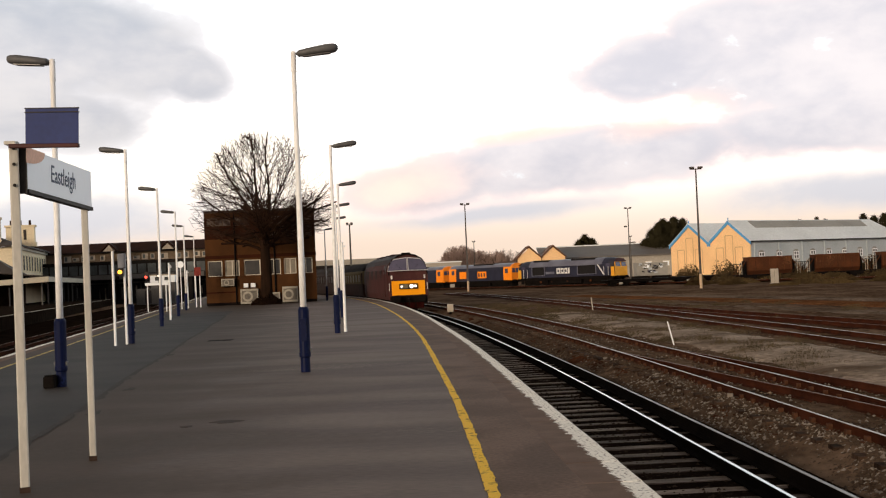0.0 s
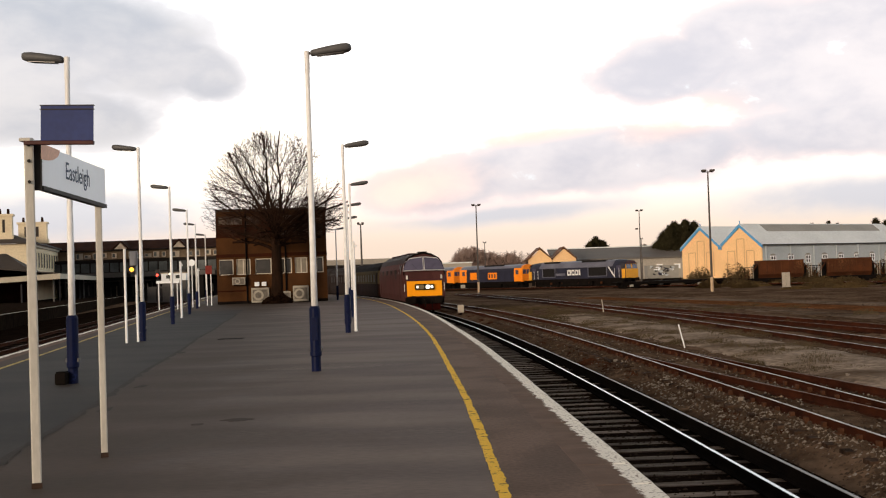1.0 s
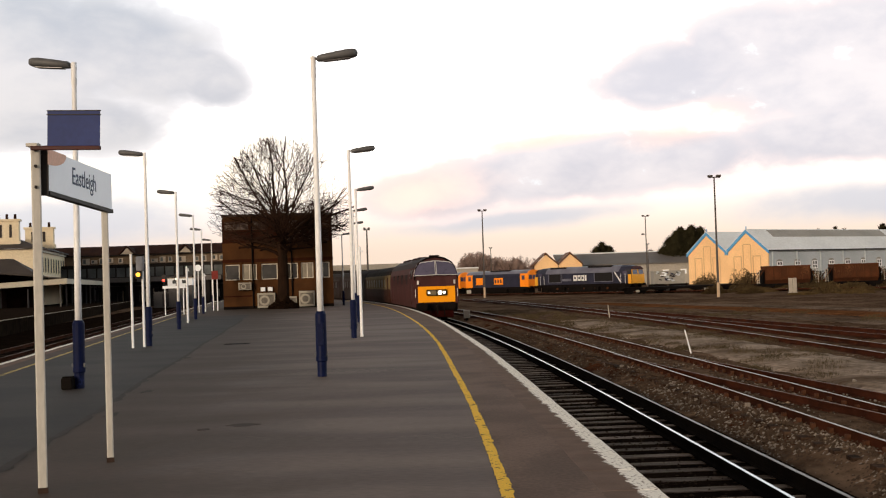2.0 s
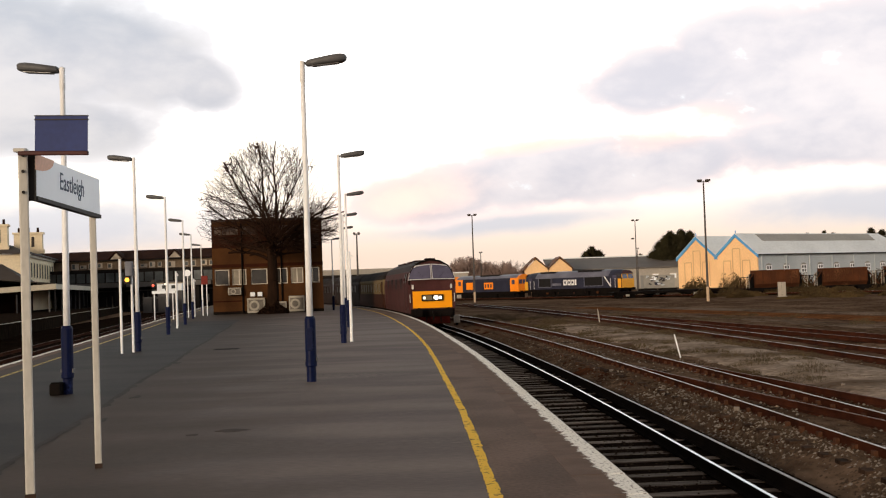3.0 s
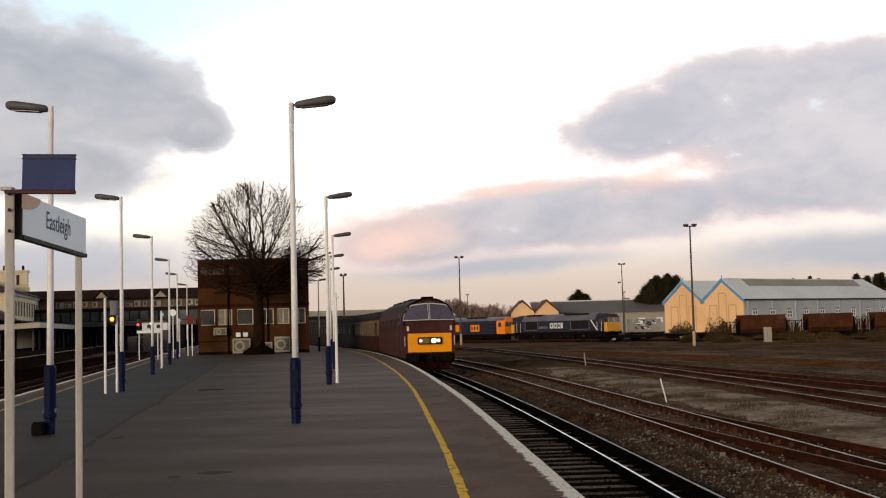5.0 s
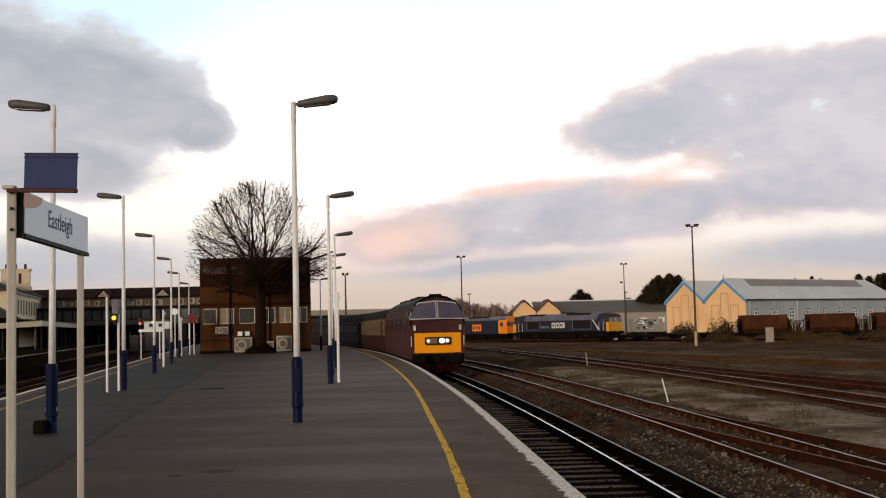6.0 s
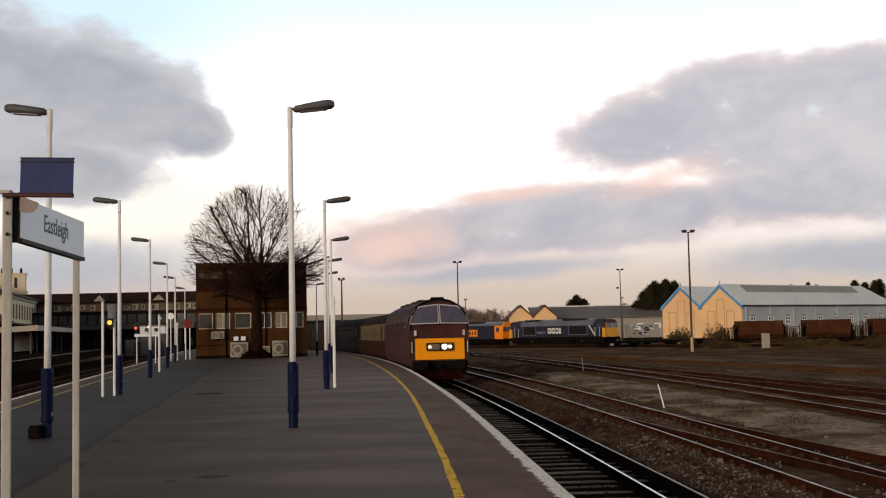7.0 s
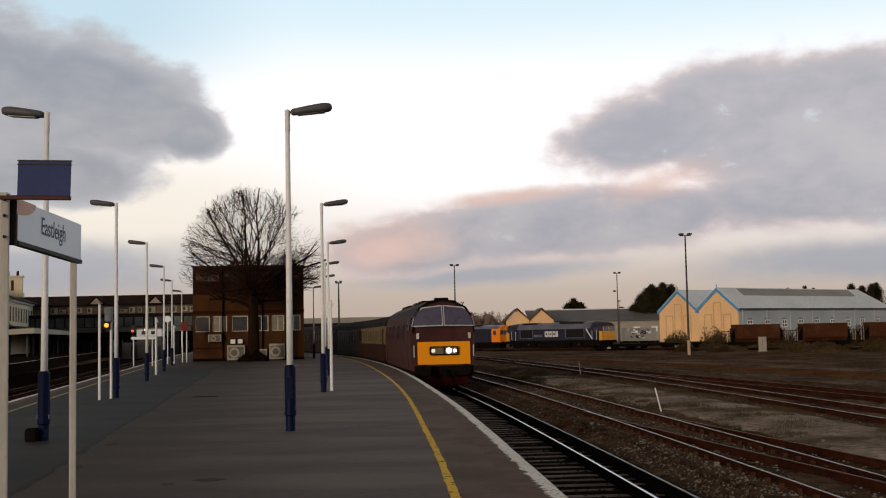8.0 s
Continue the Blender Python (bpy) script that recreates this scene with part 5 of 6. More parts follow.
def freight_diesel(m):
    L, h, w = 21.4, 10.7, 1.32
    t = thing("freight_locomotive", m, "dark blue freight diesel with yellow cab end and white lettering", "locomotive", "stabled locomotives")
    P = [(w, 1.15), (w, 2.95), (w * 0.9, 3.2), (w * 0.62, 3.62), (w * 0.35, 3.85), (0, 3.9)]
    full = P + [(-x, z) for x, z in P[-2::-1]]
    body = part("body", loft(bmesh.new(), [[(x * k, y, z) for x, z in full] for y, k in ((-h + 2.6, 1), (h - 2.7, 1))]), FREIGHT_BLUE, t, "dark blue body side")
    rp = [p for p in full if p[1] > 2.94]
    sheet("roof", [[(x * 1.01, y, z + 0.015) for x, z in rp] for y in (-h + 2.6, h - 2.7)], FREIGHT_ROOF, t, "pale blue-grey roof sheet", smooth=True)
    for s, lo in ((1, h - 2.7), (-1, -h + 2.6)):
        ys = (lo, lo + s * 1.3, lo + s * 2.55)
        cab = part("cab", loft(bmesh.new(), [[(x * k, y - s * 0.22 * max(0, z - 2.2) * (i == 2), 1.15 + (z - 1.15) * kk) for x, z in full] for i, (y, k, kk) in enumerate(zip(ys, (1.0, 1.0, 0.96), (1.0, 0.985, 0.95)))]), FREIGHT_BLUE, t)
        ye = ys[2] + s * 0.02
        part("cab_front", boxed(-w * 0.97, w * 0.97, min(ye, ye + s * 0.05), max(ye, ye + s * 0.05), 1.15, 2.35, bevel=0.02), CAB_YELLOW, cab, "yellow cab front")
        part("window_surround", slabbed([(-w * 0.97, ye, 2.35), (w * 0.97, ye, 2.35), (w * 0.86, ye - s * 0.2, 3.22), (-w * 0.86, ye - s * 0.2, 3.22)], (0, s * 0.05, 0)), CAB_YELLOW, cab, "yellow windscreen surround")
        for x in (-w, w):
            part("corner_panel", boxed(x - 0.025, x + 0.025, min(ye - s * 0.75, ye - s * 0.08), max(ye - s * 0.75, ye - s * 0.08), 1.15, 2.5, bevel=0.01), CAB_YELLOW, cab)
        for x in (-0.62, 0.62):
            part("windscreen", slabbed([(x - 0.5, ye - s * 0.02, 2.5), (x + 0.5, ye - s * 0.02, 2.5), (x + 0.42, ye - s * 0.15, 3.15), (x - 0.42, ye - s * 0.15, 3.15)], (0, s * 0.08, 0)), WINDSCREEN, cab)
        part("brow", slabbed([(-1.25, ye - s * 0.1, 3.2), (1.25, ye - s * 0.1, 3.2), (0.7, ye - s * 0.25, 3.68), (-0.7, ye - s * 0.25, 3.68)], (0, s * 0.08, 0)), RED_TRIM, cab, "dark red brow")
        for x in (-0.85, 0.85):
            part("buffer", tubed((x, ye, 1.0), (x, ye + s * 0.5, 1.0), 0.2, n=12), UNDER, t)
        for x in (-w, w):
            part("cab_window", boxed(x - 0.03, x + 0.03, lo + s * 1.2 - 0.4, lo + s * 1.2 + 0.4, 2.4, 3.0), WINDSCREEN, cab)
    for s in (-1, 1):
        x = s * (w + 0.01)
        part("air_grille", boxed(x - 0.03, x + 0.03, 3.0, 6.6, 1.6, 2.85), GRILLE, t)
        part("air_grille", boxed(x - 0.03, x + 0.03, -7.2, -4.6, 1.6, 2.85), GRILLE, t)
        lg = part("company_mark", boxed(x - 0.02, x + 0.02, -1.7, -0.9, 1.75, 2.6), LOGO_WHITE, t, "white block lettering shapes")
        for a, b, z0, z1 in ((-0.75, -0.1, 1.75, 2.6), (0.05, 0.65, 1.75, 2.6), (0.8, 1.15, 1.75, 2.6)):
            part("letter_shape", boxed(x - 0.02, x + 0.02, a, b, z0, z1), LOGO_WHITE, lg)
        for a in (-1.35, -0.45, 0.3):
            part("letter_gap", boxed(x - 0.026, x + 0.026, a - 0.12, a + 0.2, 2.0, 2.35), FREIGHT_BLUE, lg)
        part("stripe", slabbed([(x, 7.0, 2.9), (x, 7.25, 2.9), (x, 8.5, 1.4), (x, 8.2, 1.4)], (s * 0.02, 0, 0)), LOGO_WHITE, t)
        part("cantrail_stripe", boxed(s * w - 0.02, s * w + 0.02, -h + 2.7, h - 2.8, 2.90, 3.02), FREIGHT_ROOF, t, "pale grey-blue stripe along the roof edge")
        for ya, yb in ((2.85, 6.75), (-7.35, -4.45)):
            for z in (1.5, 2.87):
                part("grille_frame", boxed(x - 0.035, x + 0.035, ya, yb, z, z + 0.09), FREIGHT_ROOF, t)
            for y in (ya, yb):
                part("grille_frame", boxed(x - 0.035, x + 0.035, y - 0.05, y + 0.05, 1.5, 2.96), FREIGHT_ROOF, t)
        for y in (h - 2.3, h - 1.4, -h + 1.4, -h + 2.3):
            part("handrail", tubed((s * (w + 0.05), y, 1.25), (s * (w + 0.05), y, 2.6), 0.035, n=6), LOGO_WHITE, t)
        for y in (-5.6, -3.1, 0.4, 2.9, 5.4):
            part("axle_box", boxed(s * 1.14 - 0.06, s * 1.14 + 0.06, y - 0.2, y + 0.2, 0.42, 0.72, bevel=0.02), RUST, t)
        part("name_bar", boxed(x - 0.015, x + 0.015, -4.2, -2.2, 1.75, 2.1), FREIGHT_ROOF, t)
    part("roof_hatch", boxed(-0.8, 0.8, 1.0, 6.0, 3.6, 3.95, bevel=0.05), GRILLE, t)
    part("roof_hatch", boxed(-0.8, 0.8, -7.5, -4.0, 3.6, 3.93, bevel=0.05), GRILLE, t)
    part("underframe", boxed(-1.3, 1.3, -h + 0.2, h - 0.2, 0.95, 1.15), UNDER, t)
    part("fuel_tank", boxed(-1.2, 1.2, -3.4, 3.4, 0.20, 0.95, bevel=0.05), UNDER, t)
    # added dark block and deep solebars imitate the shadow under the body
    part("traction_gear", boxed(-0.68, 0.68, -h + 0.9, h - 0.9, 0.06, 0.95), UNDER, t)
    for s in (-1, 1):
        part("solebar", boxed(s * 1.31 - 0.03, s * 1.31 + 0.03, -h + 0.3, h - 0.3, 0.80, 1.22), UNDER, t)
        part("step", boxed(s * 1.22 - 0.08, s * 1.22 + 0.08, h - 1.3, h - 0.7, 0.25, 0.85), UNDER, t)
        part("step", boxed(s * 1.22 - 0.08, s * 1.22 + 0.08, -h + 0.7, -h + 1.3, 0.25, 0.85), UNDER, t)
    for y in (-6.6, 6.6):
        bogie(t, y, (0.0, 1.95), 0.53)
    return t


def shunt_diesel(m):
    L, h, w = 16.4, 8.2, 1.32
    t = thing("electro_diesel", m, "blue locomotive with orange cab ends and orange panels", "locomotive", "stabled locomotives")
    P = [(w, 1.0), (w, 2.8), (w * 0.93, 3.2), (w * 0.7, 3.55), (w * 0.35, 3.75), (0, 3.8)]
    full = P + [(-x, z) for x, z in P[-2::-1]]
    part("body", loft(bmesh.new(), [[(x, y, z) for x, z in full] for y in (-h + 2.0, h - 2.0)]), FREIGHT_BLUE, t, "dark blue body side")
    rp = [p for p in full if p[1] > 3.1]
    sheet("roof", [[(x * 1.01, y, z + 0.015) for x, z in rp] for y in (-h + 0.3, h - 0.3)], FREIGHT_ROOF, t, smooth=True)
    for s in (-1, 1):
        a, b = s * (h - 2.0), s * h
        cab = part("cab", loft(bmesh.new(), [[(x * k, y, z) for x, z in full] for y, k in ((a, 1), (b - s * 0.2, 1), (b, 0.96))]), ORANGE, t, "orange cab end")
        for x in (-0.8, 0, 0.8):
            part("windscreen", boxed(x - 0.34, x + 0.34, min(b, b + s * 0.03), max(b, b + s * 0.03), 2.25, 2.95), WINDSCREEN, cab)
        for x in (-w, w):
            part("cab_window", boxed(x - 0.03, x + 0.03, a + s * 0.8 - 0.35, a + s * 0.8 + 0.35, 2.2, 2.9), WINDSCREEN, cab)
            part("door", boxed(x - 0.02, x + 0.02, a - s * 0.5 - 0.35, a - s * 0.5 + 0.35, 1.1, 3.0), FREIGHT_BLUE, cab)
        for x in (-0.85, 0.85):
            part("buffer", tubed((x, b, 0.95), (x, b + s * 0.5, 0.95), 0.2, n=12), UNDER, t)
        x = s * (w + 0.012)
        part("orange_panel", boxed(x - 0.02, x + 0.02, -0.4, 1.9, 1.5, 2.6), ORANGE, t, "orange block emblem")
        part("orange_panel", boxed(x - 0.02, x + 0.02, -5.2, -3.4, 1.5, 2.7), ORANGE, t, "orange block emblem")
        for k in range(3):
            part("emblem_bar", boxed(x - 0.025, x + 0.025, -0.2 + 0.7 * k, 0.15 + 0.7 * k, 1.75, 2.35), FREIGHT_BLUE, t)
    part("roof_hatch", boxed(-0.8, 0.8, -2, 3, 3.55, 3.85, bevel=0.05), GRILLE, t)
    part("underframe", boxed(-1.25, 1.25, -h + 0.2, h - 0.2, 0.85, 1.0), UNDER, t)
    part("battery_box", boxed(-1.2, 1.2, -2.6, 2.6, 0.2, 0.85, bevel=0.04), UNDER, t)
    # added dark block and solebars stand in for shadow below the body
    part("traction_gear", boxed(-0.68, 0.68, -h + 0.7, h - 0.7, 0.06, 0.85), UNDER, t)
    for s in (-1, 1):
        part("solebar", boxed(s * 1.30 - 0.03, s * 1.30 + 0.03, -h + 0.2, h - 0.2, 0.70, 1.06), UNDER, t)
    for y in (-4.9, 4.9):
        bogie(t, y, (1.35,), 0.5)
    return t


YARD_Z = RAIL_2


def on_depot(d):
    """A pose d metres back along the depot track from its near end."""
    return pose(26.6 - 0.607 * d, 169.5 + 0.794 * d, YARD_Z, 0, 0, math.degrees(math.atan2(-0.607, -0.794)))


freight_diesel(on_depot(10.7))
ed = shunt_diesel(on_depot(31.2))
copy_thing(ed, on_depot(49.2))
depot = thing("track_8", pose(0, 0, 0), "depot track under the stabled locomotives", "railway track", "yard tracks", "structure")
for s in (-0.7525, 0.7525):
    rail("rail", [(26.6 - 0.607 * d + 0.794 * s, 169.5 + 0.794 * d + 0.607 * s) for d in np.arange(-60, 80, 5.0)], YARD_Z, depot, RAIL_DULL)


# dark sheet stands in for the shadow under the stabled locomotives
bed = sheet("trackbed", [[(26.6 - 0.607 * d + 0.794 * s, 169.5 + 0.794 * d + 0.607 * s, -0.80) for s in (-2.6, 4.5)] for d in range(-70, 90, 4)], SHADED_DIRT)
tagged(bed, "depot track ballast, blackened for shadow under the locomotives", "trackbed", kind="structure")


# ---- yard masts ----
def mast(m, height, label, pale=True, arm=0.62):
    t = thing("yard_light_mast", m, label, "light mast", "yard masts")
    part("pole", turned([(0.15, 0), (0.125, 3.0), (0.075, height - 0.3), (0.0, height)], 10), MAST, t, "dark steel pole")
    if pale:
        part("foot", turned([(0.16, 0), (0.155, 1.5), (0.145, 1.6)], 10), MAST_PALE, t, "pale painted foot")
    part("crossbar", boxed(-arm, arm, -0.05, 0.05, height - 0.25, height - 0.15), MAST, t)
    for s in (-1, 1):
        part("floodlight", boxed(s * arm * 0.72 - arm * 0.4, s * arm * 0.72 + arm * 0.4, -0.35, 0.15, height - 0.15, height + 0.05, bevel=0.04), MAST, t)
    return t


mast(pose(27.85, 124, -1.0), 13.0, "tall dark light mast with a pale foot")
mast(pose(4.2, 172, -1.0), 13.1, "tall dark light mast behind the tracks")
m3 = mast(pose(36.0, 219, -1.0), 13.9, "dark light mast with extra lamps by the shed", pale=False)
part("lower_lamp", boxed(-0.8, -0.3, -0.2, 0.2, 10.2, 10.5, bevel=0.03), MAST, m3)
mast(pose(-9.8, 130, -1.0), 8.9, "slim dark lamp mast beyond the train", pale=False, arm=0.34)
mast(pose(48.0, 290, -1.0), 10.5, "thin street light by the sheds", pale=False, arm=0.34)
mast(pose(8.0, 260, -1.0), 10.0, "thin light mast beyond the locomotives", pale=False, arm=0.34)


# ---- works sheds ----
def gabled_works():
    ax = Vector((0.795, 0.607, 0))
    t = thing("works_shed", pose(72.4, 270, -1.0, 0, 0, math.degrees(math.atan2(0.607, 0.795))), "twin-gabled engineering shed with cream ends and blue bargeboards", "shed", kind="structure")
    # local x along the shed, local y across from the near eave
    W, EAVE, APEX, LEN = 12.0, 7.5, 12.3, 65.0
    for k in range(2):
        y0 = k * W
        yc = y0 + W / 2
        g = part("gable", slabbed([(0, y0, 0), (0, y0 + W, 0), (0, y0 + W, EAVE), (0, yc, APEX), (0, y0, EAVE)], (0.4, 0, 0)), GABLE_CREAM, t, "cream rendered gable wall")
        for a, b in ((y0, yc), (y0 + W, yc)):
            s = 1 if b > a else -1
            part("bargeboard", slabbed([(-0.3, a - s * 0.4, EAVE - 0.75), (-0.3, b, APEX - 0.45), (-0.3, b, APEX + 0.35), (-0.3, a - s * 0.4, EAVE + 0.05)], (0.28, 0, 0)), BARGE_BLUE, g, "blue painted bargeboard")
            part("roof", slabbed([(-0.3, a - s * 0.4, EAVE), (LEN, a - s * 0.4, EAVE), (LEN - 6, b, APEX + 0.3), (-0.3, b, APEX + 0.3)], (0, 0, 0.14)), SHED_ROOF, t, "pale grey sheet roof")
        for yy, zz in ((y0 + 3.2, 6.2), (yc, 9.0), (y0 + W - 3.2, 6.2)):
            for d in (-1.1, 1.1):
                part("blind_arch", boxed(-0.06, 0.0, yy + d - 0.12, yy + d + 0.12, 0.5, zz), ARCH_LINE, g)
            part("blind_arch", boxed(-0.06, 0.0, yy - 1.1, yy + 1.1, zz, zz + 0.22), ARCH_LINE, g)
        part("finial", tubed((0, yc, APEX), (0, yc, APEX + 1.1), 0.12, n=6), BARGE_BLUE, g)
    part("rooflight", slabbed([(7, 3.6, 10.38 + 0.36), (54, 3.6, 10.38 + 0.36), (54, 5.7, 12.06 + 0.36), (7, 5.7, 12.06 + 0.36)], (0, -0.05, 0.12)), SHED_PANEL, t, "duller patent glazing strip")
    part("side_wall", boxed(0.4, LEN, 0.0, 0.4, 0, EAVE), SHED_WALL, t, "pale blue-grey painted side wall")
    part("gutter", boxed(0, LEN, -0.55, -0.35, EAVE - 0.15, EAVE + 0.1), DARK_TRIM, t)
    for i in range(9):
        x = 3.0 + i * 6.7
        arch = [(x + 1.15 + 1.15 * math.cos(a), -0.05, 4.75 + 0.65 * math.sin(a)) for a in [i_ * math.pi / 6 for i_ in range(7)]]
        w = part("window", slabbed([(x, -0.05, 2.9)] + arch[::-1] + [(x + 2.3, -0.05, 2.9)], (0, 0.05, 0)), SHED_PANEL, t)
        part("pane", boxed(x + 0.15, x + 2.15, -0.09, -0.05, 3.05, 4.8), WINDOW_FAR, w)
        for z in (3.0, 3.85, 4.7):
            part("glazing_bar", boxed(x + 0.1, x + 2.2, -0.13, -0.09, z, z + 0.2), POST_WHITE, w)
        for dx in (0.08, 1.02, 1.94):
            part("glazing_bar", boxed(x + dx, x + dx + 0.27, -0.135, -0.09, 3.0, 4.9), POST_WHITE, w)
    for i in range(9):
        part("pilaster", boxed(1.5 + i * 9.2, 1.9 + i * 9.2, -0.18, 0.0, 0, EAVE), SHED_WALL, t)
    part("end_wall", boxed(LEN - 0.4, LEN, 0.4, 2 * W, 0, EAVE), SHED_WALL, t)
    for k in range(2):
        part("hip", slabbed([(LEN, k * W - 0.4, EAVE), (LEN, k * W + W + 0.4, EAVE), (LEN - 6, k * W + W / 2, APEX + 0.3)], (0, 0, 0.14)), SHED_ROOF, t, "pale hipped roof end")


gabled_works()


def grey_shed():
    t = thing("long_shed", pose(0, 0, -1.0), "long low grey shed with a dark roof", "shed", kind="structure")
    x0, x1, y = 30.0, 76.0, 330.0
    part("wall", boxed(x0, x1, y, y + 0.5, 0, 5.9), GREY_WALL, t, "pale grey-brown wall")
    part("roof", slabbed([(x0 - 1, y - 0.6, 5.8), (x1, y - 0.6, 5.8), (x1, y + 14, 9.2), (x0 - 1, y + 14, 9.2)], (0, 0, 0.3)), DARK_SHEET, t, "dark grey sheet roof")
    part("ridge", boxed(x0 - 1, x1, y + 13.8, y + 14.4, 9.2, 9.75), SHED_ROOF, t)
    for x in (58.5, 63.5):
        w = part("window", boxed(x, x + 2.0, y - 0.1, y, 2.6, 4.2), FRAME_WHITE, t)
        part("pane", boxed(x + 0.2, x + 1.8, y - 0.15, y - 0.1, 2.8, 4.0), SIGN_FACE, w)
    for k in range(2):
        a = 21.6 + k * 6.6
        g = part("gable", slabbed([(a, 318, 0), (a + 6.4, 318, 0), (a + 6.4, 318, 6.3), (a + 3.2, 318, 9.1), (a, 318, 6.3)], (0, 0.4, 0)), GABLE_CREAM, t, "small cream gable end")
        for b, s in ((a, 1), (a + 6.4, -1)):
            part("roof", slabbed([(b - s * 0.3, 317.6, 6.1), (b - s * 0.3, 331, 6.1), (a + 3.2, 331, 9.4), (a + 3.2, 317.6, 9.4)], (0, 0, 0.35)), BROWN_TRIM, g, "brown roof verge")


grey_shed()
van = thing("graffiti_wagon", pose(38.9, 214, YARD_Z - 0.3, 0, 0, 95), "flat grey wagon with pale painted scrawl", "wagon")
part("body", boxed(-1.2, 1.2, -2.9, 2.9, 0.9, 3.3, bevel=0.03), SHED_PANEL, van)
rp_ = random.Random(12)
for i in range(26):
    y, z = rp_.uniform(-2.7, 2.0), rp_.uniform(1.2, 2.9)
    part("paint_patch", slabbed([(-1.2, y, z), (-1.2, y + rp_.uniform(0.3, 0.9), z + rp_.uniform(-0.2, 0.2)), (-1.2, y + rp_.uniform(0.3, 0.8), z + rp_.uniform(0.15, 0.4)), (-1.2, y - 0.05, z + rp_.uniform(0.1, 0.35))], (-0.02, 0, 0)), (BRIDGE_GREY, SIGN_FACE, SHED_WALL, FREIGHT_BLUE)[i % 4], van)
for y in (-1.9, 1.9):
    bogie(van, y, (0.9,), 0.45)


def flat_wagon(m):
    t = thing("flat_wagon", m, "empty dark flat wagon with pale wheels", "wagon", "flat wagons")
    part("deck", boxed(-1.2, 1.2, -7, 7, 0.85, 0.98, bevel=0.02), UNDER, t)
    part("side_sill", boxed(1.15, 1.25, -5, 5, 0.6, 0.9), UNDER, t)
    part("side_sill", boxed(-1.25, -1.15, -5, 5, 0.6, 0.9), UNDER, t)
    for y in (-5, 5):
        bogie(t, y, (0.9,), 0.45)
        for x in (-1.22, 1.22):
            part("axle_box", boxed(x - 0.06, x + 0.06, y - 0.25, y + 0.25, 0.3, 0.6), UNIT_CASE, t)
    for y in (-6.8, -2.2, 2.2, 6.8):
        part("stanchion", boxed(-1.2, -1.1, y - 0.05, y + 0.05, 0.98, 1.4), UNDER, t)
    return t


fw = flat_wagon(pose(30.0, 164.5, YARD_Z - 0.35, 0, 0, 100))
copy_thing(fw, pose(35.0, 168, YARD_Z - 0.35, 0, 0, 96))


def hopper(m):
    t = thing("hopper_wagon", m, "rusty brown hopper wagon with open lattice end", "wagon", "rusty hopper wagons")
    prof = [(-1.3, 1.5), (-1.35, 3.35), (1.35, 3.35), (1.3, 1.5), (0.6, 0.9), (-0.6, 0.9)]
    part("hopper_body", loft(bmesh.new(), [[(x, -3.15, z) for x, z in prof], [(x, 3.15, z) for x, z in prof]]), RUST, t, "rust-brown steel body")
    part("top_rail", boxed(-1.4, -1.3, -3.2, 3.2, 3.30, 3.45), RUST, t)
    part("top_rail", boxed(1.3, 1.4, -3.2, 3.2, 3.30, 3.45), RUST, t)
    for i in range(7):
        for x in (-1.38, 1.38):
            part("rib", boxed(x - 0.05, x + 0.05, -3.05 + i * 1.0, -2.95 + i * 1.0, 1.4, 3.30), RUST, t)
    part("underframe", boxed(-1.2, 1.2, -4.8, 4.8, 0.75, 0.95), UNDER, t)
    for s in (-1, 1):
        for x in (-1.1, 1.1):
            part("end_strut", tubed((x, s * 4.7, 0.95), (x, s * 3.3, 2.9), 0.07, n=6), RUST, t)
            part("end_post", tubed((x, s * 4.6, 0.95), (x, s * 4.6, 2.5), 0.06, n=6), UNDER, t)
        part("end_plate", boxed(-1.0, 1.0, s * 3.5 - 0.05, s * 3.5 + 0.05, 0.95, 2.6), UNDER, t)
        ladder = boxed(-1.16, -1.08, s * 4.1 - 0.2, s * 4.1 - 0.15, 0.95, 2.9)
        box(ladder, -1.16, -1.08, s * 4.1 + 0.15, s * 4.1 + 0.2, 0.95, 2.9)
        for k in range(6):
            box(ladder, -1.14, -1.10, s * 4.1 - 0.15, s * 4.1 + 0.15, 1.15 + k * 0.3, 1.19 + k * 0.3)
        part("ladder", ladder, BRIDGE_PALE, t)
        part("end_sheet", boxed(-1.25, 1.25, s * 3.3 - 0.03, s * 3.3 + 0.03, 0.95, 2.95), UNDER, t)
        part("platform", boxed(-1.1, 1.1, s * 4.2 - 0.5, s * 4.2 + 0.5, 2.45, 2.55), UNDER, t)
        bogie(t, s * 3.3, (0.9,), 0.45)
    return t


hp = hopper(pose(46.9, 166, YARD_Z - 0.45, 0, 0, 88))
copy_thing(hp, pose(56.7, 166.5, YARD_Z - 0.45, 0, 0, 88))
copy_thing(hp, pose(66.4, 167, YARD_Z - 0.45, 0, 0, 88))
cab = thing("lineside_cabinet", pose(38.9, 135, -1.0, 0, 0, -15), "weathered pale lineside cabinet in rough ground", "cabinet")
part("case", boxed(-0.45, 0.45, -0.3, 0.3, 0.1, 1.75, bevel=0.03), CABINET, cab)
part("plinth", boxed(-0.55, 0.55, -0.4, 0.4, 0, 0.1), GREY_WALL, cab)
part("door_seam", boxed(-0.01, 0.01, -0.306, -0.3, 0.2, 1.65), UNDER, cab)

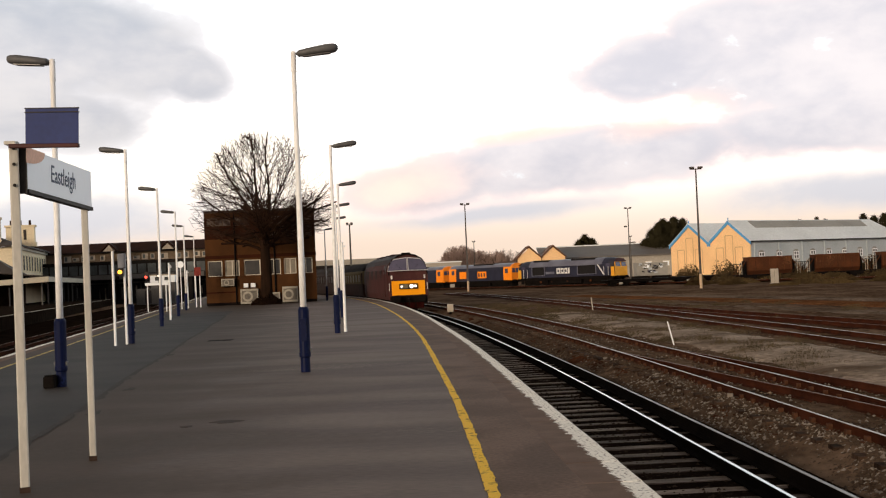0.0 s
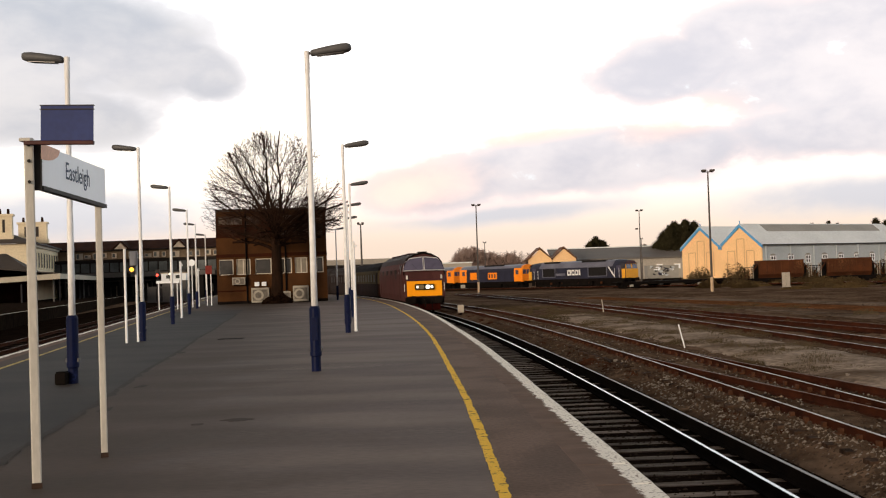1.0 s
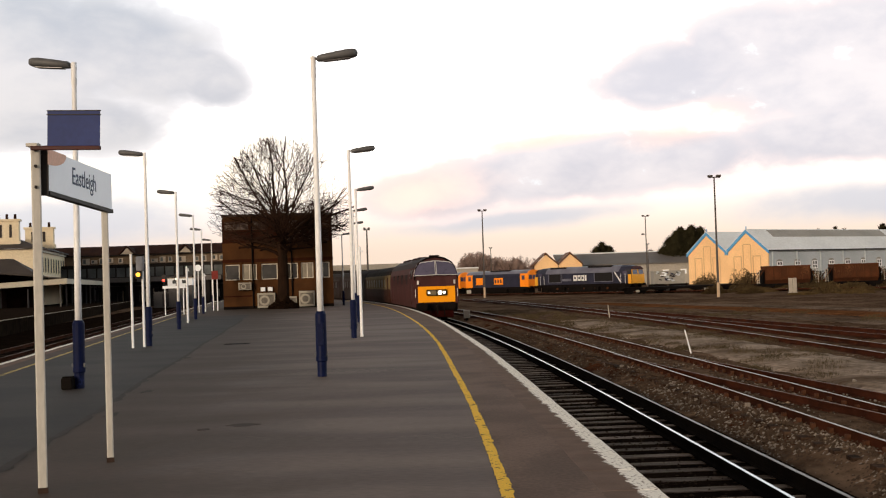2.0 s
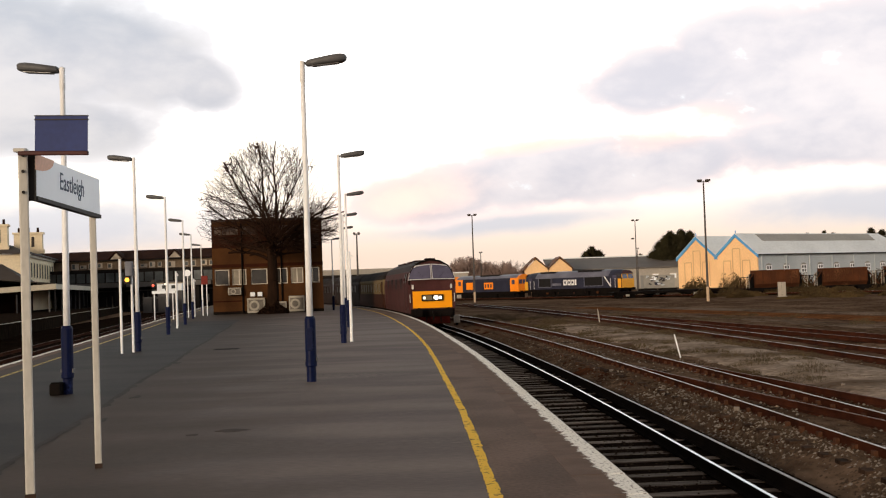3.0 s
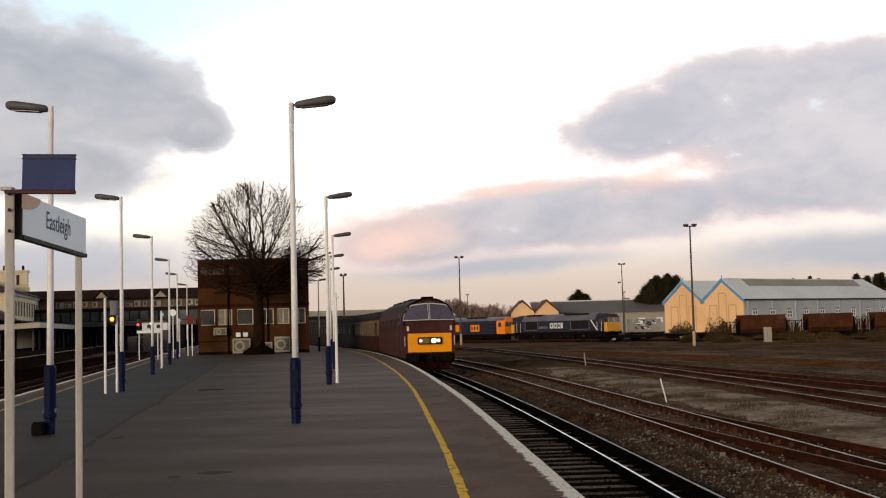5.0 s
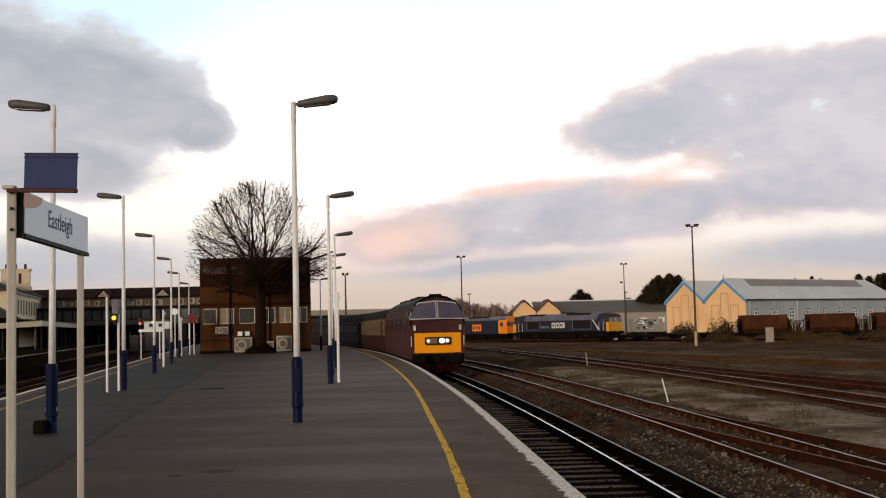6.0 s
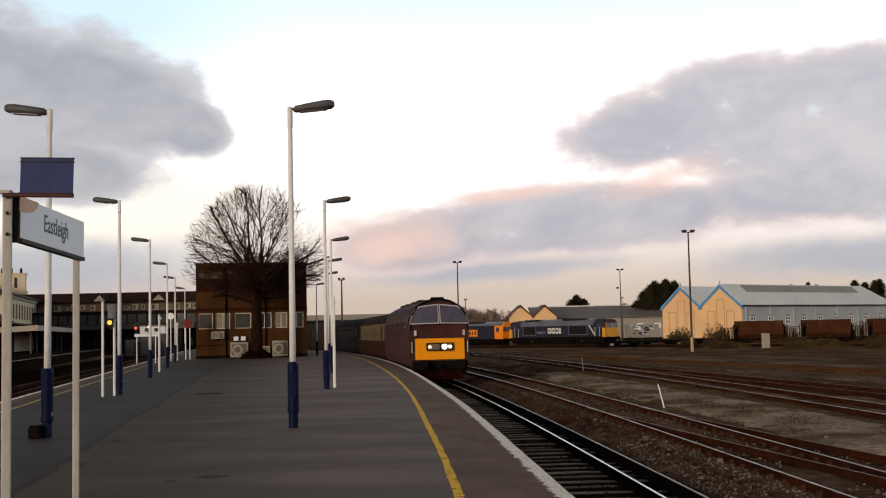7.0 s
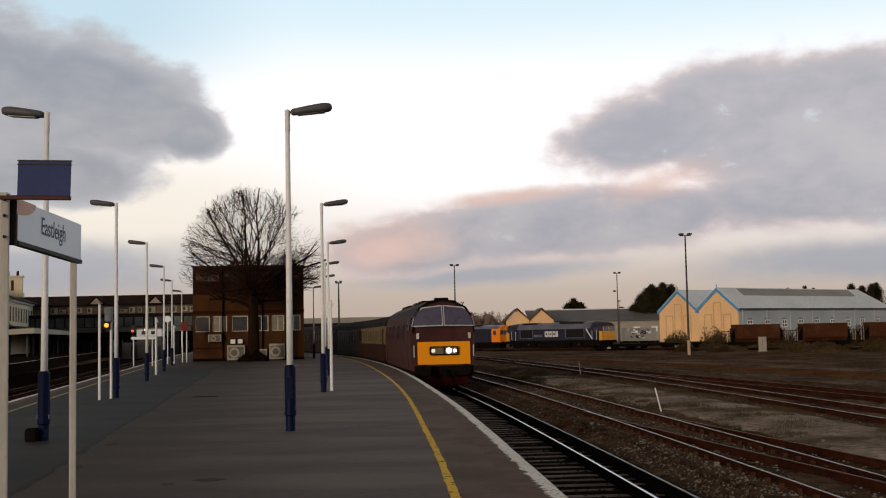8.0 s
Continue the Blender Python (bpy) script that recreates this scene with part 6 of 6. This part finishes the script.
stake = thing("leaning_stake", pose(7.0, 35.0, -0.95, 0, -13, 0), "leaning white marker stake in the ballast", "stake")
part("shaft", turned([(0.021, 0), (0.021, 0.85), (0.015, 0.9)], 8), POST_WHITE, stake)
part("foot", turned([(0.06, 0), (0.05, 0.12)], 8), UNDER, stake)
st2 = thing("short_stake", pose(8.9, 68.0, -0.95, 0, -6, 0), "short grey marker post beside the yard track", "stake")
part("shaft", turned([(0.035, 0), (0.03, 0.85), (0.02, 0.9)], 8), BRIDGE_PALE, st2)
part("foot", turned([(0.06, 0), (0.05, 0.12)], 8), UNDER, st2)
lb = thing("lineside_box", pose(0.62, 74.5, -1.0), "small grey lineside post box beside the rails", "box")
part("case", boxed(-0.2, 0.2, -0.15, 0.15, 0.25, 0.75, bevel=0.03), BRIDGE_PALE, lb)
part("stem", boxed(-0.08, 0.08, -0.08, 0.08, 0, 0.25), UNDER, lb)


# ---- station beyond the tracks ----
def opp_edge(y):
    return -13.6 - 0.213 * y


far_plat = thing("far_platform", pose(0, 0, 0), "far platform with pale edge in the station's shade", "platform", kind="structure")
# near-black surface colour stands for the shade under the canopy
sheet("surface", [[(opp_edge(y) - 14, y, 0.0), (opp_edge(y) - 0.3, y, 0.0)] for y in range(40, 240, 10)], SHADED_PLATFORM, far_plat)
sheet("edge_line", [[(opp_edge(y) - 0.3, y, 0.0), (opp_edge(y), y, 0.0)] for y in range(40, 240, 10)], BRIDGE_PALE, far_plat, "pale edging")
sheet("platform_wall", [[(opp_edge(y), y, 0.0), (opp_edge(y) + 0.02, y, -1.3)] for y in range(40, 240, 10)], SHADED_PLATFORM, far_plat)

canopy = thing("station_canopy", pose(-50.8, 150, 0, 0, 0, 12), "long platform canopy with cream valance and dark underside", "canopy", kind="structure")
part("roof", slabbed([(0.4, 0, 3.55), (0.4, 90, 3.55), (-9, 90, 4.6), (-9, 0, 4.6)], (0, 0, 0.15)), SLATE, canopy)
part("valance", boxed(0.4, 0.5, 0, 90, 2.95, 3.62), CANOPY_EDGE, canopy, "cream boarded valance")
part("end_valance", slabbed([(0.5, -0.1, 2.95), (0.5, -0.1, 3.65), (-24, -0.1, 2.55), (-24, -0.1, 1.9)], (0, 0.1, 0)), CANOPY_EDGE, canopy, "sloping cream end board")
# canopy shade is put into the colour of these walls
part("back_wall", boxed(-9, -8.6, 0.3, 90, 0, 4.5), SHADE_WALL, canopy, "red brick wall darkened for shade under the canopy")
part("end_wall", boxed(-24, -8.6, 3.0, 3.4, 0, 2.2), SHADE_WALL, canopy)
for i in range(14):
    part("column", tubed((-0.6, 2 + i * 6.5, 0), (-0.6, 2 + i * 6.5, 3.5), 0.11, n=8), BRIDGE_GREY if i % 3 else BRIDGE_BEAM, canopy)
for i in range(5):
    part("column", tubed((-4.5 - i * 4.2, 1.2, 0), (-4.5 - i * 4.2, 1.2, 2.4), 0.11, n=8), BRIDGE_GREY, canopy)
for i in range(8):
    d = part("doorway", boxed(-8.6, -8.5, 4 + i * 8, 5.6 + i * 8, 0, 2.6), ROOM_DARK if i % 2 else BRIDGE_BEAM, canopy)

gable_roof = thing("parcels_roof", pose(-62.5, 158, 0, 0, 0, 12), "low station wing with a dark slate roof", "building", kind="structure")
# dark wall colour stands for the shade beneath the canopy
part("wall", boxed(-16, 5, 0, 8, 0, 4.0), SHADE_WALL, gable_roof)
part("roof", slabbed([(-16, -0.5, 3.9), (5.5, -0.5, 3.9), (1.5, 4, 6.6), (-16, 4, 6.6)], (0, 0, 0.2)), SLATE, gable_roof)
part("roof", slabbed([(5.5, -0.5, 3.9), (5.5, 8.5, 3.9), (1.5, 4, 6.6)], (0, 0, 0.2)), SLATE, gable_roof)


def chimney(parent, x, y, z0, w, d, h, pots):
    c = part("chimney", boxed(x, x + w, y, y + d, z0, z0 + h), CREAM_WALL, parent, "cream chimney stack with clay pots")
    part("cap", boxed(x - 0.2, x + w + 0.2, y - 0.2, y + d + 0.2, z0 + h, z0 + h + 0.3), CREAM_WALL, c)
    part("plinth", boxed(x - 0.2, x + w + 0.2, y - 0.2, y + d + 0.2, z0 - 0.2, z0 + 0.5), CREAM_WALL, c)
    for i in range(2):
        part("slot", boxed(x + w * (0.22 + 0.4 * i), x + w * (0.32 + 0.4 * i), y - 0.06, y, z0 + h * 0.3, z0 + h * 0.85), SLATE, c)
    for i in range(pots):
        px = x + w * (i + 0.5) / pots
        part("pot", tubed((px, y + d / 2, z0 + h + 0.3), (px, y + d / 2, z0 + h + 1.1), 0.22, 0.18, n=8), SHADE_WALL, c)


stn = thing("station_house", pose(-63.6, 176, 0, 0, 0, 12), "cream stucco station house with slate roof and chimneys", "building", kind="structure")
part("side_wall", boxed(-0.4, 0, 0, 36, 0, 8.7), CREAM_WALL, stn, "cream stucco wall")
part("end_wall", boxed(-13, -0.4, 0, 0.4, 0, 8.7), CREAM_WALL, stn, "cream stucco wall")
part("back_wall", boxed(-13, -0.4, 35.6, 36, 0, 8.7), CREAM_WALL, stn)
E_, R_ = 8.7, 11.2
part("roof", slabbed([(0.7, -0.7, E_), (0.7, 36.7, E_), (-6.5, 30, R_), (-6.5, 6, R_)], (0, 0, 0.2)), SLATE, stn, "hipped slate roof")
part("roof", slabbed([(-13.7, -0.7, E_), (0.7, -0.7, E_), (-6.5, 6, R_)], (0, 0, 0.2)), SLATE, stn)
part("roof", slabbed([(-13.7, 36.7, E_), (-13.7, -0.7, E_), (-6.5, 6, R_), (-6.5, 30, R_)], (0, 0, 0.2)), SLATE, stn)
part("cornice", boxed(0.0, 0.35, -0.4, 36.4, 8.3, 8.7), CANOPY_EDGE, stn)
for i in range(10):
    w = part("window", boxed(0, 0.08, 2.2 + i * 3.3, 3.8 + i * 3.3, 5.0, 7.7), CREAM_WALL, stn)
    part("pane", boxed(0.08, 0.12, 2.5 + i * 3.3, 3.5 + i * 3.3, 5.2, 7.5), BRIDGE_GREY, w)
chimney(stn, -6.2, 1.0, 9.4, 3.6, 1.6, 3.6, 3)
chimney(stn, -3.6, 14.0, 9.4, 4.4, 1.6, 3.0, 3)
part("annexe", boxed(-4, 0.2, 36.5, 52, 0, 9.0), CREAM_WALL, stn)

bridge = thing("footbridge", pose(0, 205, 0, 0, 0, 0), "covered dark station footbridge with glazed sides", "footbridge", kind="structure")
X0, X1 = -72.0, -34.0
part("deck", boxed(X0, X1, 0, 4.0, 4.2, 4.7), BRIDGE_DARK, bridge)
part("beam", boxed(X0, X1, -0.3, 0.0, 3.35, 4.2), BRIDGE_BEAM, bridge, "grey painted lower beam")
part("top_rail", boxed(X0, X1, -0.25, 0.0, 6.0, 6.4), BRIDGE_DARK, bridge, "dark iron top rail")
part("back_side", boxed(X0, X1, 3.9, 4.0, 4.2, 6.4), BRIDGE_DARK, bridge)
part("cover", boxed(X0, X1, -0.1, 4.0, 6.4, 6.55), BRIDGE_DARK, bridge)
for i in range(22):
    x = X0 + i * 1.72
    part("pane", boxed(x + 0.12, x + 1.60, -0.08, -0.02, 4.3, 5.95), BRIDGE_GLASS, bridge)
    part("mullion", boxed(x - 0.1, x + 0.1, -0.16, 0.0, 4.2, 6.0), BRIDGE_DARK, bridge)
    if i % 3 == 0:
        part("beam_plate", boxed(x - 0.3, x + 0.3, -0.36, -0.3, 3.4, 4.15), BRIDGE_DARK, bridge)
for x in (-66, -58, -50.5, -44.0, -38):
    part("pier", boxed(x - 0.4, x + 0.4, 0.5, 3.5, -1.1, 4.2), BRIDGE_DARK, bridge)
# the long building behind the footbridge: buff wall, brown roof, small gabled dormers
block = thing("station_range", pose(0, 211, 0), "long buff brick building with brown roof and small dormers", "building", kind="structure")
part("wall", boxed(-76, -38, 0, 8, -1.1, 8.45), BRIDGE_BRICK, block, "weathered buff brick wall")
part("roof", slabbed([(-76.5, -0.6, 8.35), (-37.5, -0.6, 8.35), (-37.5, 4, 10.05), (-76.5, 4, 10.05)], (0, 0, 0.15)), SHADE_WALL, block, "dark brown roof slope")
part("roof", slabbed([(-76.5, 8.6, 8.35), (-37.5, 8.6, 8.35), (-37.5, 4, 10.05), (-76.5, 4, 10.05)], (0, 0, 0.15)), SHADE_WALL, block)
part("gutter", boxed(-76.5, -37.5, -0.75, -0.6, 8.25, 8.42), BRIDGE_DARK, block)
rb = random.Random(5)
for i in range(24):
    x = -75.5 + i * 1.56 + rb.uniform(-0.2, 0.2)
    if i % 7 == 3:
        continue
    lo, hi = 6.75 + rb.uniform(0, 0.25), 7.75 + rb.uniform(-0.2, 0.2)
    w = part("window", boxed(x, x + rb.uniform(0.7, 1.5), -0.07, 0.0, lo, hi), BRIDGE_PALE, block)
    part("pane", boxed(x + 0.15, x + 0.62, -0.10, -0.07, lo + 0.18, hi - 0.12), BRIDGE_GLASS, w)
for x in (-59.4, -48.8):
    p = part("dormer", slabbed([(x - 1.1, -1.0, 8.5), (x + 1.1, -1.0, 8.5), (x, -1.0, 9.6)], (0, 3.0, 0)), BRIDGE_PALE, block, "small gabled dormer")
    part("verge", slabbed([(x - 1.55, -1.1, 8.40), (x, -1.1, 9.80), (x, -1.1, 10.02), (x - 1.55, -1.1, 8.62)], (0, 3.2, 0)), SHADE_WALL, p)
    part("verge", slabbed([(x + 1.55, -1.1, 8.40), (x, -1.1, 9.80), (x, -1.1, 10.02), (x + 1.55, -1.1, 8.62)], (0, 3.2, 0)), SHADE_WALL, p)
under = thing("station_wall", pose(0, 209.5, 0), "retaining wall and stalls behind the footbridge, darkened for shade", "wall", kind="structure")
# wall colour kept dark for the shade beneath the footbridge
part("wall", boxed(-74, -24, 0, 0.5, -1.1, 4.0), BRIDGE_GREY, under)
rb = random.Random(9)
for i in range(30):
    x = -73 + i * 1.3 + rb.uniform(-0.3, 0.3)
    part("stall_post", boxed(x, x + 0.16, -0.3, 0.0, rb.uniform(-0.2, 0.3), rb.uniform(1.6, 2.6)), BRIDGE_PALE if i % 3 else BRIDGE_BEAM, under)
part("shelf", boxed(-74, -24, -0.4, 0.0, 2.6, 2.85), BRIDGE_BEAM, under)

road_bridge = thing("road_bridge", pose(0, 262, 0, 0, 0, 2), "pale road bridge parapet far down the line", "bridge", kind="structure")
part("parapet", boxed(-60, -8.5, 0, 0.6, 4.9, 6.1), GREY_WALL, road_bridge)
part("beam", boxed(-60, -8.5, -0.2, 8, 4.0, 4.9), BRIDGE_DARK, road_bridge)
for x in (-52, -33, -9.5):
    part("abutment", boxed(x - 1, x + 1, 0.5, 7.5, -1.1, 4.0), BRIDGE_GREY, road_bridge)
for x, y, z, lit in ((-37.7, 150, 3.7, RED_LIGHT), (-36.1, 150, 3.8, LAMP_DIM)):
    s = thing("signal", pose(x, y, -1.0), "railway signal on a grey post with a lit lamp", "signal")
    part("post", tubed((0, 0, 0), (0, 0, z + 0.6), 0.09, n=8), BRIDGE_GREY, s)
    hd = part("head", boxed(-0.25, 0.25, -0.2, 0.1, z, z + 1.0, bevel=0.03), DARK_TRIM, s)
    part("red_lamp", tubed((0, -0.28, z + 0.3), (0, -0.2, z + 0.3), 0.15, n=12), lit, hd, "lit signal lamp")
pv = thing("platform_cabin", pose(-44.9, 189, 0, 0, 0, 6), "pale cabin on a grey base beside the far platform", "cabin")
part("body", boxed(-2.0, 2.0, 0, 3.0, 2.4, 3.55, bevel=0.06), SIGN_FACE, pv)
part("roof", boxed(-2.1, 2.1, -0.1, 3.1, 3.55, 3.7), BRIDGE_PALE, pv)
part("base", boxed(-1.9, 1.9, 0.1, 2.9, -1.1, 2.4), BRIDGE_BEAM, pv)
for x in (-1.2, 0.3):
    part("window", boxed(x, x + 0.9, -0.04, 0.0, 2.75, 3.3), BRIDGE_GLASS, pv)
store = thing("grey_locker", pose(-46.0, 185, 0, 0, 0, 6), "dull grey store standing by the far platform", "store")
part("body", boxed(-2.2, 1.6, 0, 2.0, -1.1, 1.5, bevel=0.08), BRIDGE_BEAM, store)
part("door", boxed(-0.8, 0.2, -0.04, 0.0, -0.9, 1.2), BRIDGE_GREY, store)

hut = thing("grey_store", pose(-1.0, 240, -1.0), "plain pale grey flat-roofed store behind the locomotives", "shed", kind="structure")
part("wall", boxed(-6, 5.6, 0, 8, 0, 5.2), GREY_WALL, hut)
part("roof", boxed(-6.2, 5.8, -0.2, 8.2, 5.2, 5.45), SHED_ROOF, hut)
# ---- vegetation and distance ----
rv = random.Random(21)
for i in range(26):
    x = 33 + i * 1.55 + rv.uniform(-1, 1)
    y = 128 + rv.uniform(-8, 30)
    shrub("scrub_bush", pose(x, y, -1.02, 0, 0, rv.uniform(0, 360)), rv.uniform(1.4, 3.0), rv.uniform(1.2, 2.2), rv.uniform(0.5, 1.7), 1000, 0.12, SCRUB, "leafless brown scrub bush on rough ground", 40 + i, "bush", "yard scrub")
for i in range(22):
    x = 34 + i * 1.85 + rv.uniform(-0.9, 0.9)
    shrub("scrub_bush", pose(x, 154 + rv.uniform(-6, 5), -1.02), rv.uniform(1.2, 2.2), 1.6, rv.uniform(0.6, 2.3), 900, 0.13, SCRUB, "brown leafless scrub bush before the wagons", 120 + i, "bush", "yard scrub")
for i in range(24):
    x = 38 + i * 1.5 + rv.uniform(-0.8, 0.8)
    shrub("scrub_bush", pose(x, 176 + rv.uniform(-5, 14), -1.02), 2.4, 2.0, rv.uniform(2.6, 4.6), 1100, 0.17, SCRUB, "tall leafless brown scrub bush before the sheds", 80 + i, "bush", "yard scrub")
for i in range(150):
    y = 13 + 75 * rv.random()
    x, yy = beside(y, rv.uniform(6.4, 10.6) if i % 4 else rv.uniform(13.0, 24.0))
    shrub("weed_clump", pose(x, yy, ground_z(x, yy) + 0.03), rv.uniform(0.3, 0.9), rv.uniform(0.3, 0.7), rv.uniform(0.10, 0.38), 380, 0.035, WEED, "dry low weeds on the ballast", 150 + i, "weeds", "track weeds", False, True)


def conifer(m, h, r, seed):
    rnd = random.Random(seed)
    t = thing("conifer", m, "dark evergreen tree with a rounded ragged crown", "tree", "conifers")
    part("trunk", tubed((0, 0, 0), (0, 0, h * 0.9), 0.3, 0.06, n=8), BARK, t)
    verts, faces = [], []
    for _ in range(4500):
        z = h * (0.06 + 0.94 * rnd.random() ** 0.9)
        a = rnd.uniform(0, 6.283)
        lim = r * math.sqrt(max(0.01, 1 - (z / h) ** 2.0)) * (0.95 + 0.55 * noise.noise((math.cos(a) * 1.6, math.sin(a) * 1.6, z * 0.45 + seed))) * (rnd.uniform(1.0, 1.35) if rnd.random() < 0.12 else 1.0)
        q = math.sqrt(rnd.random()) * lim
        c = Vector((q * math.cos(a), q * math.sin(a), z))
        u = Vector((math.cos(a + rnd.gauss(0, 0.7)), math.sin(a + rnd.gauss(0, 0.7)), rnd.uniform(-0.3, 1.5))).normalized() * rnd.uniform(0.4, 1.2)
        v = Vector((-math.sin(a), math.cos(a), 0)) * rnd.uniform(0.10, 0.22)
        k = len(verts)
        verts += [tuple(c - u * 0.6 - v), tuple(c - u * 0.6 + v), tuple(c + u)]
        faces.append((k, k + 1, k + 2))
    me = bpy.data.meshes.new("foliage")
    me.from_pydata(verts, [], faces)
    me.materials.append(CONIFER)
    f = new("foliage", me)
    f.parent = t
    return t


for i, (x, y, h, r) in enumerate(((61.3, 342, 10.5, 3.2), (63.0, 341, 13.2, 3.6), (64.8, 340, 15.0, 3.8), (66.4, 342, 16.2, 3.6), (67.6, 341, 15.2, 3.8), (69.2, 340, 16.6, 3.4), (70.6, 343, 15.0, 3.6), (72.0, 341, 16.0, 3.2), (73.2, 341, 13.0, 3.0), (42.5, 350, 11.2, 2.6), (44.5, 352, 12.8, 2.8), (46.5, 352, 11.6, 2.6), (59, 352, 9.8, 2.6))):
    conifer(pose(x, y, -1.0), h, r * 1.3, 60 + i)
wood = bare_tree(pose(6.2, 330, -1.0), 11.5, 5.0, 5, "distant bare brown tree, twigs paled for haze", 0.45, 2.6, "distant trees", HAZY_WOOD, 8, 0.5, 0.03)
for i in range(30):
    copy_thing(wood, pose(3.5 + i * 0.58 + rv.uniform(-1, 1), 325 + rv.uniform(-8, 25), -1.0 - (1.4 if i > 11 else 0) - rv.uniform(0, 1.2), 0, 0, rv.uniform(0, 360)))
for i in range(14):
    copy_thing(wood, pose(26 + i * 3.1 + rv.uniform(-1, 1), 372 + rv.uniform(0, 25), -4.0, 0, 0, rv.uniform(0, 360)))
for i, (x, y) in enumerate(((136, 452), (142, 455), (147, 450), (151, 452), (167, 455), (170, 452), (173, 450), (177, 455), (182, 452))):
    conifer(pose(x, y, -1.0), (17.6 if i < 4 else 18.6) + (i * 7 % 5) * 0.3, 2.6 if i < 4 else 4.6, 90 + i)


def far_woods():
    rnd = random.Random(77)
    verts, faces = [], []
    n = 260
    for i in range(n + 1):
        a = radians(-75 + 150 * i / n)
        hgt = 9 + 5 * noise.noise((i * 0.11, 0, 0)) + 3 * noise.noise((i * 0.5, 2, 0)) + rnd.uniform(-0.8, 0.8)
        for r, z in ((700, -1.2), (705, hgt * 0.6), (716, hgt), (760, -1.2)):
            verts.append((r * math.sin(a), r * math.cos(a), z))
    for i in range(n):
        for j in range(3):
            k = i * 4 + j
            faces.append((k, k + 4, k + 5, k + 1))
    me = bpy.data.meshes.new("far_woods")
    me.from_pydata(verts, [], faces)
    me.materials.append(HAZY_WOOD)
    tagged(new("far_woods", me), "low belt of distant bare woods, paled for haze", "woods", kind="stuff")


far_woods()

# ---- coping stones, one by one ----
me = bpy.data.meshes.new("coping_stone")
bm = boxed(0.003, 0.45, -0.4605, 0.4605, -0.08, 0.0, bevel=0.0)
bmesh.ops.bevel(bm, geom=[e for e in bm.edges if all(v.co.z > -0.01 for v in e.verts)], offset=0.004, segments=1, affect="EDGES")
bm.to_mesh(me)
bm.free()
me.materials.append(COPING)
rv = random.Random(31)
for i in range(148):
    y = -13 + 0.925 * i
    x, yy = beside(y, swell(y) - 0.45)
    ob = new("coping_stone", me)
    ob.parent = platform
    ob.matrix_basis = pose(x, yy, rv.uniform(-0.003, 0.004), 0, 0, curve_heading(y) + rv.uniform(-0.2, 0.2))
for i in range(150):
    y = 20 + 0.925 * i
    ob = new("coping_stone", me)
    ob.parent = platform
    ob.matrix_basis = pose(left_edge(y) + 0.45, y, rv.uniform(-0.003, 0.004), 0, 0, 180 + math.degrees(math.atan(0.167)))

# ---- the train and its run ----
LINE = []
yy_, acc = 20.0, 0.0
last = beside(yy_, 1.49)
while yy_ < 260:
    p_ = beside(yy_, 1.49)
    acc += math.dist(p_, last)
    LINE.append((acc, p_[0], p_[1], yy_))
    last = p_
    yy_ += 0.25
LINE = np.array(LINE)


def on_line(s):
    return np.interp(s, LINE[:, 0], LINE[:, 1]), np.interp(s, LINE[:, 0], LINE[:, 2])


def along(y):
    return np.interp(y, LINE[:, 2], LINE[:, 0])


def riding(s, wheelbase):
    """The pose of a vehicle whose middle is s metres along the line, its two bogies on the rails."""
    a, b = on_line(s - wheelbase / 2), on_line(s + wheelbase / 2)
    dx, dy = a[0] - b[0], a[1] - b[1]
    return pose((a[0] + b[0]) / 2, (a[1] + b[1]) / 2, RAIL_1, 0, 0, math.degrees(math.atan2(-dx, dy)))


FRONT = [(0.0, 79.4), (0.5, 77.6), (1.0, 75.6), (1.75, 72.6), (2.5, 69.5), (3.0, 67.7), (3.5, 66.0), (4.0, 64.3), (4.5, 62.6), (5.25, 59.9), (6.0, 57.3), (6.5, 55.7), (7.0, 54.1), (7.5, 52.3), (8.0, 50.6)]
express = diesel_express()
coaches = [coach("brown and cream passenger coach with dark roof", CREAM_SIDE, "cream upper panels", UMBER, COACH_GLASS),
           coach("very dark passenger coach with dark roof", DARK_COACH, "very dark upper panels", DARK_COACH, ROOM_DARK)]
for _ in range(3):
    coaches.append(copy_thing(coaches[1], pose(0, 120, RAIL_1)))


def motions():
    walk(express, [(t, riding(along(y) + 10.35, 12.5)) for t, y in FRONT])
    for i, c in enumerate(coaches):
        walk(c, [(t, riding(along(y) + 20.7 + 0.9 + 10.0 + 20.6 * i, 13.8)) for t, y in FRONT])


motions()
